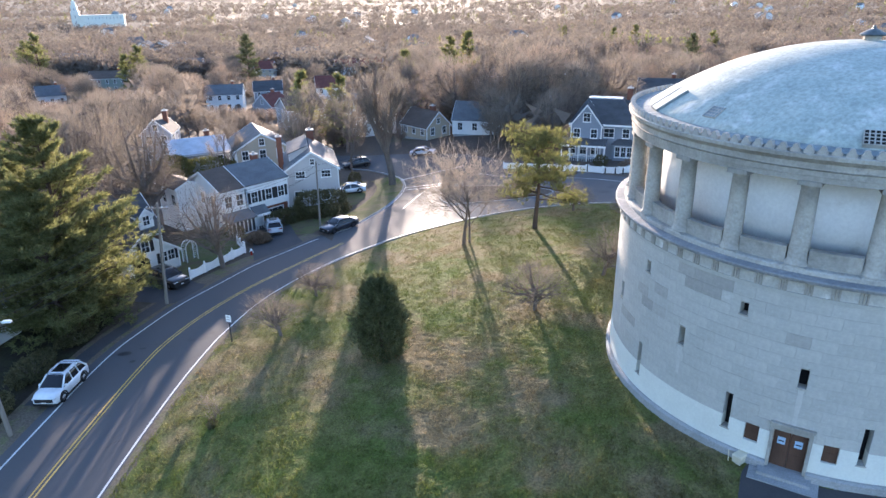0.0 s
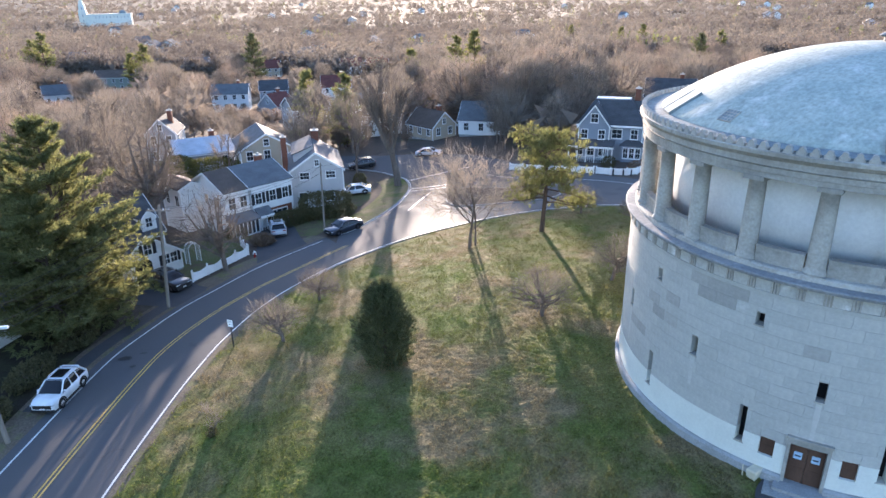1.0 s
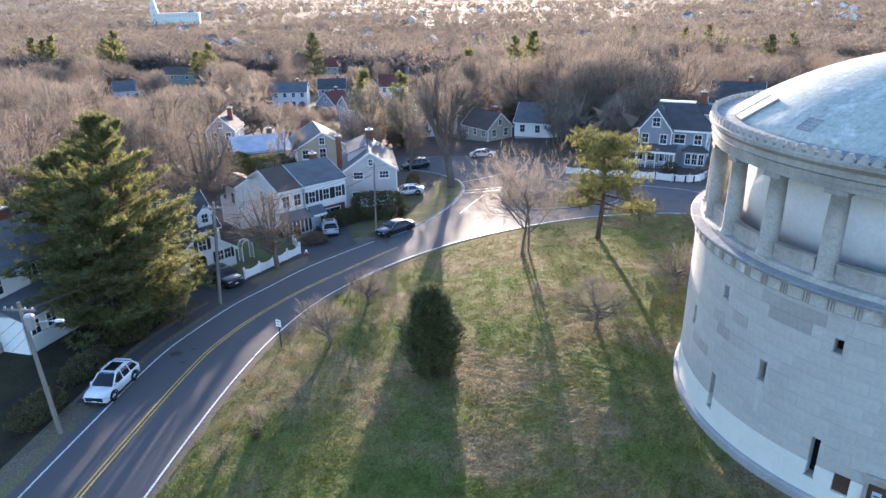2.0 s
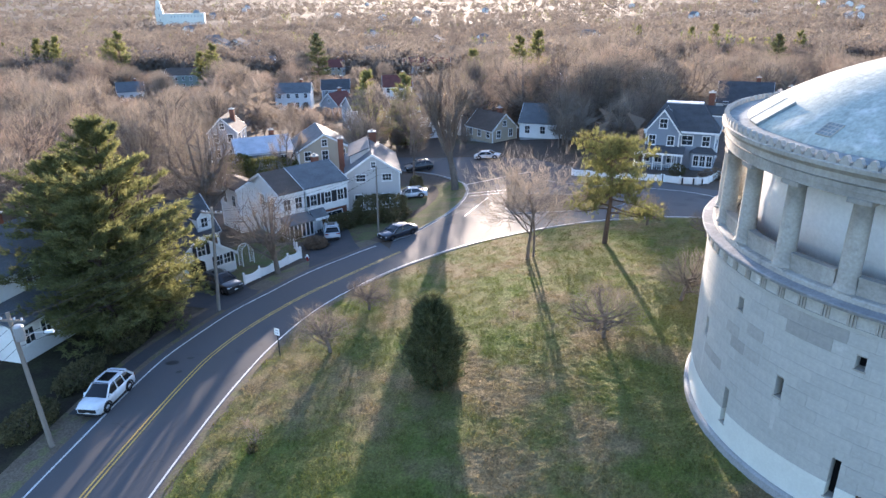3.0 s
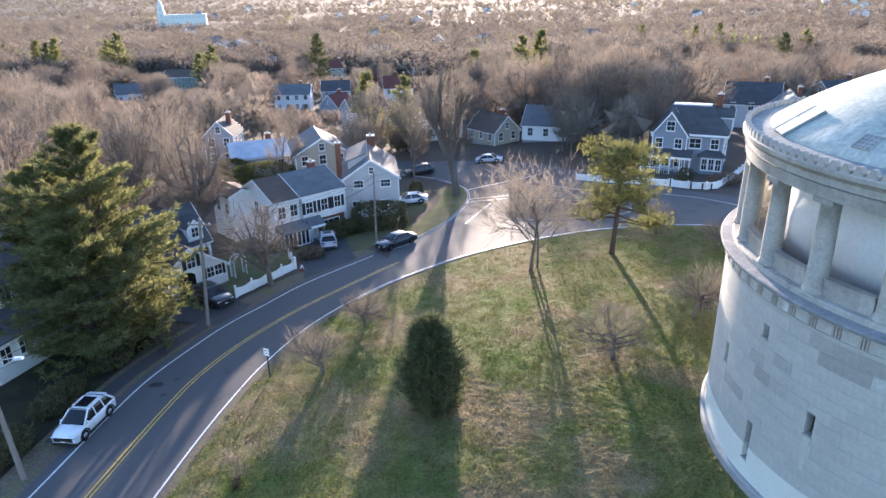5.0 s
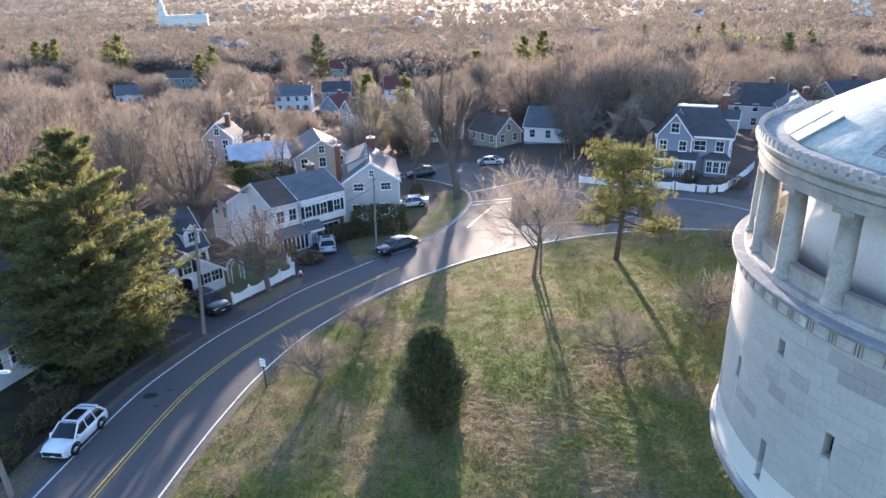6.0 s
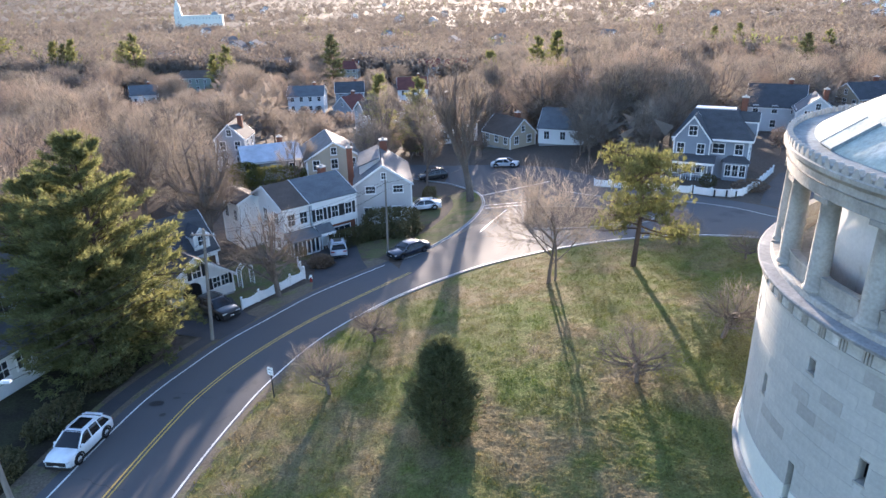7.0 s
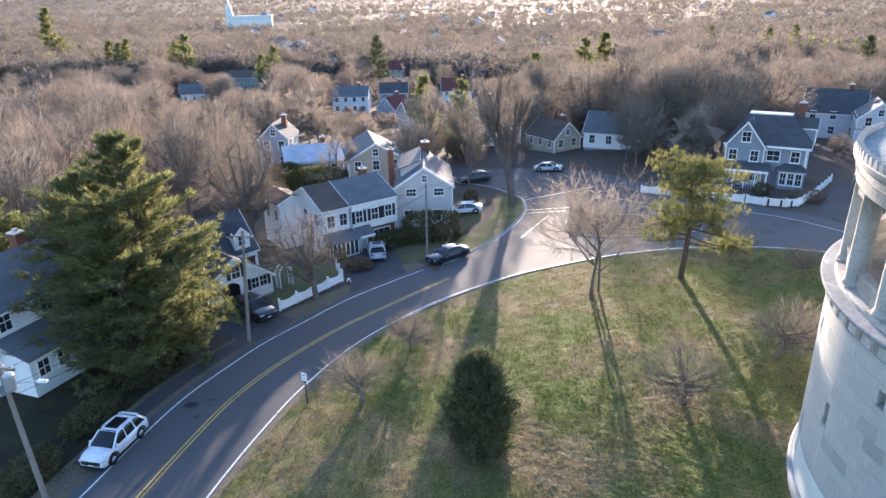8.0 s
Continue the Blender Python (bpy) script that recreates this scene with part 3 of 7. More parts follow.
def make_tower():
    t = thing("water_tower", pose(TX, TY, 0), "round pale limestone water tower with a colonnade and shallow dome", "water tower")
    half = math.degrees(0.19 / TR)
    slits = []
    for k in range(12):
        low, mid = (DOOR_A + (o * 0.965 if abs(o) < 80 else o) for o in (15 + 30 * (k - 6), 30 * (k - 6)))
        slits += [(low - half, low + half, 3.95, 6.0), (low - half, low + half, 10.45, 11.08), (mid - half, mid + half, 7.45, 8.5)]
    windows = [(DOOR_A - 9.9, DOOR_A - 6.7, 3.72, 4.72), (DOOR_A + 6.6, DOOR_A + 9.8, 3.72, 4.72)]
    door = (DOOR_A - 3.6, DOOR_A + 3.6, 2.72, 4.95)
    holes = slits + windows + [door]
    # granite base, painted band, limestone courses
    part("granite_base", Shape().lathe([(12.0, 1.0), (12.42, 1.0), (12.40, 2.92), (12.30, 3.0), (12.0, 3.0)], 120, DOOR_A + 4.2, DOOR_A + 355.8), GRANITE, t, "grey granite base course")
    band = [(DOOR_A + 360 * k / 24, DOOR_A + 360 * (k + 1) / 24, 3.0, 4.66) for k in range(24)]
    for h in holes + [(h[0] - 360, h[1] - 360, *h[2:]) for h in holes] + [(h[0] + 360, h[1] + 360, *h[2:]) for h in holes]:
        band = cut(band, h)
    s = Shape()
    for a0, a1, z0, z1 in band:
        s.add(*((lambda q: (q.v, q.f))(curved(a0, a1, z0, z1, 11.6, TR + 0.02, 6))))
    part("painted_band", s, WHITEWASH, t, "white-painted lower wall")
    part("wall_core", Shape().lathe([(11.55, 1.0), (11.60, 1.0), (11.60, 12.0), (11.55, 12.0)], 96), MORTAR, t)
    step, course, z_low = 5.0, 0.61, 4.66
    whole = curved(0.010, step - 0.010, 0.003, course - 0.003, 11.62, TR, 3).mesh("stone_block", LIMESTONE)
    whole_dark = curved(0.010, step - 0.010, 0.003, course - 0.003, 11.62, TR, 3).mesh("stone_block", LIMESTONE_DARK)
    rest = Shape()
    rb = random.Random(11)
    dark = False
    for row in range(12):
        for k in range(72):
            a0 = DOOR_A + step * k + (step / 2 if row % 2 else 0)
            z0 = z_low + course * row
            seen = ((a0 - DOOR_A + 66) % 360) < 102
            piece = [(a0, a0 + step, z0, z0 + course)]
            for h in holes + [(h[0] + 360, h[1] + 360, *h[2:]) for h in holes]:
                piece = cut(piece, h)
            plain = len(piece) == 1 and piece[0] == (a0, a0 + step, z0, z0 + course)
            proud = rb.uniform(-0.005, 0.005)
            dark = rb.random() < (0.36 if dark else 0.045)
            if plain and seen:
                part("stone_block", whole_dark if dark else whole, None, t, at=Matrix.Translation(polar(proud, a0 + step / 2, z0)) @ Matrix.Rotation(radians(a0), 4, "Z"))
            else:
                for b0, b1, y0, y1 in piece:
                    q = curved(b0 + 0.01, b1 - 0.01, y0 + 0.003, y1 - 0.003, 11.62, TR + proud, 3)
                    if seen:
                        part("stone_block", q, LIMESTONE_DARK if dark else LIMESTONE, t)
                    else:
                        rest.add(q.v, q.f)
    part("far_side_masonry", rest, LIMESTONE, t)["kind"] = "stuff"
    # openings
    for a0, a1, z0, z1 in slits:
        w = part("slit_window", curved(a0, a1, z0, z1, 11.61, 11.66, 1), DARK, t, "narrow dark slit window")
        part("sill", curved(a0 - 0.25, a1 + 0.25, z0 - 0.07, z0 + 0.008, 11.67, TR + 0.035, 2), LIMESTONE_OLD, w)
        if 0.9 < z1 - z0 < 1.5:
            st, mid, wob = Shape(), (a0 + a1) / 2, (a0 * 7.3) % 1
            rows = [(z0 - 0.09 - 0.28 * i, 0.62 * (1 + 0.12 * math.sin(i * 1.7 + wob * 6)) * (1 - 0.05 * i)) for i in range(9 if wob > 0.4 else 7)]
            st.v = [polar(TR + 0.009, mid + sg * wd, zz) for zz, wd in rows for sg in (-1, 1)]
            st.f = [(2 * i, 2 * i + 2, 2 * i + 3, 2 * i + 1) for i in range(len(rows) - 1)]
            part("stain", st, STREAK, w, "pale mineral streak below the opening")
        if z1 - z0 < 1.5:
            part("lintel", curved(a0 - 0.1, a1 + 0.1, z1, z1 + 0.05, 11.7, TR + 0.012, 2), LIMESTONE_OLD, w)
    for a0, a1, z0, z1 in windows:
        w = part("boarded_window", curved(a0, a1, z0, z1, 11.9, 12.02, 3), BOARD, t, "small window boarded with brown panels")
        part("rail", curved(a0, a1, (z0 + z1) / 2 - 0.03, (z0 + z1) / 2 + 0.03, 12.02, 12.045, 3), BOARD, w)
    fr = part("door_frame", curved(door[0] - 0.75, door[0], 2.72, 5.22, 11.8, TR + 0.10, 2), LIMESTONE_OLD, t, "pale stone door surround")
    for q in (curved(door[1], door[1] + 0.75, 2.72, 5.22, 11.8, TR + 0.10, 2), curved(door[0], door[1], 4.95, 5.22, 11.8, TR + 0.10, 4), curved(door[0] - 1.0, door[1] + 1.0, 5.22, 5.36, 11.8, TR + 0.18, 4)):
        part("stone_piece", q, LIMESTONE_OLD, fr)
    for a0, a1 in ((door[0], DOOR_A - 0.05), (DOOR_A + 0.05, door[1])):
        leaf = part("door_leaf", curved(a0, a1, 2.72, 4.95, 11.88, 11.95, 3), BOARD, t, "brown painted wooden door leaf")
        m = (a0 + a1) / 2
        part("notice", curved(m - 0.85, m + 0.85, 4.02, 4.42, 11.955, 11.965, 2), NOTICE, leaf, "pale blue notice fixed to the door")
        part("notice_line", curved(m - 0.6, m + 0.6, 4.17, 4.24, 11.967, 11.971, 2), SHUTTER, leaf)
        for zz in (2.95, 3.72, 4.6):
            part("door_panel", curved(a0 + 0.5, a1 - 0.5, zz, zz + (0.6 if zz < 3.5 else 0.24 if zz < 4 else 0.22), 11.95, 11.968, 2), BOARD, leaf)
    steps = [(2.72, 4.6, 12.1, 12.9), (2.55, 6.0, 12.1, 13.35), (2.38, 7.4, 12.1, 13.8)]
    for z1, w, r0, r1 in steps:
        m = Matrix.Rotation(radians(DOOR_A), 4, "Z")
        hw = w * 0.26
        part("step", Shape().box(11.8, r1, -hw, hw, 1.6, z1, m), GRANITE, t, "worn granite step")
    # band under the ledge with paired uprights
    part("frieze", Shape().lathe([(11.5, 12.18), (12.17, 12.18), (12.17, 12.82), (11.5, 12.82)], 144), FRIEZE, t, "stained frieze band with pale panels")
    part("moulding", Shape().lathe([(11.5, 11.98), (12.15, 11.98), (12.15, 12.12), (12.23, 12.13), (12.23, 12.20), (11.5, 12.20)], 144), LIMESTONE, t)
    tri = Shape()
    for d in (-0.62, 0.0, 0.62):
        q = curved(d - 0.20, d + 0.20, 12.21, 12.80, 12.1, 12.235, 1)
        tri.add(q.v, q.f)
    tri = tri.mesh("triglyph", LIMESTONE_OLD)
    for k in range(72):
        part("triglyph", tri, None, t, at=Matrix.Rotation(radians(DOOR_A + 2.5 + 5 * k), 4, "Z"))
    part("ledge", Shape().lathe([(9.9, 12.80), (12.34, 12.80), (12.52, 12.88), (12.56, 13.02), (12.51, 13.06), (11.9, 13.10), (9.9, 13.10)], 144), LEDGE, t, "projecting stone ledge, stained dark", smooth=False)
    part("plinth", Shape().lathe([(10.9, 13.0), (12.02, 13.0), (12.02, 13.26), (11.94, 13.32), (10.9, 13.32)], 144), LIMESTONE_OLD, t, "low stone plinth under the columns")
    # colonnade
    part("inner_wall", Shape().lathe([(9.6, 13.0), (9.95, 13.0), (9.95, 17.6), (9.6, 17.6)], 120), STUCCO, t, "smooth pale wall behind the columns", smooth=True)
    shaft = Shape().lathe([(0.0, 13.32), (0.50, 13.32), (0.50, 13.46), (0.44, 13.52), (0.425, 13.7), (0.415, 15.0), (0.37, 17.0), (0.43, 17.06), (0.43, 17.12), (0.0, 17.12)], 18, closed=False).mesh("column", LIMESTONE_OLD, True)
    cap = Shape().box(-0.48, 0.48, -0.48, 0.48, 17.10, 17.30).mesh("capital", LIMESTONE_OLD)
    base = Shape().box(-0.5, 0.5, -0.5, 0.5, 13.05, 13.36).mesh("column_base", LIMESTONE_OLD)
    wall_piece = curved(2.3, 12.7, 13.3, 14.02, 11.36, 11.62, 4)
    coping = curved(2.3, 12.7, 14.02, 14.12, 11.30, 11.68, 4)
    wall_piece, coping = wall_piece.mesh("parapet_panel", LIMESTONE_OLD), coping.mesh("coping", LIMESTONE_OLD)
    for k in range(24):
        a = DOOR_A + 8.7 + 15 * k
        m = Matrix.Rotation(radians(a), 4, "Z") @ Matrix.Translation((11.5, 0, 0))
        c = part("column", shaft, None, t, at=m)
        part("capital", cap, None, c)
        part("column_base", base, None, c)
        pnl = part("parapet_panel", wall_piece, None, t, at=Matrix.Rotation(radians(a), 4, "Z"))
        part("coping", coping, None, pnl)
    part("architrave", Shape().lathe([(9.6, 17.28), (11.92, 17.28), (11.92, 17.52), (11.97, 17.54), (11.97, 17.78), (12.04, 17.84), (9.6, 17.84)], 144), LIMESTONE_OLD, t, "weathered stone beam round the columns")
    part("upper_frieze", Shape().lathe([(10.6, 17.82), (11.94, 17.82), (11.94, 18.16), (10.6, 18.16)], 144), LIMESTONE_OLD, t)
    part("cornice", Shape().lathe([(10.6, 18.12), (11.98, 18.12), (12.13, 18.28), (12.20, 18.32), (12.22, 18.50), (12.15, 18.54), (10.6, 18.60)], 144), LIMESTONE_OLD, t, "projecting weathered stone cornice")
    # crest of small upright stones along the cornice
    ant = Shape().prism([(-0.20, 18.50), (0.20, 18.50), (0.20, 18.66), (0.13, 18.73), (0.10, 18.84), (0.04, 18.89), (-0.04, 18.89), (-0.10, 18.84), (-0.13, 18.73), (-0.20, 18.66)], -0.12, 0.12).mesh("antefix", LIMESTONE_OLD)
    for k in range(144):
        m = Matrix.Rotation(radians(DOOR_A + 2.5 * k), 4, "Z") @ Matrix.Translation((12.03, 0, 0)) @ Matrix.Rotation(radians(90), 4, "Z")
        part("antefix", ant, None, t, at=m)
    part("gutter", Shape().lathe([(10.7, 18.56), (11.91, 18.56), (11.91, 18.64), (10.7, 18.72)], 144), GUTTER, t, "grey metal gutter round the dome")
    RIM_R, RIM_Z, TOP_Z = 11.0, 18.74, 22.35
    R0 = (RIM_R ** 2 + (TOP_Z - RIM_Z) ** 2) / (2 * (TOP_Z - RIM_Z))
    prof = [(RIM_R, RIM_Z - 0.1)]
    a_max = math.asin(RIM_R / R0)
    for k in range(25):
        a = a_max * (1 - k / 24)
        prof.append((R0 * math.sin(a), TOP_Z - R0 + R0 * math.cos(a)))
    part("dome", Shape().lathe(prof, 144, closed=False), DOME, t, "shallow weathered blue-white dome roof", smooth=True)

    def on_dome(r, a):
        z = TOP_Z - R0 + math.sqrt(R0 * R0 - r * r)
        slope = math.asin(r / R0)
        return Matrix.Translation(polar(r, a, z)) @ Matrix.Rotation(radians(a), 4, "Z") @ Matrix.Rotation(slope, 4, "Y")
    cup = part("cupola", Shape().lathe([(0, 22.2), (0.42, 22.2), (0.42, 22.62), (0.0, 22.62)], 12, closed=False), LIMESTONE_OLD, t, "small vent cupola with a conical cap")
    part("cap", Shape().lathe([(0.0, 22.58), (0.62, 22.58), (0.66, 22.66), (0.36, 22.84), (0.11, 22.94), (0.07, 23.08), (0.0, 23.12)], 14, closed=False), COPPER, cup, "dark metal cap")
    h = part("roof_hatch", Shape().box(-0.95, 0.95, -0.62, 0.62, -0.05, 0.10), DOME, t, "raised flat hatch on the dome", at=on_dome(10.25, -183.0))
    part("hatch_edge", Shape().box(0.95, 0.99, -0.64, 0.64, -0.05, 0.12).box(-0.95, 0.95, 0.62, 0.66, -0.05, 0.12).box(-0.95, 0.95, -0.66, -0.62, -0.05, 0.12), GUTTER, h)
    for r, a, w in ((10.2, -157.5, 0.40), (10.62, -116.6, 0.42)):
        g = part("roof_vent", Shape().box(-w, w, -w, w, -0.05, 0.22 if w > 0.41 else 0.05), LIMESTONE_OLD, t, "square stone vent with a grille", at=on_dome(r, a))
        for i in range(4):
            for j in range(4):
                x, y, c = -0.75 * w + 0.5 * w * i, -0.75 * w + 0.5 * w * j, 0.17 * w
                zz = 0.222 if w > 0.41 else 0.052
                part("grille_opening", Shape().box(x - c, x + c, y - c, y + c, zz, zz + 0.006), DARK if zz > 0.1 else GUTTER, g)
    return t


make_tower()
BIN = thing("litter_box", pose(14.75, 27.15, ground(14.75, 27.15), 0, 0, 35), "small cream box with a lid beside the tower steps", "storage box")
part("body", Shape().box(-0.32, 0.32, -0.22, 0.22, 0.05, 0.52, inset=-0.03), CREAM, BIN)
part("lid", Shape().box(-0.37, 0.37, -0.27, 0.27, 0.52, 0.59, inset=0.05), CREAM, BIN)
STAKE = thing("wooden_stake", pose(14.2, 27.2, ground(14.2, 27.2), 4, -6, 0), "thin pale wooden stake beside the cream box", "stake")
part("shaft", Shape().box(-0.02, 0.02, -0.02, 0.02, -0.1, 0.85), CREAM, STAKE)


# ---------- houses ----------
def window(parent, m, w=0.95, h=1.35, shutters=False, panes=2, key={}):
    """A sash window with its frame, panes and perhaps shutters, on the wall's face (m: x along the wall, -y outward)."""
    k = (w, h, panes)
    if k not in key:
        b = 0.10
        f = Shape().box(-w / 2 - b, w / 2 + b, -0.07, 0.02, -b, 0).box(-w / 2 - b, w / 2 + b, -0.07, 0.02, h, h + b).box(-w / 2 - b, -w / 2, -0.06, 0.02, 0, h).box(w / 2, w / 2 + b, -0.06, 0.02, 0, h)
        f.box(-w / 2, w / 2, -0.045, 0.02, h / 2 - 0.03, h / 2 + 0.03).box(-w / 2 - b - 0.04, w / 2 + b + 0.04, -0.11, 0.02, -b - 0.05, -b)
        for i in range(1, panes):
            x = -w / 2 + w * i / panes
            f.box(x - 0.018, x + 0.018, -0.045, 0.02, 0, h)
        key[k] = (Shape().box(-w / 2, w / 2, -0.02, 0.015, 0, h).mesh("window", PANE), f.mesh("window_frame", WHITE), Shape().box(-0.19, 0.19, -0.055, 0.0, -0.04, h + 0.04).mesh("shutter", SHUTTER))
    pane, frame_mesh, shut = key[k]
    ob = part("window", pane, None, parent, at=m)
    part("window_frame", frame_mesh, None, ob)
    if shutters:
        for sx in (-1, 1):
            part("shutter", shut, None, ob, at=Matrix.Translation((sx * (w / 2 + 0.31), 0, 0)))
    return ob


def wall_at(side, w, d, u, z):
    """A pose on the face of a block w by d: side s, n, e or west; u along the wall."""
    return {"s": pose(u, -d / 2, z), "n": pose(u, d / 2, z, 0, 0, 180), "e": pose(w / 2, u, z, 0, 0, 90), "w": pose(-w / 2, u, z, 0, 0, -90)}[side]


def gable_block(t, w, d, h, rise, wall_mat, roof_mat, m=None, off=0.0, h2=None, over=0.35, base=1.2, ridge="x", roof_label="", trim=True):
    """A gabled block: wall, roof, trim boards and foundation. The ridge runs along x or y."""
    m = m or Matrix()
    turn = m if ridge == "x" else m @ pose(0, 0, 0, 0, 0, 90)
    if ridge != "x":
        w, d = d, w
    h2 = h if h2 is None else h2
    prof = [(-d / 2, h), (off, h + rise), (d / 2, h2)]
    body = Shape().prism([(-d / 2, -0.0)] + [(y, z) for y, z in prof] + [(d / 2, 0.0)], -w / 2, w / 2)
    rot = turn @ Matrix.Rotation(radians(-90), 4, "Z") @ Matrix.Diagonal((-1, 1, 1, 1))
    body.v = [tuple(rot @ Vector(p)) for p in body.v]
    part("wall", body, wall_mat, t)
    part("foundation", Shape().box(-w / 2 + 0.03, w / 2 - 0.03, -d / 2 + 0.03, d / 2 - 0.03, -base, 0.02, turn), GRANITE, t, "grey foundation")
    # roof: one folded slab with overhang
    th = 0.14
    (ya, za), (yb, zb) = prof[0], prof[1]
    k = over / math.hypot(yb - ya, zb - za)
    eave = (ya - (yb - ya) * k, za - (zb - za) * k)
    (yc, zc) = prof[2]
    k2 = over / math.hypot(yb - yc, zb - zc)
    eave2 = (yc - (yb - yc) * k2, zc - (zb - zc) * k2)
    top = [eave, prof[1], eave2]
    outer = [(y, z + th) for y, z in top]
    ro = Shape().prism(top + outer[::-1], -w / 2 - over * 0.8, w / 2 + over * 0.8)
    ro.v = [tuple(rot @ Vector(p)) for p in ro.v]
    r = part("roof", ro, roof_mat, t, roof_label)
    if trim:
        for sx in (-1, 1):
            x0 = sx * (w / 2 + over * 0.8)
            q = Shape().prism([(y, z - 0.12) for y, z in top] + [(y, z + th + 0.02) for y, z in top][::-1], min(x0, x0 + sx * 0.05), max(x0, x0 + sx * 0.05))
            q.v = [tuple(rot @ Vector(p)) for p in q.v]
            part("rake_board", q, WHITE, r)
        for sy in (-1, 1):
            y0, z0 = eave if sy < 0 else eave2
            q = Shape().box(-w / 2 - over * 0.8, w / 2 + over * 0.8, min(y0, y0 - sy * 0.06), max(y0, y0 - sy * 0.06), z0 - 0.14, z0 + 0.04, turn)
            part("eave_board", q, WHITE, r)
        for sx in (-1, 1):
            for sy in (-1, 1):
                x, y = sx * w / 2, sy * d / 2
                part("corner_board", Shape().box(x - 0.07, x + 0.07, y - 0.07, y + 0.07, 0, h if sy < 0 else h2, turn), WHITE, t)
    return r


def chimney(t, x, y, z0, z1, s=0.38, mat=None):
    c = part("chimney", Shape().box(x - s, x + s, y - s, y + s, z0, z1), mat or BRICK, t, "brick chimney with a pale cap")
    part("chimney_cap", Shape().box(x - s - 0.08, x + s + 0.08, y - s - 0.08, y + s + 0.08, z1, z1 + 0.12).box(x - 0.15, x + 0.15, y - 0.15, y + 0.15, z1 + 0.12, z1 + 0.36), LIMESTONE, c)


def door(t, m, mat=None, w=0.95, h=2.05):
    d = part("door", Shape().box(-w / 2, w / 2, -0.05, 0.02, 0, h), mat or BOARD, t, "", at=m)
    part("door_frame", Shape().box(-w / 2 - 0.12, -w / 2, -0.08, 0.02, 0, h).box(w / 2, w / 2 + 0.12, -0.08, 0.02, 0, h).box(-w / 2 - 0.12, w / 2 + 0.12, -0.08, 0.02, h, h + 0.13), WHITE, d)


def porch(t, x0, x1, y0, y1, z, roof_mat, m=None, posts=4):
    """A lean-to porch roof on posts with a floor and a railing."""
    m = m or Matrix()
    q = Shape().add([m @ Vector(p) for p in ((x0, y1, z + 0.75), (x1, y1, z + 0.75), (x1, y0, z), (x0, y0, z), (x0, y1, z + 0.62), (x1, y1, z + 0.62), (x1, y0, z - 0.14), (x0, y0, z - 0.14))],
                    [(3, 2, 1, 0), (4, 5, 6, 7), (0, 1, 5, 4), (1, 2, 6, 5), (2, 3, 7, 6), (3, 0, 4, 7)])
    p = part("porch", q, roof_mat, t, "open porch with white posts")
    part("porch_floor", Shape().box(x0 + 0.1, x1 - 0.1, y0 + 0.1, y1, -0.9, 0.12, m), DRIVE, p)
    part("fascia", Shape().box(x0, x1, y0 - 0.03, y0 + 0.05, z - 0.32, z - 0.02, m), WHITE, p)
    for i in range(posts):
        x = x0 + 0.2 + (x1 - x0 - 0.4) * i / (posts - 1)
        part("post", Shape().box(x - 0.08, x + 0.08, y0 + 0.12, y0 + 0.28, 0.1, z - 0.1, m), WHITE, p)
        if i:
            xa = x0 + 0.2 + (x1 - x0 - 0.4) * (i - 1) / (posts - 1)
            s = Shape().box(xa, x, y0 + 0.17, y0 + 0.23, 0.92, 1.0, m)
            k = max(2, int((x - xa) / 0.28))
            for j in range(1, k):
                xx = xa + (x - xa) * j / k
                s.box(xx - 0.02, xx + 0.02, y0 + 0.18, y0 + 0.22, 0.12, 0.93, m)
            part("railing", s, WHITE, p)


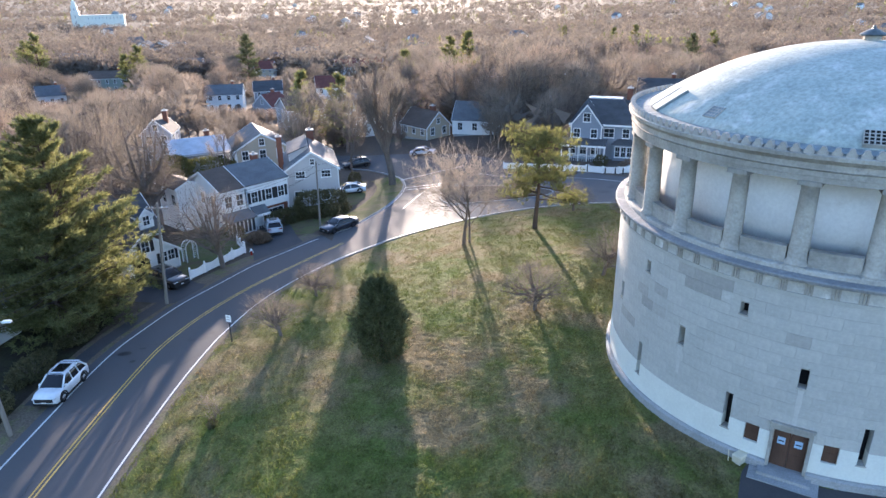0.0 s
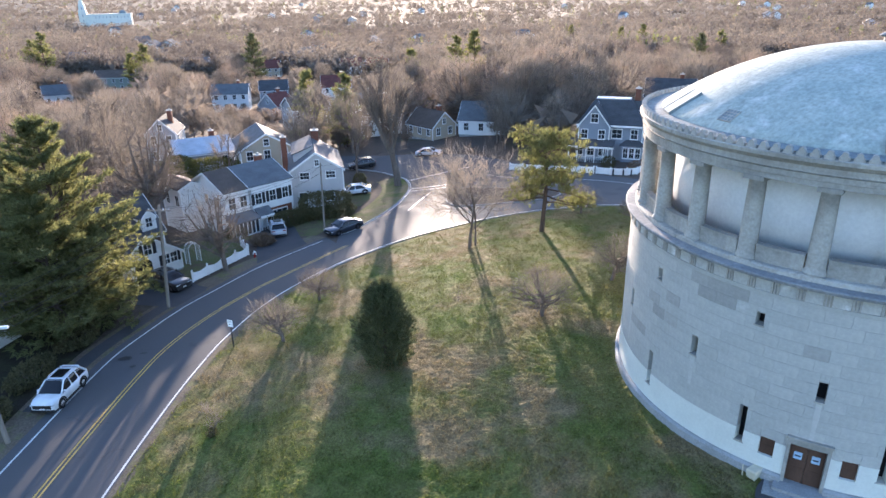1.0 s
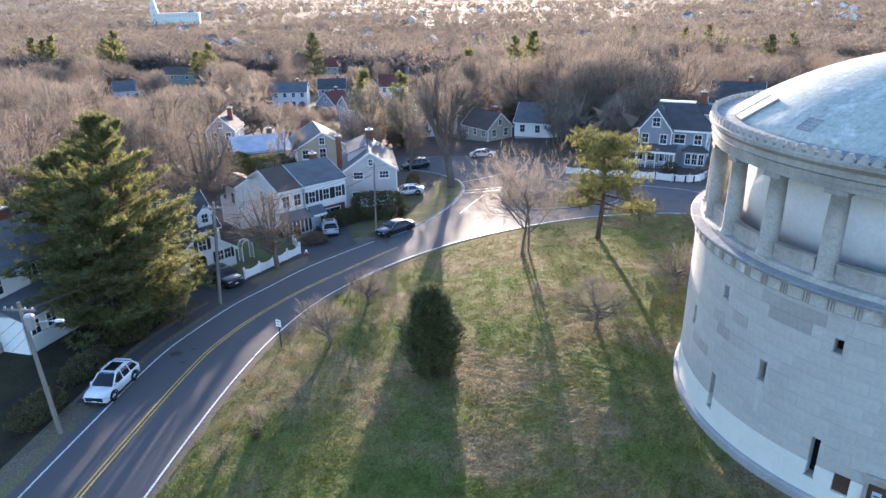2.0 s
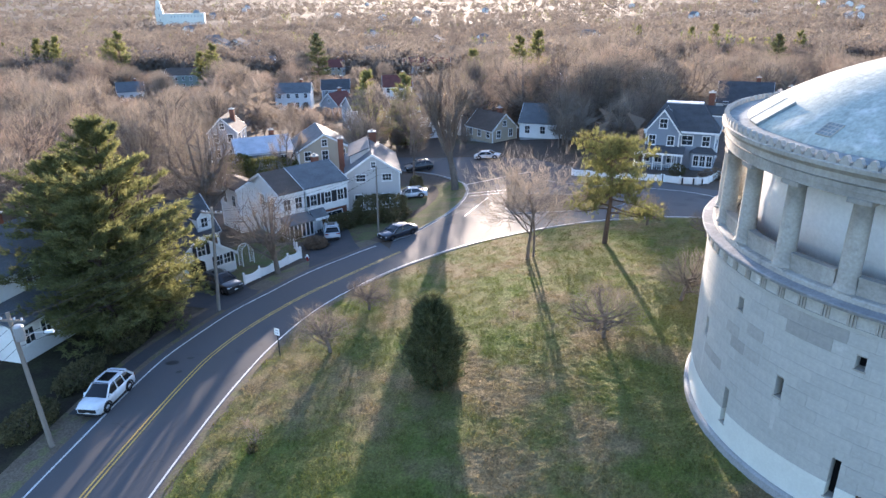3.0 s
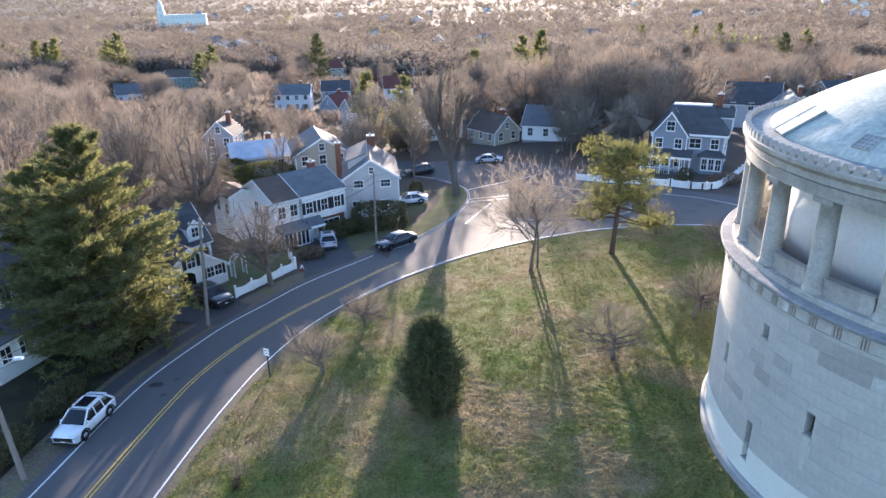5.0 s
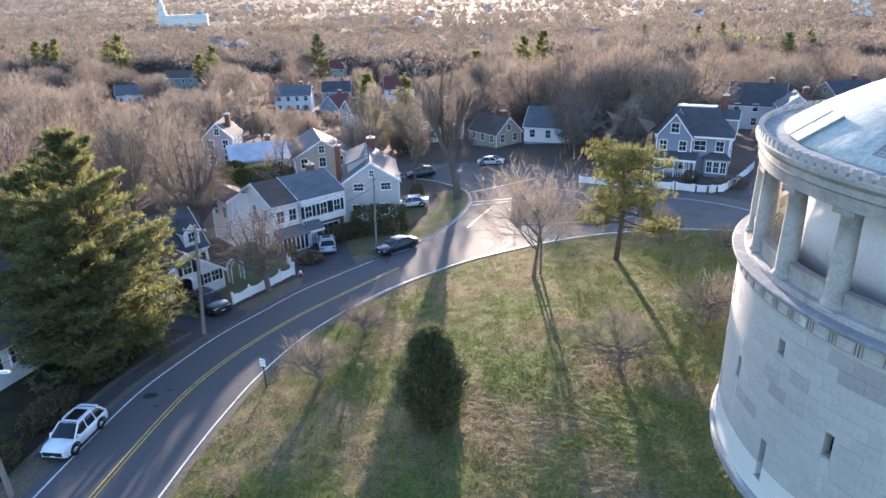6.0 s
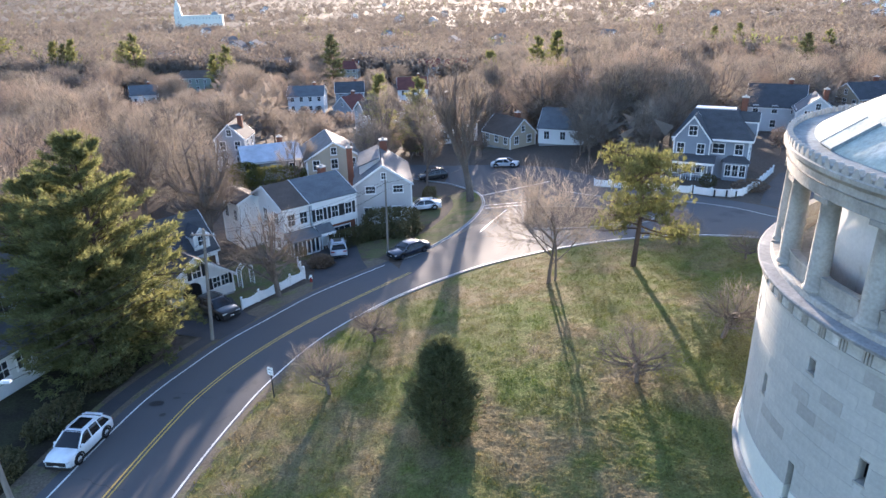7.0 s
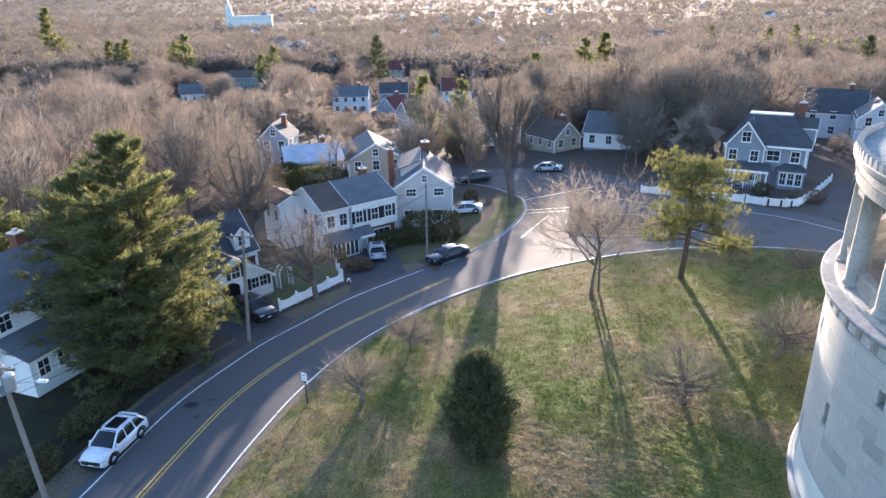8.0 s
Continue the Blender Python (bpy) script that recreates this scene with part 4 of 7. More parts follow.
def make_garage_house():
    """White cape with a gabled garage wing towards the road."""
    # front wall from (-30.9, 57.5) to (-28.2, 61.9)
    t = thing("white_cottage", pose(-31.6, 61.6, -1.15, 0, 0, 57), "white cottage with a garage wing and dark grey roofs", "house")
    # local -y faces the road; wing in front, main block behind
    gable_block(t, 5.4, 5.2, 1.95, 2.55, S_WHITE, R_DARK, ridge="y", roof_label="dark grey shingle roof", m=pose(0, 0.4, 0), off=0.9, h2=3.2)
    f = -2.6 + 0.4
    g = part("garage_door", Shape().box(-2.35, -0.55, f - 0.03, f + 0.25, -0.3, 1.7).prism([(-2.35, 1.7), (-0.55, 1.7), (-0.62, 2.02), (-1.0, 2.24), (-1.45, 2.32), (-1.9, 2.24), (-2.28, 2.02)], f - 0.03, f + 0.25), DARK, t, "open dark arched garage doorway")
    arch = Shape()
    for i in range(9):
        a0 = math.pi * i / 9
        a1 = math.pi * (i + 1) / 9
        pts = [(-1.45 + r * math.cos(a), 1.55 + 0.86 * r * math.sin(a) * 0.85) for r, a in ((0.95, a0), (1.1, a0), (1.1, a1), (0.95, a1))]
        arch.prism(pts, f - 0.07, f)
    arch.box(-2.55, -2.38, f - 0.07, f, -0.3, 1.56).box(-0.52, -0.35, f - 0.07, f, -0.3, 1.56)
    part("arch_trim", arch, WHITE, g)
    window(t, pose(-0.75, f, 2.55), 0.8, 1.15, True)
    window(t, pose(1.05, f, 1.0), 0.75, 1.0, False)
    window(t, pose(1.85, f, 1.0), 0.75, 1.0, False)
    for x in (0.45, 2.43):
        part("shutter", Shape().box(x - 0.17, x + 0.17, f - 0.06, f, 0.95, 2.05), SHUTTER, t)
    gable_block(t, 9.0, 6.0, 2.9, 3.2, S_WHITE, R_DARK, m=pose(-0.4, 5.6, 0), ridge="x", roof_label="dark grey shingle roof")
    gable_block(t, 1.5, 2.6, 1.35, 0.7, S_WHITE, R_DARK, m=pose(2.7, 3.9, 3.2), ridge="y", base=0.1, over=0.18)
    window(t, pose(2.7, 2.58, 3.55), 0.7, 0.95)
    door(t, pose(3.4, 2.6, 0.1))
    return t


def make_white_colonial():
    t = thing("white_colonial_house", pose(-26.7, 79.9, -2.35, 0, 0, 48), "white two-storey house with black shutters and a grey and brown roof", "house")
    x0, xs, x1, yf, yb, h, rise = -4.7, -1.6, 4.1, -4.05, 3.6, 5.9, 1.7
    # newer half under grey shingles, its upper storey standing out over brick
    d, c = yb - yf, (yf + yb) / 2
    gable_block(t, x1 - xs, d, h, rise, S_WHITE, R_GREY, m=pose((x1 + xs) / 2, c, 0), off=-c, roof_label="grey shingle roof")
    part("brick_front", Shape().box(xs + 0.1, x1 + 0.03, yf - 0.04, yf + 0.2, 0.0, 2.75), BRICK, t, "red brick lower storey")
    part("overhang_board", Shape().box(xs, x1 + 0.06, yf - 0.30, yf + 0.05, 2.75, h - 0.12), S_WHITE, t)
    for x in (-0.75, 1.25, 3.05):
        window(t, pose(x, yf - 0.30, 3.65), 0.82, 1.3, True)
    window(t, pose(2.1, yf - 0.05, 0.75), 2.3, 1.5, False, 3)
    door(t, pose(-0.5, yf - 0.06, 0.1), WHITE)
    porch(t, -1.5, 0.5, yf - 1.5, yf - 0.3, 2.45, R_GREY, posts=3)
    for y in (-2.0, 1.4):
        for z in (0.9, 3.7):
            window(t, pose(x1, y, z, 0, 0, 90), 0.85, 1.35, True)
    # older half under brown shingles with a glazed sunroom before it
    gable_block(t, xs - x0 - 0.01, d - 0.04, h - 0.03, rise - 0.02, S_WHITE, R_BROWN, m=pose((x0 + xs) / 2 - 0.3, c, 0), off=-c, roof_label="weathered brown shingle roof")
    for x in (-4.0, -2.5):
        window(t, pose(x - 0.1, yf, 3.7), 0.85, 1.3, False)
    for y in (-2.4, 0.2, 2.3):
        for z in (0.9, 3.7):
            window(t, pose(x0 - 0.3, y, z, 0, 0, -90), 0.85, 1.35, False)
    sun_room = part("sunroom", Shape().box(-5.0, -1.75, yf - 1.7, yf, -0.6, 0.75), S_WHITE, t, "white glazed sunroom")
    part("sunroom_glass", Shape().box(-4.92, -1.83, yf - 1.62, yf, 0.75, 2.35), PANE, sun_room)
    part("sunroom_roof", Shape().add([(-5.15, yf - 1.9, 2.35), (-1.6, yf - 1.9, 2.35), (-1.6, yf, 2.35), (-5.15, yf, 2.35), (-5.15, yf - 1.9, 2.5), (-1.6, yf - 1.9, 2.5), (-1.6, yf, 3.1), (-5.15, yf, 3.1)],
                                     [(3, 2, 1, 0), (4, 5, 6, 7), (0, 1, 5, 4), (1, 2, 6, 5), (2, 3, 7, 6), (3, 0, 4, 7)]), R_GREY, sun_room)
    for k in range(7):
        x = -4.95 + 3.15 * k / 6
        part("mullion", Shape().box(x - 0.06, x + 0.06, yf - 1.69, yf - 1.58, 0.7, 2.36), WHITE, sun_room)
    for k in range(3):
        y = yf - 1.6 + 0.75 * k
        part("mullion", Shape().box(-5.0, -4.88, y - 0.06, y + 0.06, 0.7, 2.36), WHITE, sun_room)
    gable_block(t, 3.0, 4.8, 5.7, 0.6, S_WHITE, R_BROWN, m=pose(-5.9, 4.3, 0), ridge="y", roof_label="low brown shingle roof")
    for y in (3.0, 5.4):
        window(t, pose(-7.4, y, 3.4, 0, 0, -90), 0.85, 1.3, False)
    chimney(t, 3.3, 1.5, 6.0, 8.0)
    return t


def make_beige_house():
    t = thing("beige_house", pose(-19.9, 90.6, -2.45, 0, 0, 14), "grey-beige gabled house with a pale roof and brick chimney", "house")
    w, d, h = 6.9, 10.4, 5.5
    gable_block(t, w, d, h, 2.3, S_BEIGE, R_GREY, ridge="y", roof_label="grey shingle roof glinting in low sun")
    for x in (-1.6, 1.8):
        window(t, pose(x, -d / 2, 4.35), 1.15, 0.85, False, 3)
    window(t, pose(0.1, -d / 2, 6.1), 0.5, 0.75)
    for x in (-2, 1.5):
        window(t, pose(x, -d / 2, 1.2), 1.0, 1.3)
    # long shed dormer on the west slope
    part("dormer", Shape().prism([(-2.8, 5.6), (-2.8, 7.15), (-0.4, 8.1), (-0.1, 7.7)], -2.6, 4.4), S_BEIGE, t, "shed dormer")
    part("dormer_roof", Shape().prism([(-3.1, 7.08), (-3.1, 7.22), (-0.3, 8.3), (-0.3, 8.14)], -2.9, 4.6), R_GREY, t)
    for y in (-1.4, 1.6):
        window(t, pose(-2.8, y, 6.1, 0, 0, -90), 0.7, 0.8)
    chimney(t, 0.4, 4.4, 7.0, 8.9, 0.5)
    chimney(t, -4.0, -1.2, -1.0, 9.3, 0.36)
    return t


def make_blue_house():
    t = thing("blue_house", pose(24.9, 105.4, 0.05, 0, 0, -19), "slate-blue two-storey house with white trim and a porch", "house")
    w, d, h = 9.4, 8.4, 5.45
    # hipped main roof
    gable_block(t, w, d, h, 0.02, S_BLUE, R_DARK, over=0.3, trim=True)
    o = 0.5
    part("main_roof", Shape().add([(-w / 2 - o, -d / 2 - o, h), (w / 2 + o, -d / 2 - o, h), (w / 2 + o, d / 2 + o, h), (-w / 2 - o, d / 2 + o, h), (-3.0, -0.9, h + 3.35), (2.4, -0.9, h + 3.35), (2.4, 1.2, h + 3.35), (-3.0, 1.2, h + 3.35)],
                                  [(3, 2, 1, 0), (0, 1, 5, 4), (1, 2, 6, 5), (2, 3, 7, 6), (3, 0, 4, 7), (4, 5, 6, 7)]), R_DARK, t, "steep dark hipped roof with a flat deck")
    part("roof_deck", Shape().box(-2.9, 2.3, -0.8, 1.1, h + 3.35, h + 3.48), R_METAL, t, "pale flat roof deck")
    part("cornice_board", Shape().box(-w / 2 - o, w / 2 + o, -d / 2 - o - 0.05, -d / 2 - o, h - 0.22, h + 0.06).box(w / 2 + o, w / 2 + o + 0.05, -d / 2 - o, d / 2 + o, h - 0.22, h + 0.06), WHITE, t)
    gable_block(t, 4.6, 3.0, 5.45, 3.0, S_BLUE, R_DARK, m=pose(-2.4, -3.8, 0), ridge="y", roof_label="dark gable roof", over=0.4)
    f = -5.3
    window(t, pose(-2.4, f, 5.95), 1.0, 1.25)
    for x in (-3.8, -1.2):
        window(t, pose(x, f, 3.5), 0.9, 1.3)
    window(t, pose(0.95, -4.2, 3.5), 1.45, 1.3, False, 2)
    window(t, pose(3.5, -4.2, 3.5), 0.95, 1.35)
    for y in (-2.4, 0.6, 3.0):
        for z in (1.0, 3.8):
            window(t, wall_at("e", w, d, y, z), 0.9, 1.35)
    porch(t, -6.0, 0.9, -7.1, -5.3, 2.65, R_DARK, posts=6)
    for x in (-4.4, -2.7, -1.0):
        window(t, pose(x, f, 0.9), 0.95, 1.45)
    # bay window
    bay = part("bay_window", Shape().prism([(1.8, -0.9), (4.9, -0.9), (4.9, 2.6), (1.8, 2.6)], -5.2, -4.2), S_BLUE, t, "bay window with white frames")
    part("bay_roof", Shape().add([(1.5, -5.5, 2.6), (5.2, -5.5, 2.6), (5.2, -4.15, 2.6), (1.5, -4.15, 2.6), (2.4, -4.3, 3.35), (4.3, -4.3, 3.35)], [(3, 2, 1, 0), (0, 1, 5, 4), (1, 2, 5), (3, 0, 4), (2, 3, 4, 5)]), R_DARK, bay)
    for x in (2.5, 3.4, 4.3):
        window(t, pose(x, -5.2, 0.75), 0.65, 1.5)
    gable_block(t, 2.6, 1.9, 2.0, 1.0, S_BLUE, R_DARK, m=pose(4.0, 0.2, h), ridge="x", base=0.1, over=0.2)
    window(t, pose(5.3, 0.2, h + 0.6, 0, 0, 90), 0.8, 1.2)
    chimney(t, 3.2, 1.4, h + 2, h + 4.8, 0.4)
    return t


def plain_house(x, y, turn, w, d, h, rise, wall_mat, roof_mat, label, ridge="x", sides="sew", shut=False, chim=True, name="house", lift=0.0):
    t = thing(name, pose(x, y, ground(x, y) + 0.25 + lift, 0, 0, turn), label, "house")
    gable_block(t, w, d, h, rise, wall_mat, roof_mat, ridge=ridge, base=2.2)
    storeys = [0.9] if h < 3.6 else [0.9, 3.6]
    for side in sides:
        span = w if side in "sn" else d
        k = max(2, int(span / 2.6))
        for z in storeys:
            for i in range(k):
                window(t, wall_at(side, w, d, -span / 2 + span * (i + 0.5) / k, z), 0.9, 1.35, shut)
    if rise > 2.2:
        g = "e" if ridge == "x" else "s"
        window(t, wall_at(g, w, d, 0, h + 0.5), 0.75, 1.0)
        if ridge == "x":
            window(t, wall_at("w", w, d, 0, h + 0.5), 0.75, 1.0)
    if chim:
        chimney(t, w * 0.22, d * 0.1, h, h + rise + 0.9, 0.4)
    return t


make_garage_house()
make_white_colonial()
make_beige_house()
make_blue_house()
plain_house(-31.5, 105.5, 24, 8.0, 9.5, 5.2, 2.3, S_TAN, R_GREY, "tan house with a grey roof", ridge="y", name="tan_house", chim=False)
mh = plain_house(-43.5, 110.5, 30, 9.0, 7.0, 3.0, 1.9, S_GREY, R_METAL, "low house with a pale ribbed metal roof", name="metal_roofed_house")
plain_house(-52.0, 116.5, 10, 5.0, 6.5, 5.4, 2.4, S_GREY, R_DARK, "narrow grey house with a steep gable", ridge="y", name="grey_house")
for k in range(-8, 9):
    for sd in (-1, 1):
        u = k * 0.53
        part("roof_rib", Shape().tube([(u, sd * 3.8, 2.88), (u, 0, 4.95)], [0.09, 0.09], 4), R_METAL, mh)
wl = plain_house(-41.8, 47.6, 82, 10, 7.0, 5.2, 2.4, S_WHITE, R_GREY, "white two-storey house behind the pines", name="white_house", sides="sn", lift=0.8)
wing = part("side_wing", Shape().box(-4.2, 0.9, -6.0, -3.5, -2.2, 2.2), S_WHITE, wl, "low white wing with a lean-to roof")
part("wing_roof", Shape().add([(-4.5, -6.4, 2.1), (1.2, -6.4, 2.1), (1.2, -3.5, 3.1), (-4.5, -3.5, 3.1), (-4.5, -6.4, 2.25), (1.2, -6.4, 2.25), (1.2, -3.5, 3.25), (-4.5, -3.5, 3.25)],
                              [(3, 2, 1, 0), (4, 5, 6, 7), (0, 1, 5, 4), (1, 2, 6, 5), (2, 3, 7, 6), (3, 0, 4, 7)]), R_GREY, wing)
for u in (-3.2, -1.6, 0.0):
    window(wl, pose(u, -6.0, 0.5), 0.85, 1.15)
for args in ((-138, 272, 8, 15, 9, 5.6, 2.4, S_GREEN, R_BROWN, "long grey-green house among bare trees"), (-187, 336, -12, 12, 10, 7.5, 3.4, S_BLUE, R_GREY, "tall blue-grey house among bare trees"),
             (-69, 204, 10, 10.5, 7.5, 5.2, 2.4, S_WHITE, R_GREY, "white house with a grey roof and porch on the slope"), (-58.5, 214, 14, 8.6, 7.5, 5.2, 2.6, S_BLUE, R_DARK, "blue-grey house with a dark roof"),
             (-50.8, 187.5, 60, 7, 7, 3.0, 3.0, S_GREY, R_RED, "low house with a steep red-brown roof"),
             (-39.8, 221, 12, 9.2, 8, 5.4, 3.2, S_WHITE, R_RED, "white house with a red roof"), (-35.0, 153.5, 30, 8.6, 9, 5.4, 2.2, S_GREY, R_BROWN, "grey house with a brown roof"),
             (-21.5, 158, 20, 6.4, 7, 5.0, 2.8, S_WHITE, R_GREY, "white gabled house behind the street"), (-17.0, 144, 20, 8, 7, 4.6, 2.8, S_WHITE, R_BROWN, "white house with a brown roof behind the street"),
             (-5.2, 133.0, -48, 8.0, 6.0, 2.5, 2.7, S_TAN, R_BROWN, "tan gabled house across the street"), (5.6, 132.5, -14, 8.8, 8.0, 2.9, 2.9, S_WHITE, R_GREY, "white house with a broad grey roof across the street"),
             (46.5, 148, -18, 10, 9, 4.8, 3.6, S_PALE, R_DARK, "pale grey house behind the blue house"), (50.0, 137.5, -14, 6.4, 7.0, 4.8, 2.6, S_PALE, R_GREY, "pale grey gabled house beside the drive", "y"), (45.5, 240, -8, 10, 8, 5.4, 3.0, S_BLUE, R_DARK, "blue house among bare trees"),
             (18.4, 231, 0, 9.6, 8, 5.0, 2.6, S_BLUE, R_GREY, "pale blue house among bare trees"), (8.4, 243, 12, 8.4, 8, 5.0, 2.6, S_WHITE, R_GREY, "white house among bare trees"),
             (-125.5, 328, 6, 11, 8, 5.4, 2.8, S_BLUE, R_GREY, "blue-grey house down the slope"), (-160, 386, 20, 11, 9, 5.6, 3.4, S_PALE, R_BROWN, "pale gabled house far off"),
             (-142, 236, 30, 9, 7, 3.4, 3.0, S_WHITE, R_GREY, "low white gabled house among bare trees"),
             (-86, 352, 15, 10.5, 9, 5.6, 3, S_WHITE, R_GREY, "white house far down the slope"), (-82, 378, -10, 10, 9, 6, 3.2, S_WHITE, R_GREY, "white house far down the slope"), (-79, 394, 20, 10, 9, 6, 3, S_PALE, R_GREY, "pale house far down the slope"),
             (-84, 306, 5, 8, 8, 5.0, 3, S_TAN, R_RED, "small house with a red roof far off"), (-47.5, 305, 15, 9, 9, 5.6, 3, S_WHITE, R_RED, "white house with a red roof far off"), (-36, 307, 0, 9.5, 9, 5.6, 3, S_WHITE, R_RED, "white house with a red roof far off"),
             (-188, 470, 0, 12, 10, 6, 3.5, S_WHITE, R_GREY, "white house far off"),
             (62, 330, 10, 13, 9, 6, 3, S_WHITE, R_GREY, "white house far off"), (110, 400, -15, 14, 10, 6, 3.2, S_PALE, R_DARK, "pale house far off"), (47, 515, 10, 11, 9, 6, 3, S_WHITE, R_GREY, "white house far off"),
             (-20, 420, 0, 12, 10, 6, 3, S_WHITE, R_GREY, "white house far off"), (-30, 480, 12, 13, 10, 6, 3, S_WHITE, R_GREY, "white house far off"), (72, 168, 20, 11, 8, 5.4, 2.8, S_TAN, R_DARK, "tan house behind the tower")):
    plain_house(*args)
g2 = plain_house(43.5, 106, 12, 6, 6, 2.8, 1.8, S_WHITE, R_DARK, "white garage with a dark roof beside the drive", ridge="y", chim=False, name="garage")


def make_temple():
    """Long white church on the far hill with a stepped spire."""
    x, y = -558, 1108
    t = thing("white_church", pose(x, y, ground(x, y) + 3.5, 0, 0, 22), "large white church with a tall stepped spire", "church")
    part("wall", Shape().box(-30, 34, -11, 11, -18, 13).box(-20, 34, -13, 13, -18, 7), WHITEWASH, t)
    part("parapet", Shape().box(-31, 35, -12, 12, 13, 14.2), WHITEWASH, t)
    part("tower", Shape().box(-42, -30, -6, 6, -18, 20).box(-40.5, -31.5, -4.5, 4.5, 20, 29).box(-39, -33, -3, 3, 29, 34).box(-37.6, -34.4, -1.6, 1.6, 34, 45, inset=1.2), WHITEWASH, t)
    part("dome", Shape().lathe([(0.0, 19.5), (3, 18.8), (5, 17), (6, 14.2)], 16, closed=False), GUTTER, t, at=pose(22, 0, 0))
    for i in range(10):
        for z in (-6, 8):
            part("window", Shape().box(-18 + 5.2 * i, -17.1 + 5.2 * i, -13.2 if z < 5 else -11.2, -10.9, z, z + (6 if z < 5 else 3)), S_GREY, t)
    for z in (2, 10, 21):
        part("tower_window", Shape().box(-36.6, -35.4, -6.2 if z < 20 else -4.7, -4.3, z, z + 4), S_GREY, t)


make_temple()


# ---------- trees ----------
def rand_dir(r, up=0.0):
    v = Vector((r.gauss(0, 1), r.gauss(0, 1), r.gauss(0, 1) + up))
    return v.normalized() if v.length > 1e-6 else Vector((0, 0, 1))


def sliver(s, p, d, length, width, r, face=None):
    """One thin pointed twig, blade or needle bundle. face: the way its flat side looks, within a little."""
    side = d.cross(rand_dir(r) if face is None else face + rand_dir(r) * 0.35)
    if side.length < 1e-6:
        return
    side = side.normalized() * width
    k = len(s.v)
    e = p + d * length
    s.v += [tuple(p + side), tuple(p - side), tuple(e)]
    s.f.append((k, k + 1, k + 2))


def grow(wood, twigs, r, p, d, length, radius, level, levels, spread, up, sides, twig_n, twig_len, twig_w, forks=3, sag=0.0):
    """A limb that bends, tapers and forks down to fine twigs."""
    n = 4 if level < 2 else 3
    pts, dirs, q, e = [p], [d], p, d
    for i in range(n):
        e = (e + rand_dir(r) * 0.16 + Vector((0, 0, up * 0.12 - sag * 0.1 * level))).normalized()
        q = q + e * (length / n)
        pts.append(q)
        dirs.append(e)
    if radius > 0.012:
        wood.tube(pts, [radius * (1 - 0.55 * i / n) for i in range(n + 1)], max(3, sides - level), cap=False)
    if level >= levels:
        for i in range(twig_n):
            k = r.uniform(0.15, 1.0) * n
            j = min(n - 1, int(k))
            a = pts[j].lerp(pts[j + 1], k - j)
            t = (dirs[j + 1] * 0.9 + rand_dir(r) * 0.75 + Vector((0, 0, up * 0.35 - sag * 0.2))).normalized()
            sliver(twigs, a, t, twig_len * r.uniform(0.5, 1.3), twig_w * r.uniform(0.7, 1.3), r)
        return
    kids = forks + (1 if r.random() < 0.4 else 0)
    for i in range(kids):
        k = n * (0.45 + 0.55 * (i + r.random() * 0.6) / kids) if level else n * (0.35 + 0.65 * (i + r.random() * 0.5) / kids)
        j = min(n - 1, int(k))
        a = pts[j].lerp(pts[j + 1], min(1.0, k - j))
        side = rand_dir(r)
        side = (side - side.dot(dirs[j]) * dirs[j]).normalized()
        t = (dirs[j + 1] * (1 - spread * 0.55) + side * spread + Vector((0, 0, up * 0.25))).normalized()
        grow(wood, twigs, r, a, t, length * r.uniform(0.55, 0.8), radius * (0.45 if level else 0.5) * r.uniform(0.8, 1.1), level + 1, levels, spread, up, sides, twig_n, twig_len, twig_w, forks, sag)


def bare_meshes(seed, height, trunk_part=0.35, radius=None, levels=3, spread=0.75, up=0.5, twig_n=8, twig_len=0.9, twig_w=0.012, forks=4, sides=7, stems=1, lean=0.0, mat=None, sag=0.0):
    r = random.Random(seed)
    wood, twigs = Shape(), Shape()
    radius = radius or height * 0.02
    for k in range(stems):
        d = Vector((r.gauss(0, 0.05 + lean), r.gauss(0, 0.05 + lean), 1)).normalized()
        p = Vector((r.gauss(0, 0.45), r.gauss(0, 0.45), -0.25)) if stems > 1 else Vector((0, 0, -0.25))
        grow(wood, twigs, r, p, d, height * trunk_part * (1 if stems == 1 else r.uniform(0.8, 1.15)), radius, 0, levels, spread, up, sides, twig_n, twig_len, twig_w, forks, sag)
    top = max(v[2] for v in twigs.v)
    k = height / top
    wood.v = [(x * k, y * k, z * k if z > 0 else z) for x, y, z in wood.v]
    twigs.v = [(x * k, y * k, z * k) for x, y, z in twigs.v]
    return wood.mesh("trunk", BARK), twigs.mesh("crown", mat or TWIG)


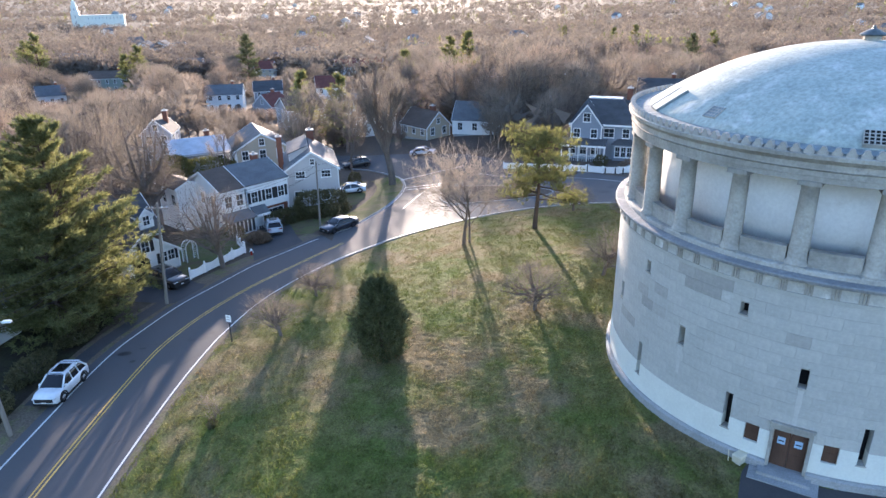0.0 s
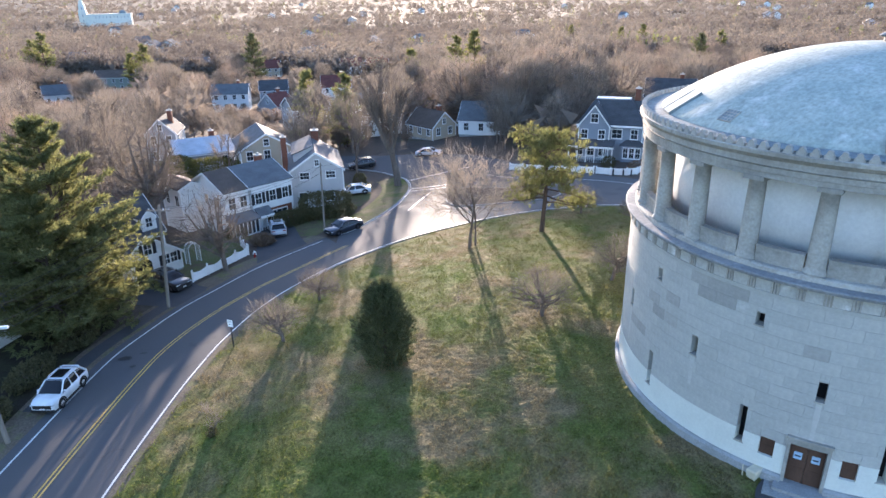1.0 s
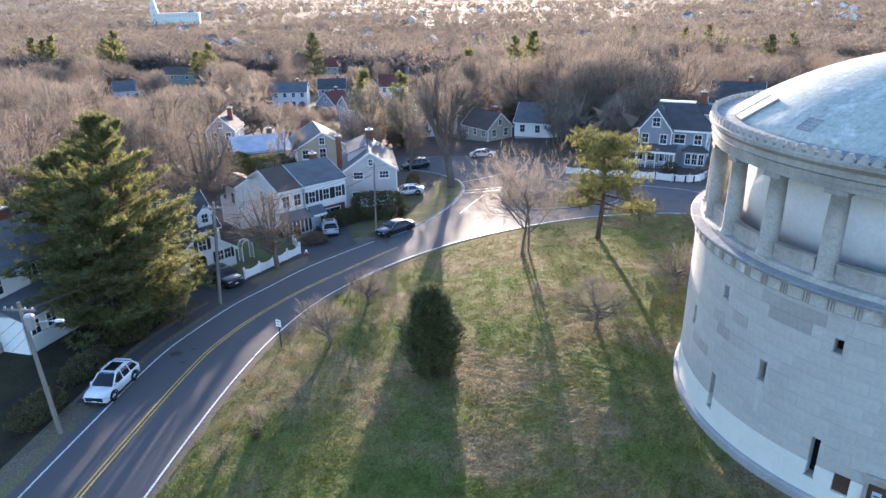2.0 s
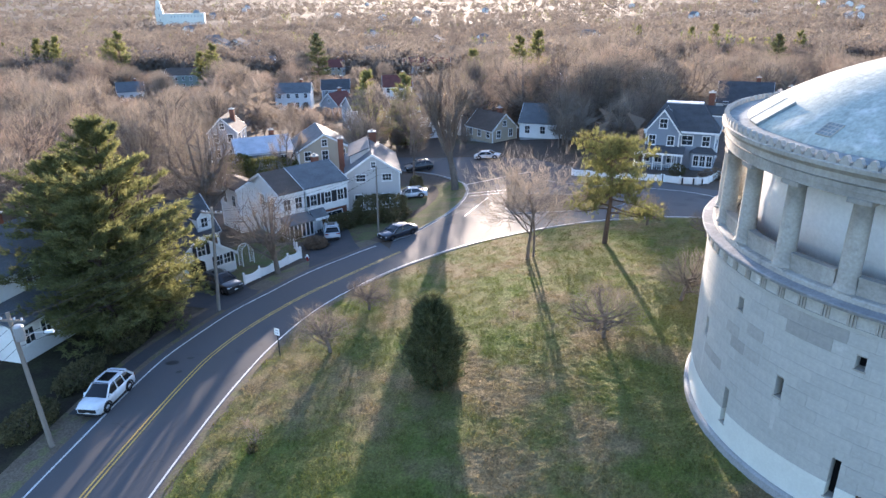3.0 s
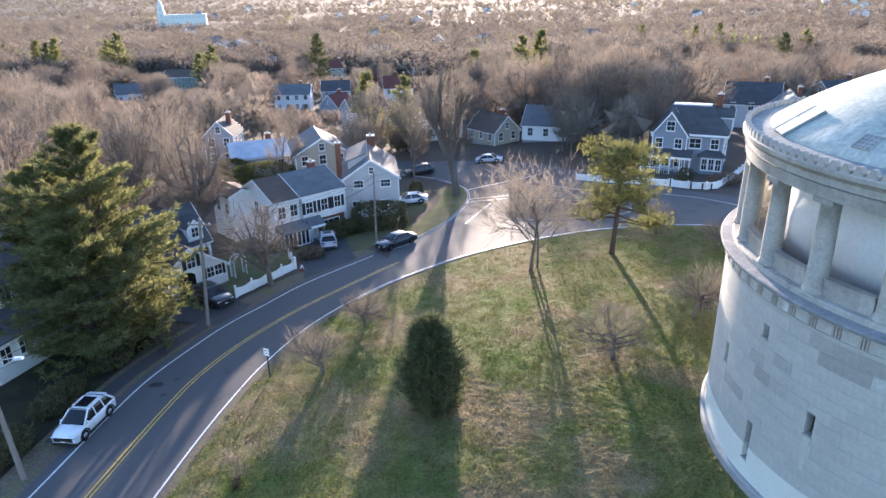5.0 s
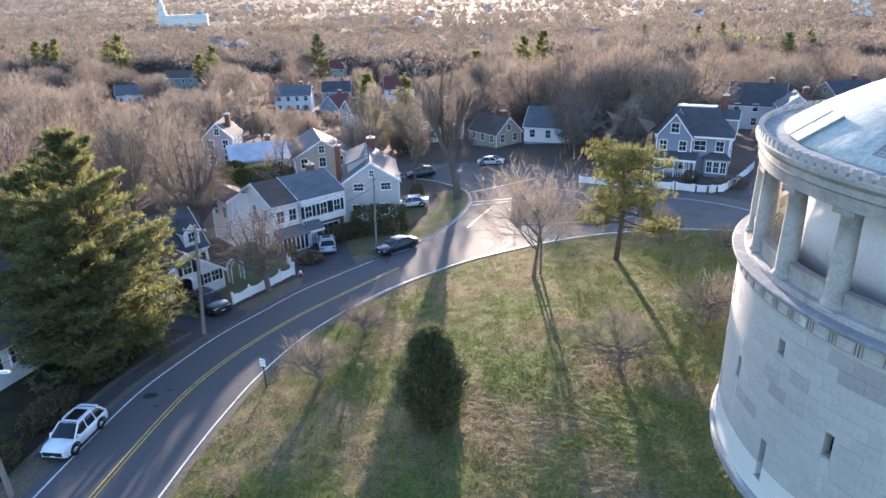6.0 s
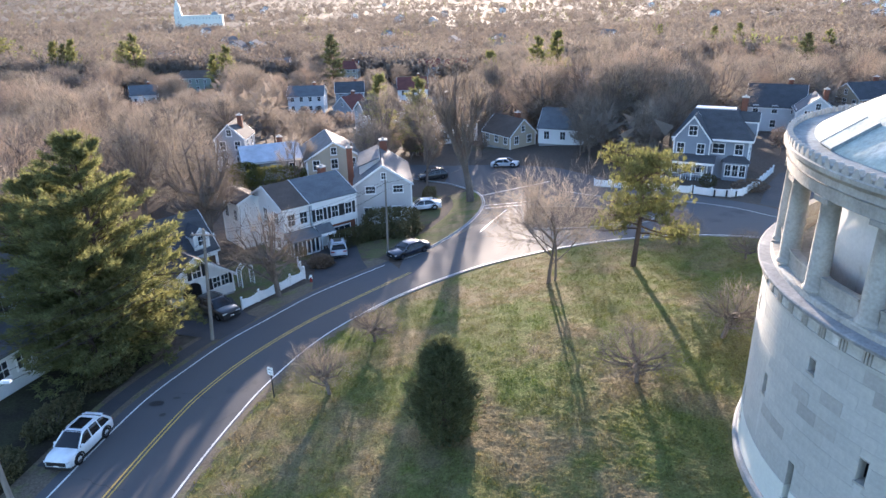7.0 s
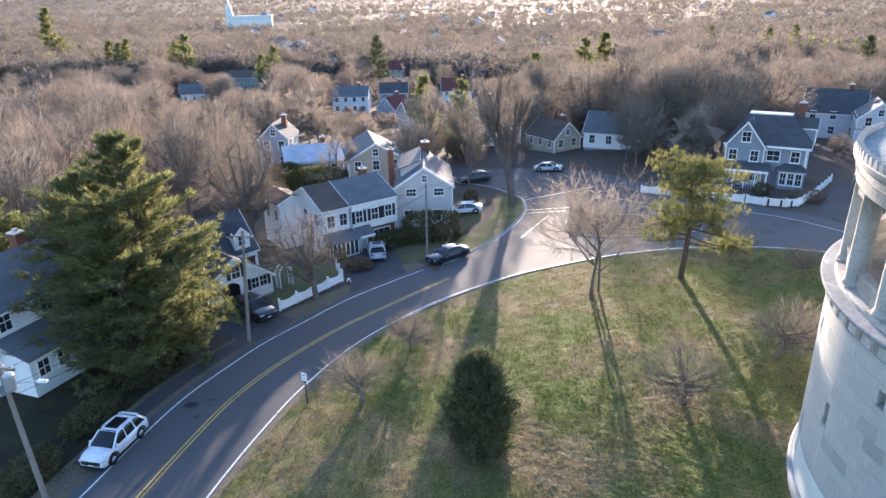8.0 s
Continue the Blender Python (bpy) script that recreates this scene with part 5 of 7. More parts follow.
def dome_meshes(seed, height, width, twigs_n=3400, thick=0.021, long=1.25, mat=None, low=0.22, stout=1.0):
    """A broad bare tree: boughs fanning up from a short trunk into a rounded, fuzzy crown of fine twigs."""
    r = random.Random(seed)
    wood, tw = Shape(), Shape()
    c = Vector((r.gauss(0, 0.3), r.gauss(0, 0.3), height * 0.46))
    wood.tube([(0, 0, -0.4), (c.x * 0.3, c.y * 0.3, height * 0.2), tuple(c)], [height * 0.022 * stout, height * 0.017 * stout, height * 0.009 * stout], 7)

    def skin(d):
        lump = 0.86 + 0.26 * noise.noise((d.x * 1.6 + seed, d.y * 1.6, d.z * 1.6)) + 0.12 * noise.noise((d.x * 4 + seed, d.y * 4, d.z * 4 + 9))
        return Vector((d.x * width / 2, d.y * width / 2, d.z * height * (0.54 if d.z > 0 else low))) * lump

    def way():
        d = rand_dir(r, 0.35)
        return d

    for k in range(24):
        d = way()
        e = skin(d) * 0.86
        s = Vector((c.x * 0.5, c.y * 0.5, height * r.uniform(0.16, 0.42)))
        m = s.lerp(c + e, 0.5) + Vector((e.x * 0.12, e.y * 0.12, -0.03 * height))
        wood.tube([tuple(s), tuple(m), tuple(c + e)], [height * 0.010 * stout, height * 0.006 * stout, height * 0.002], 4, cap=False)
        for j in range(5):
            f = r.uniform(0.35, 0.95)
            p = m.lerp(c + e, f) if f > 0.5 else s.lerp(m, f * 2)
            q = c + skin((d + rand_dir(r) * 0.5).normalized()) * 0.92
            wood.tube([tuple(p), tuple(p.lerp(q, 0.5) + rand_dir(r) * 0.2), tuple(q)], [height * 0.004, height * 0.0028, height * 0.001], 3, cap=False)
    for k in range(twigs_n):
        d = way()
        p = c + skin(d) * (1 - 0.55 * r.random() ** 1.7)
        q = (d * 0.75 + rand_dir(r) * 0.62 + Vector((0, 0, 0.28))).normalized()
        ln = long * r.uniform(0.5, 1.3)
        sliver(tw, p - q * ln * 0.6, q, ln, thick * r.uniform(0.6, 1.3), r, d)
    k = height / max(v[2] for v in tw.v)
    tw.v = [(x, y, z * k) for x, y, z in tw.v]
    wood.v = [(x, y, z * k) for x, y, z in wood.v]
    return wood.mesh("trunk", BARK), tw.mesh("crown", mat or TWIG)


def place_tree(name, meshes, x, y, label, category="tree", turn=0.0, size=1.0, group="", z=None):
    t = thing(name, pose(x, y, ground(x, y) if z is None else z, 0, 0, turn), label, category, group)
    for nm, me in zip(("trunk", "crown"), meshes):
        part(nm, me, None, t, at=Matrix.Scale(size, 4))
    return t


def tuft(s, p, out, r, n, length, width, up=0.35):
    """A spray of needles."""
    for i in range(n):
        d = (out * 0.8 + rand_dir(r) * 0.8 + Vector((0, 0, up))).normalized()
        sliver(s, p + rand_dir(r) * length * 0.35, d, length * r.uniform(0.6, 1.25), width * r.uniform(0.7, 1.3), r)


def white_pine(seed, height, reach, whorls=15, mat=None, tufts=9, needles=9, low=0.12, size=0.42, width=0.05, crown=0.86):
    """A tall pine: level tiers of limbs of uneven length that carry sprays of needles."""
    r = random.Random(seed)
    wood, leaf = Shape(), Shape()
    bend = [Vector((0.02 * height * noise.noise((seed, k * 0.5, 0)), 0.02 * height * noise.noise((seed, k * 0.5, 7)), height * k / 8)) for k in range(9)]
    bend[0] = Vector((0, 0, -0.3))
    wood.tube(bend, [height * 0.019 * (1 - 0.93 * k / 8) for k in range(9)], 8)
    for i in range(whorls):
        f = low + (1 - low) * (i + r.random() * 0.5) / whorls
        h = height * f
        span = reach * (min(1.0, (1 - f) / crown) ** 0.90 + 0.05) * (0.62 + 0.38 * min(1.0, (f - low + 0.06) / 0.14))
        j = min(7, int(f * 8))
        c = bend[j].lerp(bend[j + 1], f * 8 - j)
        for b in range(r.randrange(4, 7)):
            a = r.uniform(0, 6.283)
            ln = span * r.uniform(0.55, 1.12) + 0.3
            out = Vector((math.cos(a), math.sin(a), 0.10 + 0.5 * f * f + r.uniform(-0.1, 0.12)))
            pts = [c + out * ln * k / 4 + Vector((0, 0, 0.16 * ln * (k / 4) ** 2 * (1.2 * f))) + (rand_dir(r) * 0.05 * ln if k else Vector()) for k in range(5)]
            rad = 0.015 * ln + 0.012
            wood.tube(pts, [rad * (1 - 0.2 * k) for k in range(5)], 4, cap=False)
            n = max(3, int(tufts * (0.35 + ln / reach)))
            for k in range(n):
                g = 0.28 + 0.75 * (k + r.random()) / n
                q = min(3, int(g * 4))
                p = pts[q].lerp(pts[q + 1], min(1.3, g * 4 - q))
                p = p + Vector((-out.y, out.x, 0)) * r.uniform(-0.32, 0.32) * ln * (1.1 - 0.5 * g) + Vector((0, 0, r.uniform(-0.08, 0.25)))
                tuft(leaf, p, out, r, needles, size * r.uniform(0.75, 1.25), width)
    for k in range(14):
        tuft(leaf, bend[8] - Vector((0, 0, k * 0.1 * height / 14)), Vector((0, 0, 1)), r, needles, size, width, 0.8)
    k = height / max(v[2] for v in leaf.v)
    leaf.v = [(x, y, z * k) for x, y, z in leaf.v]
    wood.v = [(x, y, z * k) for x, y, z in wood.v]
    return wood.mesh("trunk", BARK_RED), leaf.mesh("crown", mat or NEEDLE)


def dense_conifer(seed, height, width, mat, tufts=1700, needles=9, size=0.34):
    """A full young conifer with an egg-shaped ragged outline."""
    r = random.Random(seed)
    wood, leaf = Shape(), Shape()
    wood.tube([(0, 0, -0.3), (0.05, 0, height * 0.5), (0, 0.03, height * 0.93)], [0.16, 0.10, 0.02], 7)
    for k in range(26):
        a, f = r.uniform(0, 6.28), r.uniform(0.08, 0.85)
        rr = width / 2 * 0.8 * math.sin(math.pi * min(1, f * 0.8 + 0.22)) ** 0.8
        wood.tube([(0, 0, height * f), (rr * math.cos(a), rr * math.sin(a), height * (f + 0.12))], [0.04, 0.01], 4, cap=False)
    for k in range(tufts):
        f = r.random() ** 0.85
        a = r.uniform(0, 6.283)
        prof = 0.72 + 0.28 * math.sin(math.pi / 2 * f / 0.34) if f < 0.34 else math.sqrt(max(0.0, 1 - ((f - 0.34) / 0.67) ** 1.55))
        lump = 1 + 0.36 * noise.noise((2.2 * math.cos(a) + seed, 2.2 * math.sin(a), f * 5)) + 0.34 * noise.noise((5 * math.cos(a), 5 * math.sin(a) + seed, f * 9))
        rr = width / 2 * prof * lump * (r.random() ** 0.35)
        out = Vector((math.cos(a), math.sin(a), 0.35))
        p = Vector((rr * math.cos(a), rr * math.sin(a), 0.03 * height + 0.94 * height * f))
        tuft(leaf, p, out, r, needles, size * r.uniform(0.7, 1.6), 0.032, 0.75)
    return wood.mesh("trunk", BARK_RED), leaf.mesh("crown", mat)


def pitch_pine(seed, height):
    """An open-grown pine: bare lower trunk, flat-topped clouds of needles and long low boughs."""
    r = random.Random(seed)
    wood, leaf = Shape(), Shape()
    tr = [Vector((0, 0, -0.3)), Vector((0.15, 0, 2.2)), Vector((0.30, 0.1, 4.4)), Vector((0.2, 0.0, 6.6)), Vector((0.0, 0.1, 8.6)), Vector((-0.15, 0, height * 0.93))]
    wood.tube(tr, [0.27, 0.22, 0.18, 0.14, 0.09, 0.03], 9)

    def bough(start, a, ln, rise, clouds, spread):
        out = Vector((math.cos(a), math.sin(a), rise))
        pts = [start + out * ln * k / 4 + (rand_dir(r) * 0.06 * ln if k else Vector()) for k in range(5)]
        wood.tube(pts, [0.085 * (1 - 0.2 * k) + 0.01 for k in range(5)], 5, cap=False)
        for c in range(clouds):
            g = 0.35 + 0.7 * (c + r.random()) / clouds
            q = min(3, int(g * 4))
            m = pts[q].lerp(pts[q + 1], min(1.2, g * 4 - q)) + Vector((r.gauss(0, spread * 0.7), r.gauss(0, spread * 0.7), r.uniform(-0.2, 0.6)))
            wood.tube([pts[q], m], [0.03, 0.012], 4, cap=False)
            for k in range(15):
                p = m + Vector((r.gauss(0, spread * 0.85), r.gauss(0, spread * 0.85), r.gauss(0, 0.24)))
                tuft(leaf, p, Vector((0, 0, 0.6)), r, 9, 0.36, 0.032, 0.7)
    for k in range(24):
        f = 0.46 + 0.52 * (k + r.random()) / 24
        j = min(4, int(f * 5))
        s = tr[j].lerp(tr[j + 1], f * 5 - j)
        span = 4.3 * (math.sqrt(max(0.03, 1 - ((f - 0.60) / 0.40) ** 2)) if f > 0.60 else 1.0)
        bough(s, k * 2.4 + r.uniform(-0.4, 0.4), span * r.uniform(0.5, 1.05), 0.10 + 0.20 * (f - 0.6), 4, 0.55)
    for a, h, ln, rise in ((0.1, 3.9, 5.0, -0.26), (-0.35, 4.6, 4.4, -0.22), (0.3, 3.2, 4.4, -0.16), (3.3, 3.6, 4.0, 0.02), (2.9, 4.6, 2.6, 0.02), (3.5, 5.2, 2.9, 0.0), (2.2, 4.0, 2.3, -0.05), (0.9, 5.0, 2.6, -0.12), (4.4, 5.4, 2.4, 0.05), (-0.9, 5.8, 2.8, -0.05)):
        bough(Vector((0.25, 0.05, h)), a, ln, rise, 5, 0.45)
    return wood.mesh("trunk", BARK_RED), leaf.mesh("crown", NEEDLE_YEL)


place_tree("young_conifer", dense_conifer(3, 6.2, 3.5, NEEDLE_DARK, tufts=2400), -4.85, 39.6, "dense dark green young conifer standing on the lawn", "tree")
place_tree("lawn_pine", pitch_pine(5, 10.9), 8.65, 64.1, "open-crowned pine with yellow-green needles and low boughs", "tree", turn=0)
place_tree("white_pine", white_pine(21, 17.9, 5.6, whorls=30, tufts=30, needles=13, low=0.04, size=0.44, width=0.040, crown=0.62), -32.0, 50.0, "tall white pine with tiered sunlit green boughs", "tree")
place_tree("white_pine", white_pine(22, 15.0, 6.7, whorls=24, tufts=30, needles=13, low=0.24, size=0.45, width=0.041, crown=0.6), -36.6, 51.4, "tall white pine with tiered sunlit green boughs", "tree", turn=100)
place_tree("white_pine", white_pine(24, 12.6, 5.2, whorls=22, tufts=30, needles=13, low=0.10, size=0.44, width=0.040, crown=0.6), -31.6, 46.8, "white pine with dense low boughs", "tree", turn=200)
place_tree("white_pine", white_pine(25, 12.5, 6.0, whorls=24, tufts=24, needles=12, low=0.06, size=0.46, width=0.042), -48.0, 52.5, "white pine behind the white house", "tree", turn=300)
place_tree("clump_tree", bare_meshes(131, 12.6, 0.46, 0.105, 3, 0.72, 0.35, twig_n=17, twig_len=1.0, twig_w=0.008, forks=5, stems=3, lean=0.10, mat=TWIG), 1.5, 61.3, "slender bare tree with several upright stems", "tree")
place_tree("corner_tree", bare_meshes(33, 19.5, 0.46, 0.66, 3, 0.40, 0.9, twig_n=16, twig_len=1.3, twig_w=0.014, forks=6, mat=TWIG), -8.7, 94.2, "tall bare tree with a thick trunk on the verge", "tree")
place_tree("yard_tree", dome_meshes(35, 9.6, 9.6, 2600, 0.010, 1.1, low=0.28, stout=1.4), -23.4, 61.6, "spreading bare tree beside the white fence", "tree")
place_tree("oak_tree", dome_meshes(37, 17.0, 11.5, 8500, 0.0105, 1.1, low=0.16, stout=1.8), -36.4, 74.5, "large bare tree with a dark forked trunk", "tree")
place_tree("street_tree", bare_meshes(39, 13.0, 0.4, 0.2, 3, 0.45, 0.7, twig_n=14, twig_len=1.0, twig_w=0.012, forks=5), -15.8, 101.0, "bare tree at the edge of the street", "tree")
place_tree("yard_tree", bare_meshes(40, 12.0, 0.42, 0.18, 3, 0.5, 0.7, twig_n=14, twig_len=1.0, twig_w=0.012, forks=5), -35.0, 99.0, "bare tree between the houses", "tree")
CRAB = [dome_meshes(250 + k, 3.8, 5.5, 1700, 0.0072, 0.85, mat=(TWIG, TWIG_DARK, TWIG)[k], low=0.22, stout=1.8) for k in range(3)]
for k, (x, y, sz, turn) in enumerate(((-13.0, 44.1, 1.05, 20), (-11.8, 51.4, 0.95, 150), (6.35, 44.5, 1.2, 70), (12.6, 50.1, 1.25, 200), (18.2, 64.8, 0.8, 310), (13.6, 69.6, 1.05, 40))):
    place_tree("ornamental_tree", CRAB[k % 3], x, y, "small spreading bare ornamental tree on the lawn", "small tree", turn=turn, size=sz, group="small trees on the lawn")
place_tree("sapling", bare_meshes(57, 2.9, 0.5, 0.05, 2, 0.55, 0.6, twig_n=16, twig_len=0.55, twig_w=0.010, forks=5), -14.62, 33.0, "thin bare sapling with a dark tuft at its foot", "sapling")
place_tree("sapling", bare_meshes(58, 2.3, 0.6, 0.035, 2, 0.4, 0.6, twig_n=7, twig_len=0.4, twig_w=0.008, forks=3), 0.15, 48.2, "thin bare sapling on the lawn", "sapling")


def bush(name, x, y, w, d, h, mat, label, n=900, seed=1, leaf=0.16, category="bush", turn=0.0, boxy=False):
    """A leafy bush or hedge: many small leaves on a lumpy body, with a few stems."""
    r = random.Random(seed)
    t = thing(name, pose(x, y, ground(x, y), 0, 0, turn), label, category)
    st, s = Shape(), Shape()
    for k in range(9):
        a = r.uniform(0, 6.28)
        st.tube([(0.1 * math.cos(a), 0.1 * math.sin(a), -0.15), (w * 0.3 * math.cos(a), d * 0.3 * math.sin(a), h * 0.75)], [0.03, 0.01], 4, cap=False)
    for k in range(n):
        v = rand_dir(r)
        if boxy:
            m = max(abs(v.x), abs(v.y), abs(v.z))
            v = v.lerp(v / m, 0.75)
        lump = (1 + 0.22 * noise.noise((v.x * 2 + seed, v.y * 2, v.z * 2))) * (0.72 + 0.28 * r.random() ** 0.5)
        p = Vector((v.x * w / 2, v.y * d / 2, h * 0.5 + v.z * h * 0.5)) * 1.0
        p = Vector((p.x * lump, p.y * lump, max(0.03, p.z * (0.9 + 0.1 * lump))))
        for j in range(3):
            sliver(s, p + rand_dir(r) * leaf, rand_dir(r, 0.4), leaf * r.uniform(0.8, 1.7), leaf * 0.42, r)
    part("framework", st, BARK, t)
    part("foliage", s, mat, t)
    return t


bush("shrub", -14.62, 32.9, 0.55, 0.55, 0.7, HEDGE, "small dark tuft at the foot of the sapling", 140, 17, 0.09)
bush("hedge", -16.6, 80.0, 6.6, 4.2, 3.0, HEDGE, "large dense brown-green hedge before the gambrel house", 2600, 2, 0.17, "hedge", 10, True)
bush("hedge", -20.6, 77.2, 5.2, 2.4, 1.7, HEDGE, "clipped brown-green hedge beside the lawn", 1300, 3, 0.14, "hedge", 48, True)
bush("hedge", -22.0, 79.0, 3.4, 1.8, 1.4, HEDGE, "low clipped hedge under the windows", 800, 4, 0.14, "hedge", 48, True)
bush("shrub", -21.9, 69.6, 2.6, 2.0, 1.2, DEADLEAF, "round shrub with dry brown leaves", 1100, 5, 0.16)
bush("shrub", -30.2, 46.2, 3.0, 4.4, 1.5, HEDGE, "low dark rounded shrub beside the footpath", 1200, 6, 0.14)
bush("shrub", -30.5, 40.6, 2.4, 4.8, 1.3, HEDGE, "low dark shrub under the pines", 1000, 7, 0.14)
bush("shrub", -31.0, 51.8, 3.0, 3.0, 2.4, HEDGE, "dark shrub beside the driveway", 1000, 8, 0.14)
bush("shrub", -30.2, 35.0, 2.6, 4.6, 1.4, HEDGE, "low dark shrub beside the road", 1000, 9, 0.14)
bush("shrub", -38.5, 99.5, 11.5, 4.6, 4.2, HEDGE_LIT, "large olive-green shrub lit by low sun", 2400, 10, 0.2, "shrub", 20)
bush("shrub", 22.2, 95.6, 2.2, 1.6, 1.7, HEDGE, "rounded shrub before the porch", 500, 11, 0.12)
bush("shrub", 26.6, 93.0, 4.6, 2.6, 1.5, DEADLEAF, "brown leafless shrubs inside the white fence", 900, 12, 0.12)
bush("shrub", 35.8, 97.0, 2.4, 2.6, 1.9, HEDGE, "round evergreen shrub beside the drive", 700, 13, 0.13)
bush("shrub", -14.2, 93.4, 2.0, 2.4, 2.6, HEDGE, "dark shrub at the corner of the gambrel house", 700, 14, 0.14)
bush("shrub", -45.0, 103.5, 6.0, 4.0, 3.6, HEDGE_LIT, "olive-green evergreen shrub under the metal roof", 1300, 16, 0.2, "shrub", 20)
bush("shrub", -26.0, 72.8, 3.0, 2.0, 1.4, HEDGE, "dark shrub against the white house", 600, 15, 0.13)

# ---------- woods behind ----------
KINDS = [dome_meshes(70 + k, 14.0, (11.5, 10.0, 12.5, 9.5, 11.0, 13.0)[k], mat=(TWIG, TWIG_RED, TWIG, TWIG_DARK, TWIG, TWIG_RED)[k]) for k in range(6)]
FIRS = [white_pine(80 + k, 16.0, 4.2, whorls=18, tufts=9, needles=7, low=0.06, size=0.75, width=0.10, mat=(NEEDLE_YEL, NEEDLE, NEEDLE_DARK)[k]) for k in range(3)]
HOUSES = [(o.matrix_basis.translation.x, o.matrix_basis.translation.y) for o in scene.objects if o.get("category") in ("house", "church")]


def free(x, y, margin):
    if any(math.hypot(x - a, y - b) < margin + 3 for a, b in HOUSES):
        return False
    # the street that runs on towards the sun stays open
    if -15 < x + 0.05 * (y - 92) < 16 and y < 121:
        return False
    if y < 128 and -40 < x < 34 and 104 < y:
        return False
    for a, b in zip(far_street, far_street[1:]):
        if math.hypot(x - a[0], y - a[1]) < 6.5:
            return False
    return True


def room(x, y):
    """How high the growth may stand: it is low in the gardens before the houses on the slope."""
    top = 99.0
    for a, b in HOUSES:
        if 135 < b < 400 and 100 < y < b - 4 and abs(x - a * y / b) < 8.0:
            top = min(top, 25 + (ground(a, b) + 2.6 - 25) * y / b - ground(x, y))
    return top


rw = random.Random(17)
made = []
tries = 0
while len(made) < 265 and tries < 9000:
    tries += 1
    y = 84 + 230 * rw.random() ** 1.15
    x = rw.uniform(-0.80, 0.60) * (y + 12)
    if y < 124 and -46 < x < 40 or (y < 100 and x > -50):
        continue
    if not free(x, y, 5.5) or any(math.hypot(x - a, y - b) < 5.2 for a, b in made):
        continue
    if room(x, y) < 5:
        continue
    made.append((x, y))
    if rw.random() < 0.05 and room(x, y) > 20 and y > 125:
        place_tree("evergreen", FIRS[rw.randrange(3)], x, y, "tall evergreen standing among bare trees", "tree", rw.uniform(0, 360), rw.uniform(0.8, 1.25), "trees of the woods")
    else:
        place_tree("bare_tree", KINDS[rw.randrange(6)], x, y, "bare brown deciduous tree in the woods", "tree", rw.uniform(0, 360), min(rw.uniform(0.78, 1.25), room(x, y) / 14), "trees of the woods")
for x, y, k, sz in ((-9.5, 124.5, 1, 1.05), (8.0, 121, 0, 0.95), (-26, 121, 2, 0.9), (-52, 96, 4, 1.15), (-60, 88, 1, 1.1), (-50, 84, 0, 1.05), (-58, 72, 5, 1.2), (-66, 78, 2, 1.1), (-70, 66, 3, 1.15), (-54, 62, 4, 1.1), (-62, 56, 0, 1.1), (-52, 52, 2, 0.95), (20, 118, 5, 0.95), (-23, 128, 4, 1.0), (-31, 131, 1, 1.0), (-40, 126, 3, 0.95), (9, 135, 2, 0.9), (-22.5, 124, 3, 1.15), (-25.5, 137, 0, 1.32), (-33.5, 124, 2, 1.2), (-45, 131, 4, 1.2), (-29, 144, 5, 1.3), (-40, 143, 1, 1.2), (8.3, 113.5, 4, 0.55), (-25.5, 106.3, 0, 0.8), (1.0, 140, 2, 0.9), (12, 128, 3, 0.8), (33, 124, 2, 1.0), (17.5, 113.5, 3, 0.8)):
    place_tree("bare_tree", KINDS[k], x, y, "bare brown deciduous tree in the woods", "tree", 37 * k, sz if y < 112 else min(sz, room(x, y) / 14), "trees of the woods")

for x, y, k, sz in ((12.5, 124.5, 0, 1.15), (1.5, 138.5, 2, 1.2), (7.0, 140, 3, 1.2), (9.0, 128.5, 5, 1.0), (-26.5, 122.8, 0, 1.0), (-19.5, 121.8, 2, 0.95), (17.5, 127.5, 2, 1.2), (22.5, 123.5, 4, 1.05), (14.5, 134, 1, 1.25), (20.5, 136, 5, 1.25), (27, 131, 3, 1.15), (11.5, 142, 2, 1.3), (18, 145, 0, 1.3), (25.5, 143, 4, 1.3), (4.5, 146, 1, 1.2), (-0.5, 143, 5, 1.1), (32.5, 137, 2, 1.2), (7.2, 119.0, 3, 0.55), (-12.5, 137, 4, 1.1)):
    place_tree("bare_tree", KINDS[k], x, y, "bare brown deciduous tree behind the houses", "tree", 71 * k + 5 * x, sz, "trees of the woods")
for x, y, k, sz in ((-21.5, 128.5, 1, 0.92), (-29.5, 132.5, 0, 0.95), (-0.3, 233, 1, 0.95), (6, 236, 0, 1.0), (-115, 249, 1, 0.95), (-119, 247, 0, 0.8), (-82, 274, 2, 1.05), (-174, 285, 1, 1.15), (-180, 287, 1, 1.0), (-210, 295, 0, 1.05), (-217, 298, 2, 0.95), (-224, 301, 0, 1.0), (-340, 398, 0, 1.8), (88, 374, 0, 0.8), (95, 357, 1, 0.9), (72, 439, 0, 0.75), (-300, 404, 0, 0.7), (-325, 404, 1, 0.65)):
    place_tree("evergreen", FIRS[k], x, y, "tall evergreen standing among bare trees", "tree", 50 * k, sz * (1.3 if y > 200 else 1.0), "trees of the woods")


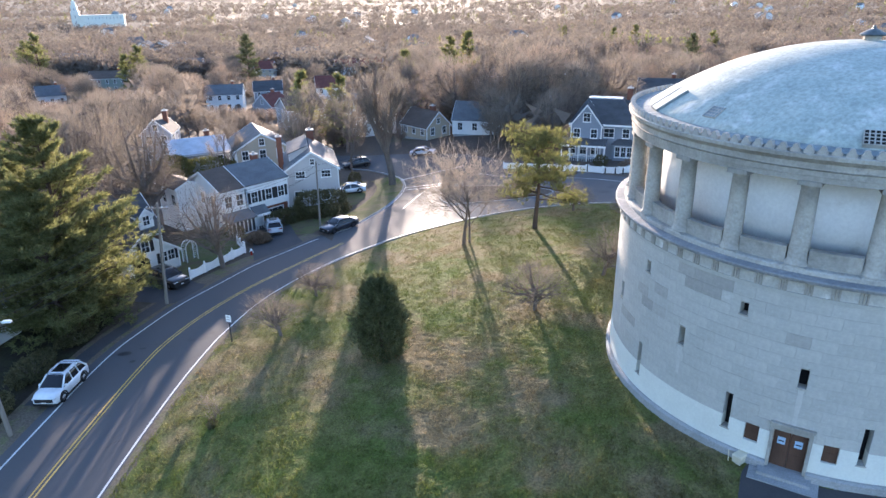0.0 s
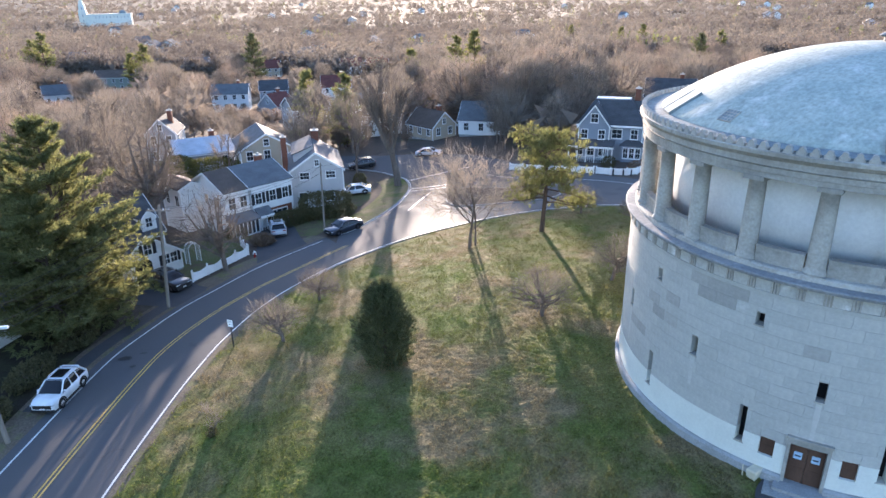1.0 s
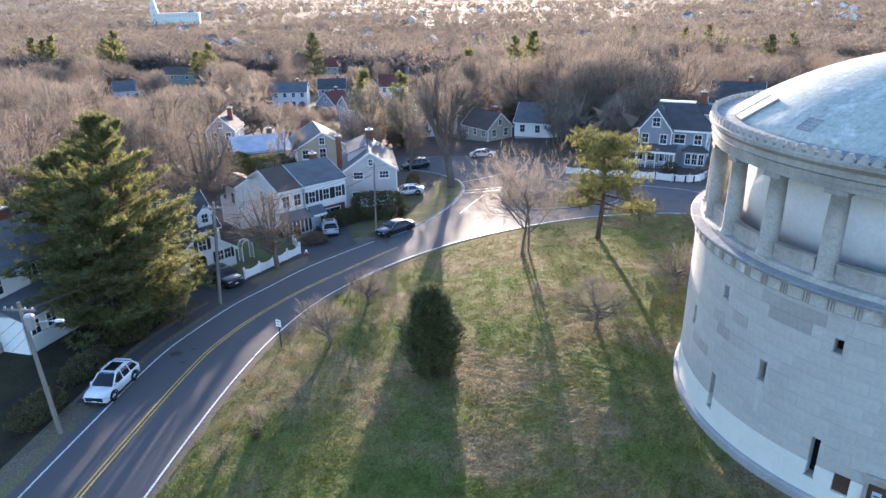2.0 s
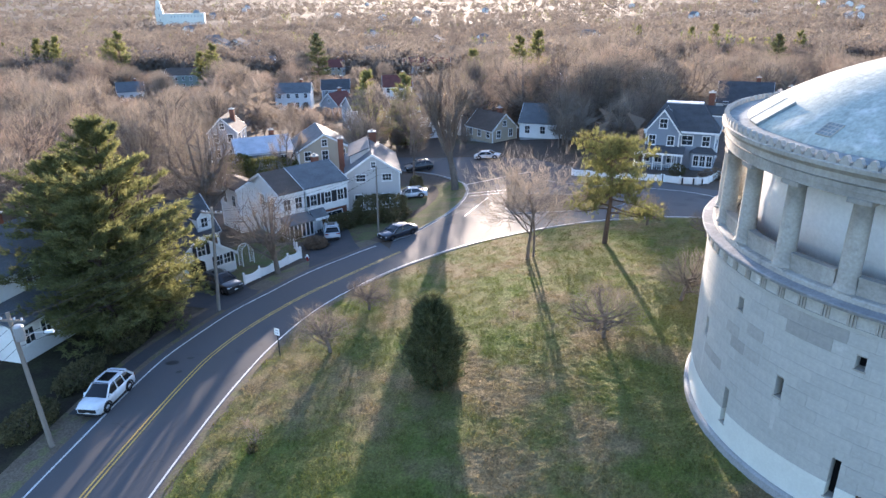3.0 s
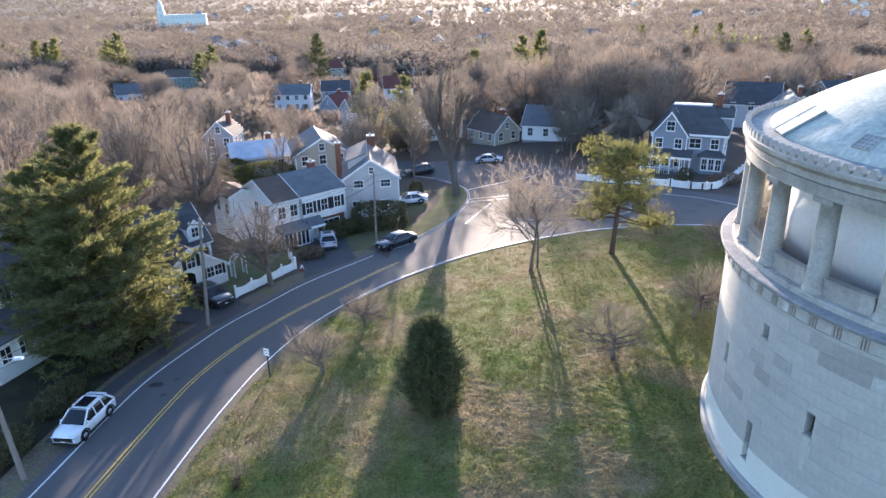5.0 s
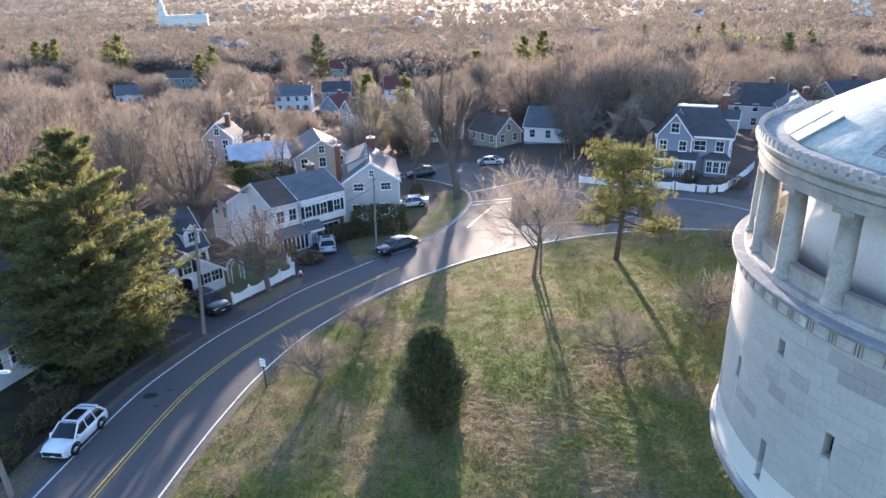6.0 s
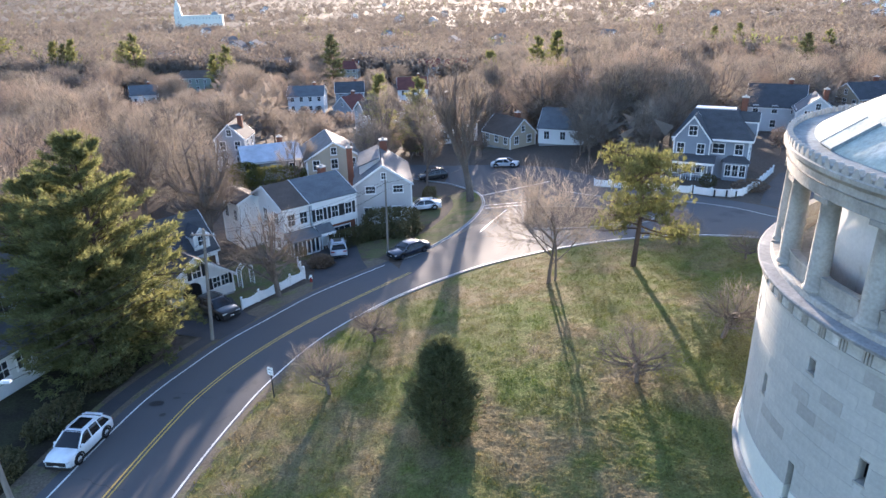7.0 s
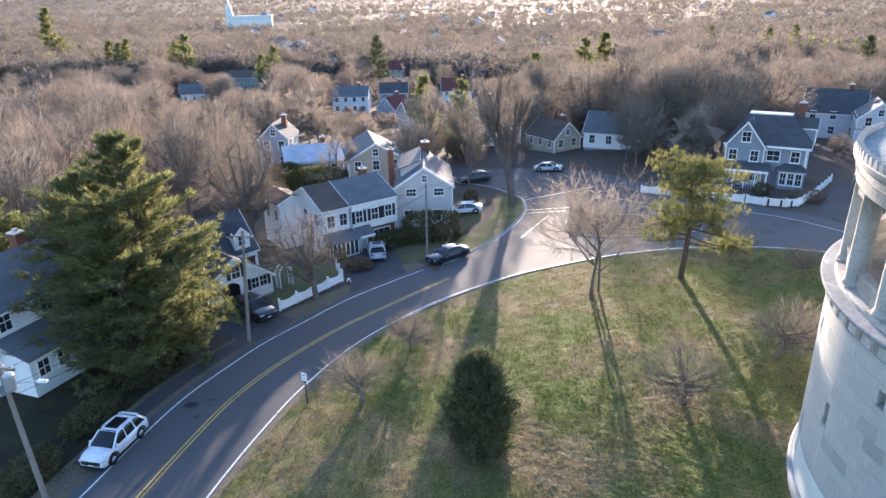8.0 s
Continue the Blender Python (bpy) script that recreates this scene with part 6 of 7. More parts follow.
def crown_sprays(s, r, x, y, z, h, w, n, thick, long=1.0):
    """A rough bare crown: boughs fanning out of the trunk, then fine sprays over a lumpy dome."""
    c = Vector((x, y, z + h * 0.42))
    sx, sy = r.uniform(0, 50), r.uniform(0, 50)
    for i in range(n):
        d = rand_dir(r, 0.55)
        if d.z < -0.25:
            d.z = -0.25
        lump = 0.80 + 0.32 * noise.noise((d.x * 1.7 + sx, d.y * 1.7 + sy, d.z * 1.7))
        e = c + Vector((d.x * w, d.y * w, d.z * h * 0.58)) * lump * (0.72 + 0.33 * r.random())
        if i % 9 == 0:
            p = c + Vector((0, 0, -h * 0.08 * r.random()))
            ln, th = (e - p).length * 0.8, thick * 1.3
        else:
            q = (d + rand_dir(r) * 0.8 + Vector((0, 0, 0.1))).normalized()
            ln, th = h * r.uniform(0.06, 0.12) * long, thick
            p = e - q * ln * 0.6
            e = p + q
        sliver(s, p, (e - p).normalized(), ln, th * r.uniform(0.6, 1.3), r, d)


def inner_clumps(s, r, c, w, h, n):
    """The crowded inner boughs of a crown, too dense to see through; their darker colour stands in for the shade
    inside.
    """
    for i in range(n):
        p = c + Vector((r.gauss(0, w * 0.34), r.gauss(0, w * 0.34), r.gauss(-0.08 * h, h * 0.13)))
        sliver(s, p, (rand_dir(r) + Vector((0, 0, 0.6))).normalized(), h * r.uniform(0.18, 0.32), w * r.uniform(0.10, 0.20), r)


def near_woods():
    """The denser growth between the trees of the slope, in three kinds."""
    r = random.Random(41)
    kinds = [Shape(), Shape(), Shape()]
    spots = []
    tries = 0
    while len(spots) < 1050 and tries < 40000:
        tries += 1
        y = 60 + 330 * r.random() ** 1.25
        x = r.uniform(-0.95, 0.75) * (y + 22)
        thicket = (9.5 < x < 19 and 108 < y < 126) or (36 < x < 60 and 114 < y < 126)
        if not thicket and (y < 126 and -47 < x < 60 or (y < 104 and x > -50) or not free(x, y, 5.0)):
            continue
        if any((x - a) ** 2 + (y - b) ** 2 < 34 for a, b in spots[-400:]):
            continue
        spots.append((x, y))
        h = min(r.uniform(8.5, 14.5), room(x, y))
        if h < 2.5:
            continue
        s = kinds[r.choice((0, 0, 1, 2))]
        crown_sprays(s, r, x, y, ground(x, y), h, h * r.uniform(0.40, 0.54), 640 if y < 200 else 400, 0.020 + 0.00018 * y)
        # dark twig colour put inside every crown as its inner shade
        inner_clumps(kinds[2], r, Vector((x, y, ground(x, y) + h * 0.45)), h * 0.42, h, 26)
        p = Vector((x, y, ground(x, y) - 0.3))
        for k in range(2):
            sliver(s, p, Vector((r.gauss(0, 0.05), r.gauss(0, 0.05), 1)).normalized(), h * 0.8, h * 0.014, r)
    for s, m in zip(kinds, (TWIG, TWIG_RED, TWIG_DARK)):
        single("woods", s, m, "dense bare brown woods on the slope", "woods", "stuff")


near_woods()


def far_woods():
    """Woods too far off to count: rounded bare crowns, with evergreens here and there."""
    r = random.Random(23)
    tw, td, gr = Shape(), Shape(), Shape()
    for k in range(17000):
        y = 290 + 3300 * r.random() ** 2.0
        x = r.uniform(-1.0, 0.8) * (y + 40)
        if any(abs(x - a) < 10 and -14 < y - b < 10 for a, b in HOUSES):
            continue
        if noise.noise((x / 130, y / 200, 3.3)) < -0.50 or (-625 < x < -470 and 1045 < y < 1150):
            continue
        z = ground(x, y)
        g = 1.0 + max(0.0, (y - 500) / 1100)
        h = r.uniform(9, 16)
        if noise.noise((x / 60, y / 60, 8.1)) > 0.34 and r.random() < 0.35:
            w = 2.4 * r.uniform(0.7, 1.2) * g
            for i in range(30):
                f, a = r.random() ** 1.3, r.uniform(0, 6.283)
                p = Vector((x + w * (1 - f) * math.cos(a), y + w * (1 - f) * math.sin(a), z + h * (0.1 + 0.85 * f)))
                sliver(gr, p, (rand_dir(r) + Vector((0, 0, 0.5))).normalized(), r.uniform(1.2, 2.2) * (0.6 + 0.4 * g), r.uniform(0.3, 0.55) * g, r)
        else:
            s = tw if noise.noise((x / 90, y / 90, 6.6)) > 0.12 else td
            w = h * r.uniform(0.38, 0.55) * (0.7 + 0.3 * g)
            sx = r.uniform(0, 90)
            # shade within the crown, given by darker pieces
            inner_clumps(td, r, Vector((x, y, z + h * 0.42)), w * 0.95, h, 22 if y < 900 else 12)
            n = 95 if y < 520 else 60 if y < 1000 else 34 if y < 1800 else 20
            for i in range(n):
                d = rand_dir(r, 0.5)
                lump = (0.85 + 0.3 * noise.noise((d.x * 1.7 + sx, d.y * 1.7, d.z * 1.7))) * (1 - 0.3 * r.random() ** 2)
                p = Vector((x + d.x * w * lump, y + d.y * w * lump, z + h * 0.45 + d.z * h * (0.55 if d.z > 0 else 0.4) * lump))
                q = (d * 0.3 + rand_dir(r) * 0.8 + Vector((0, 0, 0.25))).normalized()
                ln = r.uniform(0.9, 1.7) * (0.6 + 0.4 * g)
                sliver(s, p - q * ln * 0.5, q, ln, r.uniform(0.16, 0.30) * (1 + 0.9 * (g - 1)) * (1.0 if y < 520 else 1.4), r, d)
    single("far_woods", tw, TWIG, "endless bare brown woods on the far hills", "woods", "stuff")
    single("far_woods", td, TWIG_DARK, "endless bare dark brown woods on the far hills", "woods", "stuff")
    single("far_evergreens", gr, NEEDLE, "scattered evergreens in the far woods", "woods", "stuff")


far_woods()


def far_roofs():
    """Distant town: scattered small houses far off in the woods."""
    r = random.Random(29)
    wall = Shape().box(-6, 6, -4.5, 4.5, -1, 6).prism([(-6, 6), (0, 9.2), (6, 6)], -4.5, 4.5)
    roof = Shape().prism([(-6.6, 5.7), (0, 9.3), (6.6, 5.7), (6.6, 6.1), (0, 9.8), (-6.6, 6.1)], -5, 5)
    wm, rm, wm2 = wall.mesh("wall", WHITE), roof.mesh("roof", R_GREY), wall.mesh("wall", S_PALE)
    for k in range(34):
        y = 420 + 1700 * r.random() ** 1.4
        x = r.uniform(-0.7, 0.75) * y
        t = thing("distant_house", pose(x, y, ground(x, y) + 2.5, 0, 0, r.uniform(-40, 40)), "small pale house far off among the woods", "house", "distant houses")
        part("wall", wm if r.random() < 0.6 else wm2, None, t)
        part("roof", rm, None, t)


far_roofs()


def leaf_litter_grass():
    """Blades of grass on the lawn, thicker near the camera's side."""
    r = random.Random(31)
    s = Shape()
    edge = [tuple(p) for p in LAWN_EDGE]
    n = 0
    while n < 150000:
        y = 24 + 48 * r.random() ** 1.5
        x = r.uniform(-19, 20)
        if noise.noise((x * 0.9, y * 0.9, 2.0)) + 0.5 * noise.noise((x * 2.7, y * 2.7, 5.0)) < r.uniform(-0.5, 0.25):
            continue
        if math.hypot(x - TX, y - TY) < 12.6 or (y < 28 and inside(x, y, APRON)) or not inside(x, y, edge):
            continue
        n += 1
        p = Vector((x, y, ground(x, y) + 0.09))
        sliver(s, p, (rand_dir(r) * 0.55 + Vector((0, 0, 1))).normalized(), r.uniform(0.08, 0.21), r.uniform(0.011, 0.024), r)
    single("grass", s, BLADE, "short tufted spring grass on the lawn", "grass", "stuff")


leaf_litter_grass()


# ---------- fences, poles, signs ----------
def picket_panel(t, a, b, h0, h1, z):
    """One fence panel from a to b with a scooped top."""
    d = math.dist(a, b)
    m = Matrix.Translation((*a, 0)) @ Matrix.Rotation(math.atan2(b[1] - a[1], b[0] - a[0]), 4, "Z")
    za, zb = z(*a), z(*b)
    n = 12
    low = [(d * i / n, za + (zb - za) * i / n + 0.06) for i in range(n + 1)]
    top = [(d * i / n, za + (zb - za) * i / n + h1 - (h1 - h0) * math.sin(math.pi * i / n)) for i in range(n + 1)]
    s = Shape().prism(low + top[::-1], -0.02, 0.012)
    s.v = [tuple(m @ Vector(v)) for v in s.v]
    p = part("fence_panel", s, WHITE, t)
    for hh in (0.22, 0.62):
        q = Shape().add([m @ Vector(v) for v in ((0, 0.015, za + hh), (d, 0.015, zb + hh), (d, 0.06, zb + hh), (0, 0.06, za + hh), (0, 0.015, za + hh + 0.09), (d, 0.015, zb + hh + 0.09), (d, 0.06, zb + hh + 0.09), (0, 0.06, za + hh + 0.09))],
                        [(3, 2, 1, 0), (4, 5, 6, 7), (0, 1, 5, 4), (1, 2, 6, 5), (2, 3, 7, 6), (3, 0, 4, 7)])
        part("rail", q, WHITE, p)


def fence(line, step, h0, h1, label, post_h):
    t = thing("picket_fence", Matrix(), label, "fence")
    pts = resample(line, max(2, round(sum(math.dist(a, b) for a, b in zip(line, line[1:])) / step) + 1))
    for x, y in pts:
        z = ground(x, y)
        po = part("post", Shape().box(x - 0.07, x + 0.07, y - 0.07, y + 0.07, z - 0.1, z + post_h), WHITE, t)
        part("post_cap", Shape().box(x - 0.10, x + 0.10, y - 0.10, y + 0.10, z + post_h, z + post_h + 0.08, inset=0.06), WHITE, po)
    for a, b in zip(pts, pts[1:]):
        picket_panel(t, a, b, h0, h1, ground)
    return t


fence([(-25.7, 58.7), (-24.1, 62.3), (-22.5, 66.2)], 2.0, 0.84, 1.06, "white picket fence with scooped panels", 1.2)
fence([(-22.7, 66.5), (-24.4, 69.6)], 1.9, 0.84, 1.06, "white picket fence with scooped panels", 1.2)
fence([(8.0, 98.0), (12.5, 95.2), (19.3, 91.6)], 2.2, 0.95, 1.0, "white board fence along the street", 1.05)
fence([(19.6, 91.4), (21.2, 90.0), (24.4, 89.0), (29.0, 97.2), (33.4, 105.6)], 2.2, 0.95, 1.0, "white board fence along the street", 1.05)
for x, y in ((21.6, 89.7), (22.9, 89.3), (23.9, 88.95)):
    b = thing("bollard", pose(x, y, ground(x, y)), "short dark bollard before the white fence", "bollard", "bollards by the fence")
    part("shaft", Shape().lathe([(0, -0.1), (0.11, -0.1), (0.10, 0.82), (0.05, 0.9), (0, 0.92)], 10, closed=False), BLACKMETAL, b)


def make_arbor(x, y, turn):
    t = thing("garden_arbor", pose(x, y, ground(x, y), 0, 0, turn), "white arched lattice garden arbor", "arbor")
    for sy in (-0.35, 0.35):
        pts = [(-0.7, sy, 0), (-0.7, sy, 1.6)] + [(0.7 * math.cos(a), sy, 1.6 + 0.7 * math.sin(a)) for a in [math.pi * (1 - k / 10) for k in range(11)]] + [(0.7, sy, 1.6), (0.7, sy, 0)]
        part("arch", Shape().tube(pts, [0.04] * len(pts), 5), WHITE, t)
    for k in range(11):
        a = math.pi * k / 10
        part("slat", Shape().tube([(0.7 * math.cos(a), -0.35, 1.6 + 0.7 * math.sin(a)), (0.7 * math.cos(a), 0.35, 1.6 + 0.7 * math.sin(a))], [0.025, 0.025], 4), WHITE, t)
    for sx in (-0.7, 0.7):
        for k in range(6):
            part("slat", Shape().tube([(sx, -0.35, 0.2 + 0.24 * k), (sx, 0.35, 0.2 + 0.24 * k)], [0.022, 0.022], 4), WHITE, t)


make_arbor(-27.9, 64.6, 60)


def utility_pole(x, y, h, lean=(0, 0), label="", transformer=False, lamp=None, turn=0.0, arms=1, r0=0.16):
    t = thing("utility_pole", pose(x, y, ground(x, y), 0, 0, turn), label or "weathered wooden utility pole carrying cables", "utility pole")
    top = Vector((lean[0], lean[1], h))
    part("pole", Shape().tube([(0, 0, -0.3), tuple(top)], [r0, r0 * 0.68], 10), POLEWOOD, t)
    for k in range(arms):
        z = h - 0.45 - 0.8 * k
        c = Vector((lean[0] * z / h, lean[1] * z / h, z))
        a = part("crossarm", Shape().box(c.x - 1.0, c.x + 1.0, c.y - 0.16, c.y - 0.04, z - 0.06, z + 0.06), POLEWOOD, t)
        for u in (-0.85, -0.4, 0.4, 0.85):
            part("insulator", Shape().lathe([(0, 0), (0.05, 0), (0.06, 0.08), (0.03, 0.14), (0, 0.15)], 8, closed=False), LAMPGLASS, a, at=pose(c.x + u, c.y - 0.1, z + 0.06))
    if transformer:
        z = h - 1.7
        b = part("transformer", Shape().lathe([(0, 0), (0.26, 0.02), (0.28, 0.1), (0.28, 0.85), (0.22, 0.95), (0, 0.97)], 14, closed=False), STEEL, t, "grey pole-mounted transformer can", at=pose(lean[0] * z / h + 0.42, lean[1] * z / h - 0.1, z))
        part("bracket", Shape().box(-0.42, -0.05, -0.04, 0.04, 0.3, 0.38), STEEL, b)
    if lamp:
        z, reach, a = lamp
        c = Vector((lean[0] * z / h, lean[1] * z / h, z))
        d = Vector((math.cos(radians(a)), math.sin(radians(a)), 0))
        arm = part("lamp_arm", Shape().tube([tuple(c), tuple(c + d * reach * 0.5 + Vector((0, 0, 0.22))), tuple(c + d * reach + Vector((0, 0, 0.3)))], [0.03, 0.03, 0.03], 6), STEEL, t)
        head = Shape().box(-0.05, 0.46, -0.12, 0.12, -0.05, 0.07, inset=0.04)
        hd = part("lamp_head", head, LAMPGLASS, arm, "pale street lamp head", at=Matrix.Translation(c + d * reach + Vector((0, 0, 0.28))) @ Matrix.Rotation(radians(a), 4, "Z"))
        part("lens", Shape().box(0.05, 0.38, -0.09, 0.09, -0.075, -0.05), LAMPGLASS, hd)
    return top + Vector((x, y, ground(x, y)))


P1 = utility_pole(-25.6, 52.6, 9.4, (0.55, 0.5), turn=0)
P2 = utility_pole(-15.4, 72.5, 8.3, (0.1, 0.2), label="slim weathered wooden pole by the driveway", arms=0, r0=0.12)
P3 = utility_pole(-27.6, 33.4, 9.2, (-0.35, -0.1), label="leaning weathered pole with transformer and street lamp", transformer=True, lamp=(7.6, 1.7, 12))
P4 = utility_pole(33.8, 99.5, 8.6, (0, 0.1), label="wooden utility pole beside the drive")


def cable(a, b, sag, r=0.014, label="sagging black overhead cable"):
    a, b = Vector(a), Vector(b)
    pts = [a.lerp(b, k / 16) - Vector((0, 0, sag * 4 * (k / 16) * (1 - k / 16))) for k in range(17)]
    single("cable", Shape().tube([tuple(p) for p in pts], [r] * 17, 4), WIRE, label, "cable")


for dz, dx in ((-0.3, -0.8), (-0.3, 0.8), (-1.6, 0.1), (-2.2, 0.1)):
    o = Vector((dx, -0.1, dz))
    cable(P3 + o, P1 + o, 0.7)
    cable(P1 + o, (P2.x + dx * 0.3, P2.y, P2.z + max(dz, -1.4) * 0.8), 0.9)
    cable(P3 + o, P3 + o + Vector((2.0, -30, 0)), 0.7)
cable(P1 + Vector((0, 0, -1.8)), (-28.4, 61.0, 2.2), 0.3)
cable(P1 + Vector((0, 0, -1.6)), (-28.0, 60.4, 2.6), 0.4)
cable(P2 + Vector((0, 0, -0.3)), (-20.9, 80.2, 3.6), 0.6)
cable(P2 + Vector((0, 0, -0.4)), (-4.0, 100, 4.6), 0.5)
cable(P2 + Vector((0, 0, -1.1)), (-4.2, 100, 4.0), 0.5)


def road_sign(x, y, turn):
    t = thing("road_sign", pose(x, y, ground(x, y), 0, 0, turn), "small white road sign on a dark steel post", "road sign")
    part("post", Shape().box(-0.035, 0.035, -0.025, 0.025, -0.2, 2.35), BLACKMETAL, t)
    pl = part("plate", Shape().box(-0.23, 0.23, -0.045, -0.026, 1.86, 2.42), WHITE, t, "white sign plate with dark bars")
    part("marking", Shape().box(-0.14, 0.14, -0.049, -0.0455, 2.24, 2.29).box(-0.14, 0.14, -0.049, -0.0455, 2.02, 2.06), SHUTTER, pl)


road_sign(-16.85, 43.9, -20)


def hydrant(x, y):
    t = thing("fire_hydrant", pose(x, y, ground(x, y)), "small pale fire hydrant on the roadside soil", "fire hydrant")
    part("body", Shape().lathe([(0, -0.1), (0.16, -0.1), (0.16, 0.05), (0.11, 0.07), (0.11, 0.5), (0.14, 0.52), (0.13, 0.62), (0.06, 0.72), (0, 0.75)], 12, closed=False), TAIL, t, smooth=True)
    part("bonnet", Shape().lathe([(0, 0.54), (0.145, 0.54), (0.13, 0.66), (0.05, 0.76), (0, 0.78)], 12, closed=False), WHITE, t)
    part("outlet", Shape().tube([(-0.2, 0, 0.4), (0.2, 0, 0.4)], [0.055, 0.055], 8), WHITE, t)


hydrant(-21.5, 65.2)


# ---------- cars ----------
def make_car(x, y, turn, paint, label, length=4.45, width=1.84, height=1.62, suv=True, lift=0.075):
    """A car whose nose points along local -y."""
    zc = ground(x, y) + lift
    dx, dy = -math.sin(radians(turn)), math.cos(radians(turn))
    pitch = math.degrees(math.atan2(ground(x + dx * 1.3, y + dy * 1.3) - ground(x - dx * 1.3, y - dy * 1.3), 2.6))
    t = thing("car", pose(x, y, zc, pitch, 0, turn), label, "car")
    L, W, H = length, width / 2, height
    wheel_y = (-L / 2 + 0.86, L / 2 - 0.88)
    wr = 0.36
    belt = H * 0.60

    def section(yy):
        """Half width, underside, hood or belt height along the body."""
        f = (yy + L / 2) / L
        nose = min(1.0, f / 0.10)
        tail = min(1.0, (1 - f) / 0.07)
        w = W * (0.80 + 0.20 * min(1, nose ** 0.6)) * (0.88 + 0.12 * min(1, tail ** 0.6))
        if f < 0.27:
            top = H * 0.53 + (belt - H * 0.53) * (f / 0.27) ** 0.75
            top *= 0.86 + 0.14 * nose ** 0.5
        else:
            top = belt + 0.02 * (f - 0.27)
            top *= 0.93 + 0.07 * tail
        return w, 0.24, top
    ys = [-L / 2, -L / 2 + 0.06, -L / 2 + 0.22, -L / 2 + 0.48, -L / 2 + 0.86, -L / 2 + 1.15, -0.6, 0.1, 0.8, L / 2 - 1.2, L / 2 - 0.88, L / 2 - 0.5, L / 2 - 0.15, L / 2 - 0.03, L / 2]
    b = Shape()
    rows = []
    for yy in ys:
        w, lo, hi = section(yy)
        ring = [(-w * 0.93, lo), (-w, lo + 0.12), (-w, lo + (hi - lo) * 0.62), (-w * 0.965, hi - 0.06), (-w * 0.86, hi), (0, hi + 0.02), (w * 0.86, hi), (w * 0.965, hi - 0.06), (w, lo + (hi - lo) * 0.62), (w, lo + 0.12), (w * 0.93, lo)]
        rows.append([(px, yy, pz) for px, pz in ring])
    k = 11
    b.add([p for r in rows for p in r], [(i * k + j, i * k + (j + 1) % k, (i + 1) * k + (j + 1) % k, (i + 1) * k + j) for i in range(len(rows) - 1) for j in range(k)] + [tuple(range(k - 1, -1, -1)), tuple((len(rows) - 1) * k + j for j in range(k))])
    body = part("body", b, paint, t, smooth=True)
    # cabin: rounded glass band with a painted roof and pillars
    y0, y1, y2, y3 = -L * 0.265, -L * 0.075, L * (0.34 if suv else 0.22), L * (0.46 if suv else 0.40)
    cw, tw = W * 0.93, W * 0.70

    def roof_z(yy):
        if yy < y1:
            return belt + (H - 0.05 - belt) * max(0.0, (yy - y0) / (y1 - y0)) ** 0.85
        if yy > y2:
            return belt + (H - 0.10 - belt) * max(0.0, (y3 - yy) / (y3 - y2)) ** 0.8
        f = (yy - y1) / (y2 - y1)
        return H - 0.05 * (1 - f) ** 2 - 0.10 * f ** 2.2

    def cabin_loft(stations, lift, low):
        q, n = Shape(), 9
        for yy in stations:
            z = roof_z(yy) + lift
            f = (z - lift - belt) / (H - belt)
            e = cw + (tw - cw) * f + lift
            m = low if low is not None else belt - 0.03
            half = [(cw + lift if low is None else e + 0.01, m if low is None else z - 0.075), ((cw * 0.45 + e * 0.55) if low is None else e, (m * 0.45 + z * 0.55) if low is None else z - 0.05), (e * 0.97, z - 0.045 * f - 0.005), (e * 0.70, z - 0.012 * f)]
            q.v += [(-a, yy, b) for a, b in half] + [(0, yy, z)] + [(a, yy, b) for a, b in half[::-1]]
        q.f = [(i * n + k, (i + 1) * n + k, (i + 1) * n + k + 1, i * n + k + 1) for i in range(len(stations) - 1) for k in range(n - 1)]
        return q
    cabin = part("cabin_glass", cabin_loft([y0 + (y1 - y0) * k / 5 for k in range(5)] + [y1 + (y2 - y1) * k / 7 for k in range(8)] + [y2 + (y3 - y2) * k / 4 for k in range(1, 5)], 0.0, None), CARGLASS, t, "dark car glazing", smooth=True)
    ro = part("roof", cabin_loft([y1 - 0.04 + (y2 - y1 + 0.14) * k / 8 for k in range(9)], 0.012, 1), paint, t, smooth=True)
    if suv:
        part("sunroof", Shape().box(-tw * 0.68, tw * 0.68, y1 + 0.22, y2 - 0.50, H - 0.02, H + 0.022), CARGLASS, ro, "dark glass sunroof")
        for sx in (-1, 1):
            part("roof_rail", Shape().tube([(sx * tw * 0.93, y1 + 0.2, H + 0.0), (sx * tw * 0.93, y1 + 0.35, H + 0.05), (sx * tw * 0.93, y2 - 0.45, H + 0.005), (sx * tw * 0.93, y2 - 0.25, H - 0.06)], [0.022] * 4, 5), paint, ro)
        part("spoiler", Shape().box(-tw * 0.95, tw * 0.95, y2 + 0.0, y2 + 0.24, H - 0.155, H - 0.115), paint, ro)
    for sx in (-1, 1):
        for (ya, za, yb, zb, th) in ((y0, belt, y1, H - 0.05, 0.055), (y3 - 0.03, belt, y2 + 0.02, H - 0.13, 0.09), (0.02 * L, belt, 0.03 * L, H - 0.06, 0.045), (0.22 * L, belt, 0.21 * L, H - 0.06, 0.05)):
            if not suv and abs(ya - 0.22 * L) < 1e-6:
                continue
            part("pillar", Shape().tube([(sx * (cw + 0.004), ya, za - 0.02), (sx * (tw + 0.006), yb, zb)], [th, th * 0.8], 5), paint, cabin)
        part("mirror", Shape().box(sx * (W + 0.02) - 0.09, sx * (W + 0.02) + 0.09, y0 + 0.22, y0 + 0.34, belt, belt + 0.15, inset=0.02), paint, t)
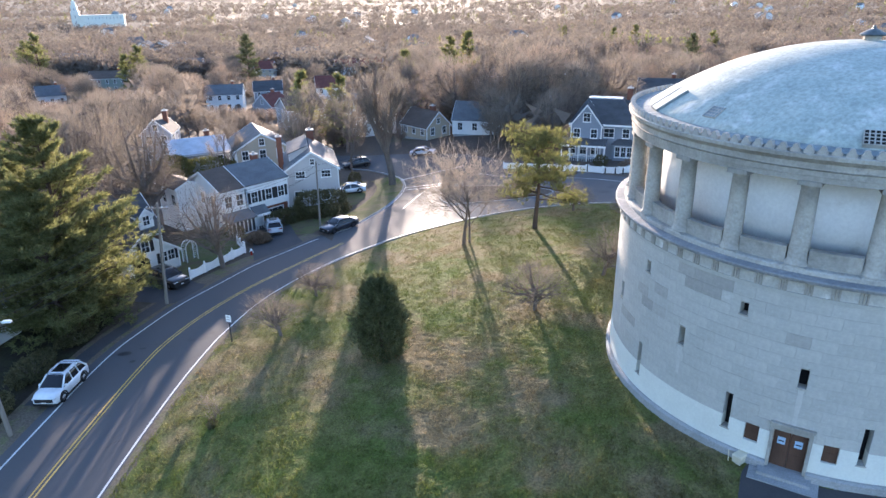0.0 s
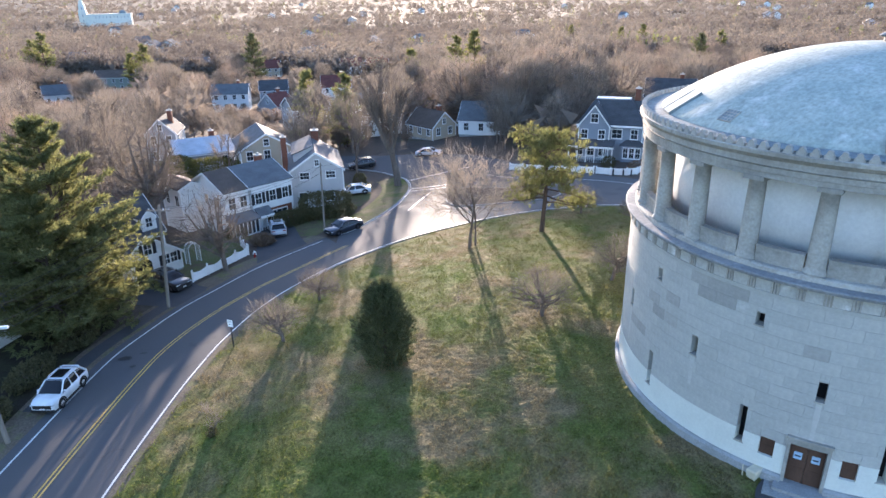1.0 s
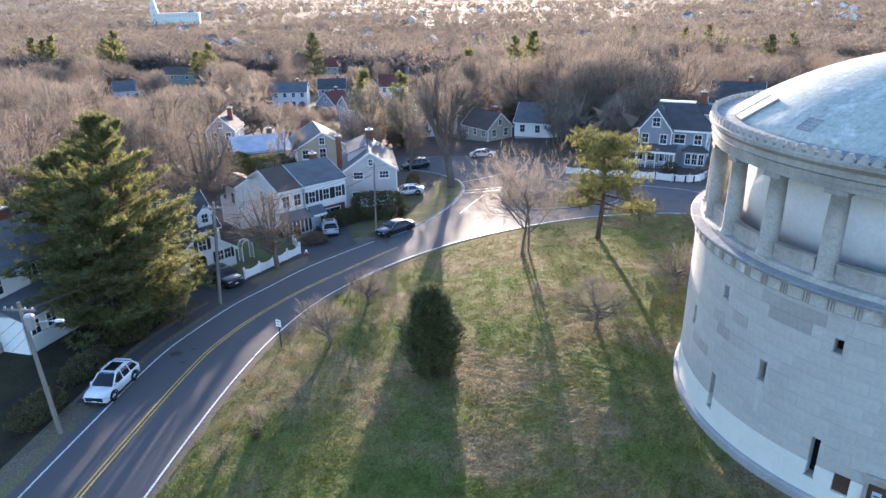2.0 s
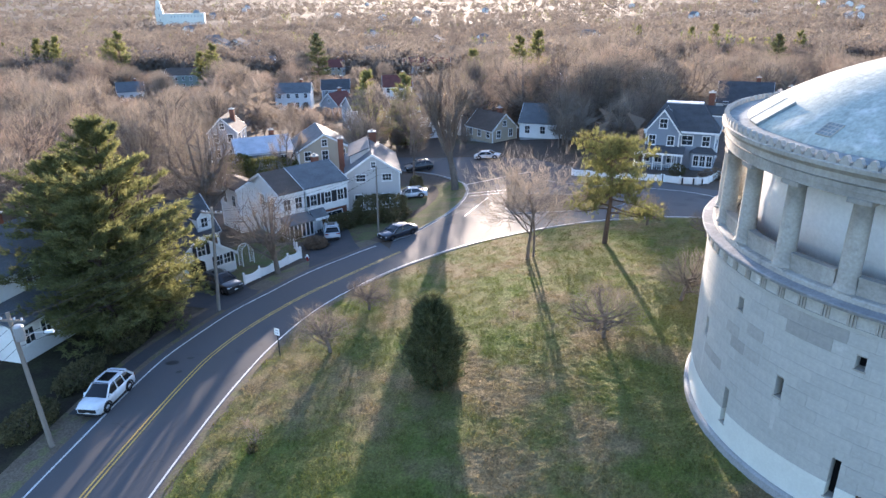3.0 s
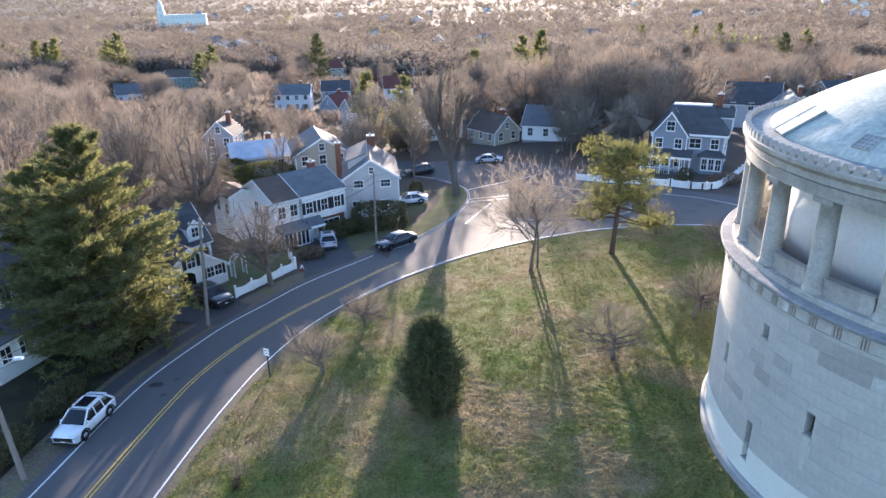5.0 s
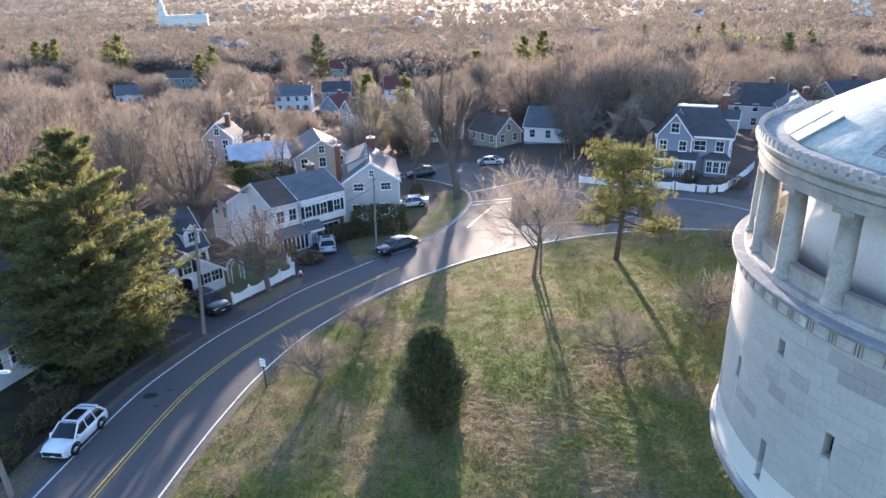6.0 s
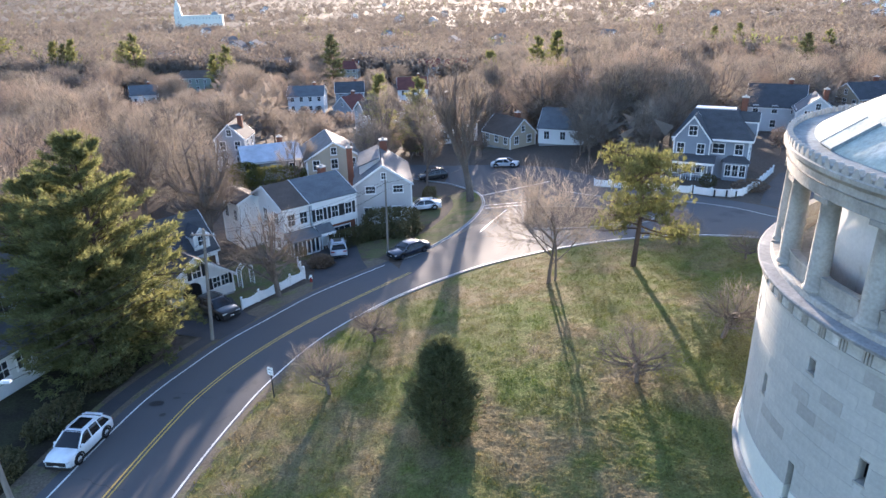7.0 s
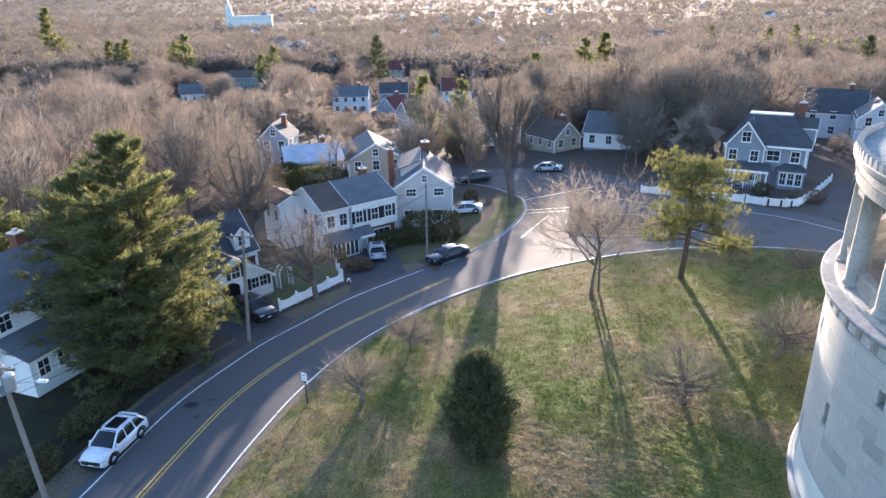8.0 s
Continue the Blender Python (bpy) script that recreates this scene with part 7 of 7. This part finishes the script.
        part("sill", Shape().box(sx * W - 0.03, sx * W + 0.03, wheel_y[0] + 0.4, wheel_y[1] - 0.4, 0.2, 0.34), PLASTIC, t)
        part("headlight", Shape().box(sx * W * 0.66 - 0.2, sx * W * 0.66 + 0.2, -L / 2 - 0.005, -L / 2 + 0.16, H * 0.405, H * 0.455), LAMPGLASS, t, "pale headlight")
        part("tail_light", Shape().box(sx * W * 0.68 - 0.19, sx * W * 0.68 + 0.19, L / 2 - 0.12, L / 2 + 0.012, H * 0.47, H * 0.55), TAIL, t, "red tail light")
    part("grille", Shape().box(-W * 0.70, W * 0.70, -L / 2 - 0.03, -L / 2 + 0.05, 0.44, 0.70).box(-W * 0.86, W * 0.86, -L / 2 - 0.025, -L / 2 + 0.14, 0.20, 0.37), PLASTIC, t, "black grille and lower bumper")
    part("number_plate", Shape().box(-0.16, 0.16, -L / 2 - 0.034, -L / 2 - 0.026, 0.40, 0.49), WHITE, t)
    part("rear_bumper", Shape().box(-W * 0.82, W * 0.82, L / 2 - 0.06, L / 2 + 0.02, 0.26, 0.42), PLASTIC, t)
    tyre = Shape().lathe([(0.20, -0.11), (wr - 0.03, -0.11), (wr, -0.08), (wr, 0.08), (wr - 0.03, 0.11), (0.20, 0.11)], 20).mesh("wheel", TYRE)
    rim = Shape().lathe([(0, 0.07), (0.06, 0.09), (0.20, 0.09), (0.21, 0.10), (0.21, -0.05), (0, -0.05)], 14, closed=False).mesh("rim", RIM)
    arch = Shape().lathe([(wr + 0.0, -0.02), (wr + 0.11, -0.02), (wr + 0.11, 0.03), (wr + 0.0, 0.03)], 12, 0, 180).mesh("wheel_arch", PLASTIC)
    for wy in wheel_y:
        for sx in (-1, 1):
            m = pose(sx * (W - 0.10), wy, wr - 0.01, 0, 90 * sx, 0)
            wh = part("wheel", tyre, None, t, at=m)
            part("rim", rim, None, wh)
            part("wheel_arch", arch, None, t, at=pose(sx * (W + 0.005), wy, wr - 0.01, 90, 0, 90))
    return t


make_car(-27.0, 38.3, 0, CAR_WHITE, "white crossover car with a black sunroof parked by the road", 4.3, 1.74, 1.60)
make_car(-13.1, 72.3, -42, CAR_NAVY, "dark sedan parked on the roadside", 4.6, 1.82, 1.45, False)
make_car(-21.3, 73.8, 200, CAR_SILVER, "silver crossover parked in the driveway", 4.5, 1.84, 1.65)
make_car(-27.5, 57.7, 57, CAR_BLACK, "black crossover parked before the garage", 4.6, 1.86, 1.66)
make_car(-14.6, 91.2, -80, CAR_WHITE, "white car parked on the grass by the corner", 4.6, 1.84, 1.5, False)
make_car(-16.0, 108.4, -65, CAR_BLACK, "dark crossover parked along the side street", 4.5, 1.84, 1.62)
make_car(36.6, 102.6, 160, CAR_SILVER, "pale blue-grey car parked in the side drive", 4.6, 1.84, 1.6)
make_car(-4.9, 113.4, 80, CAR_SILVER, "pale sedan parked across the street", 4.5, 1.82, 1.45, False)
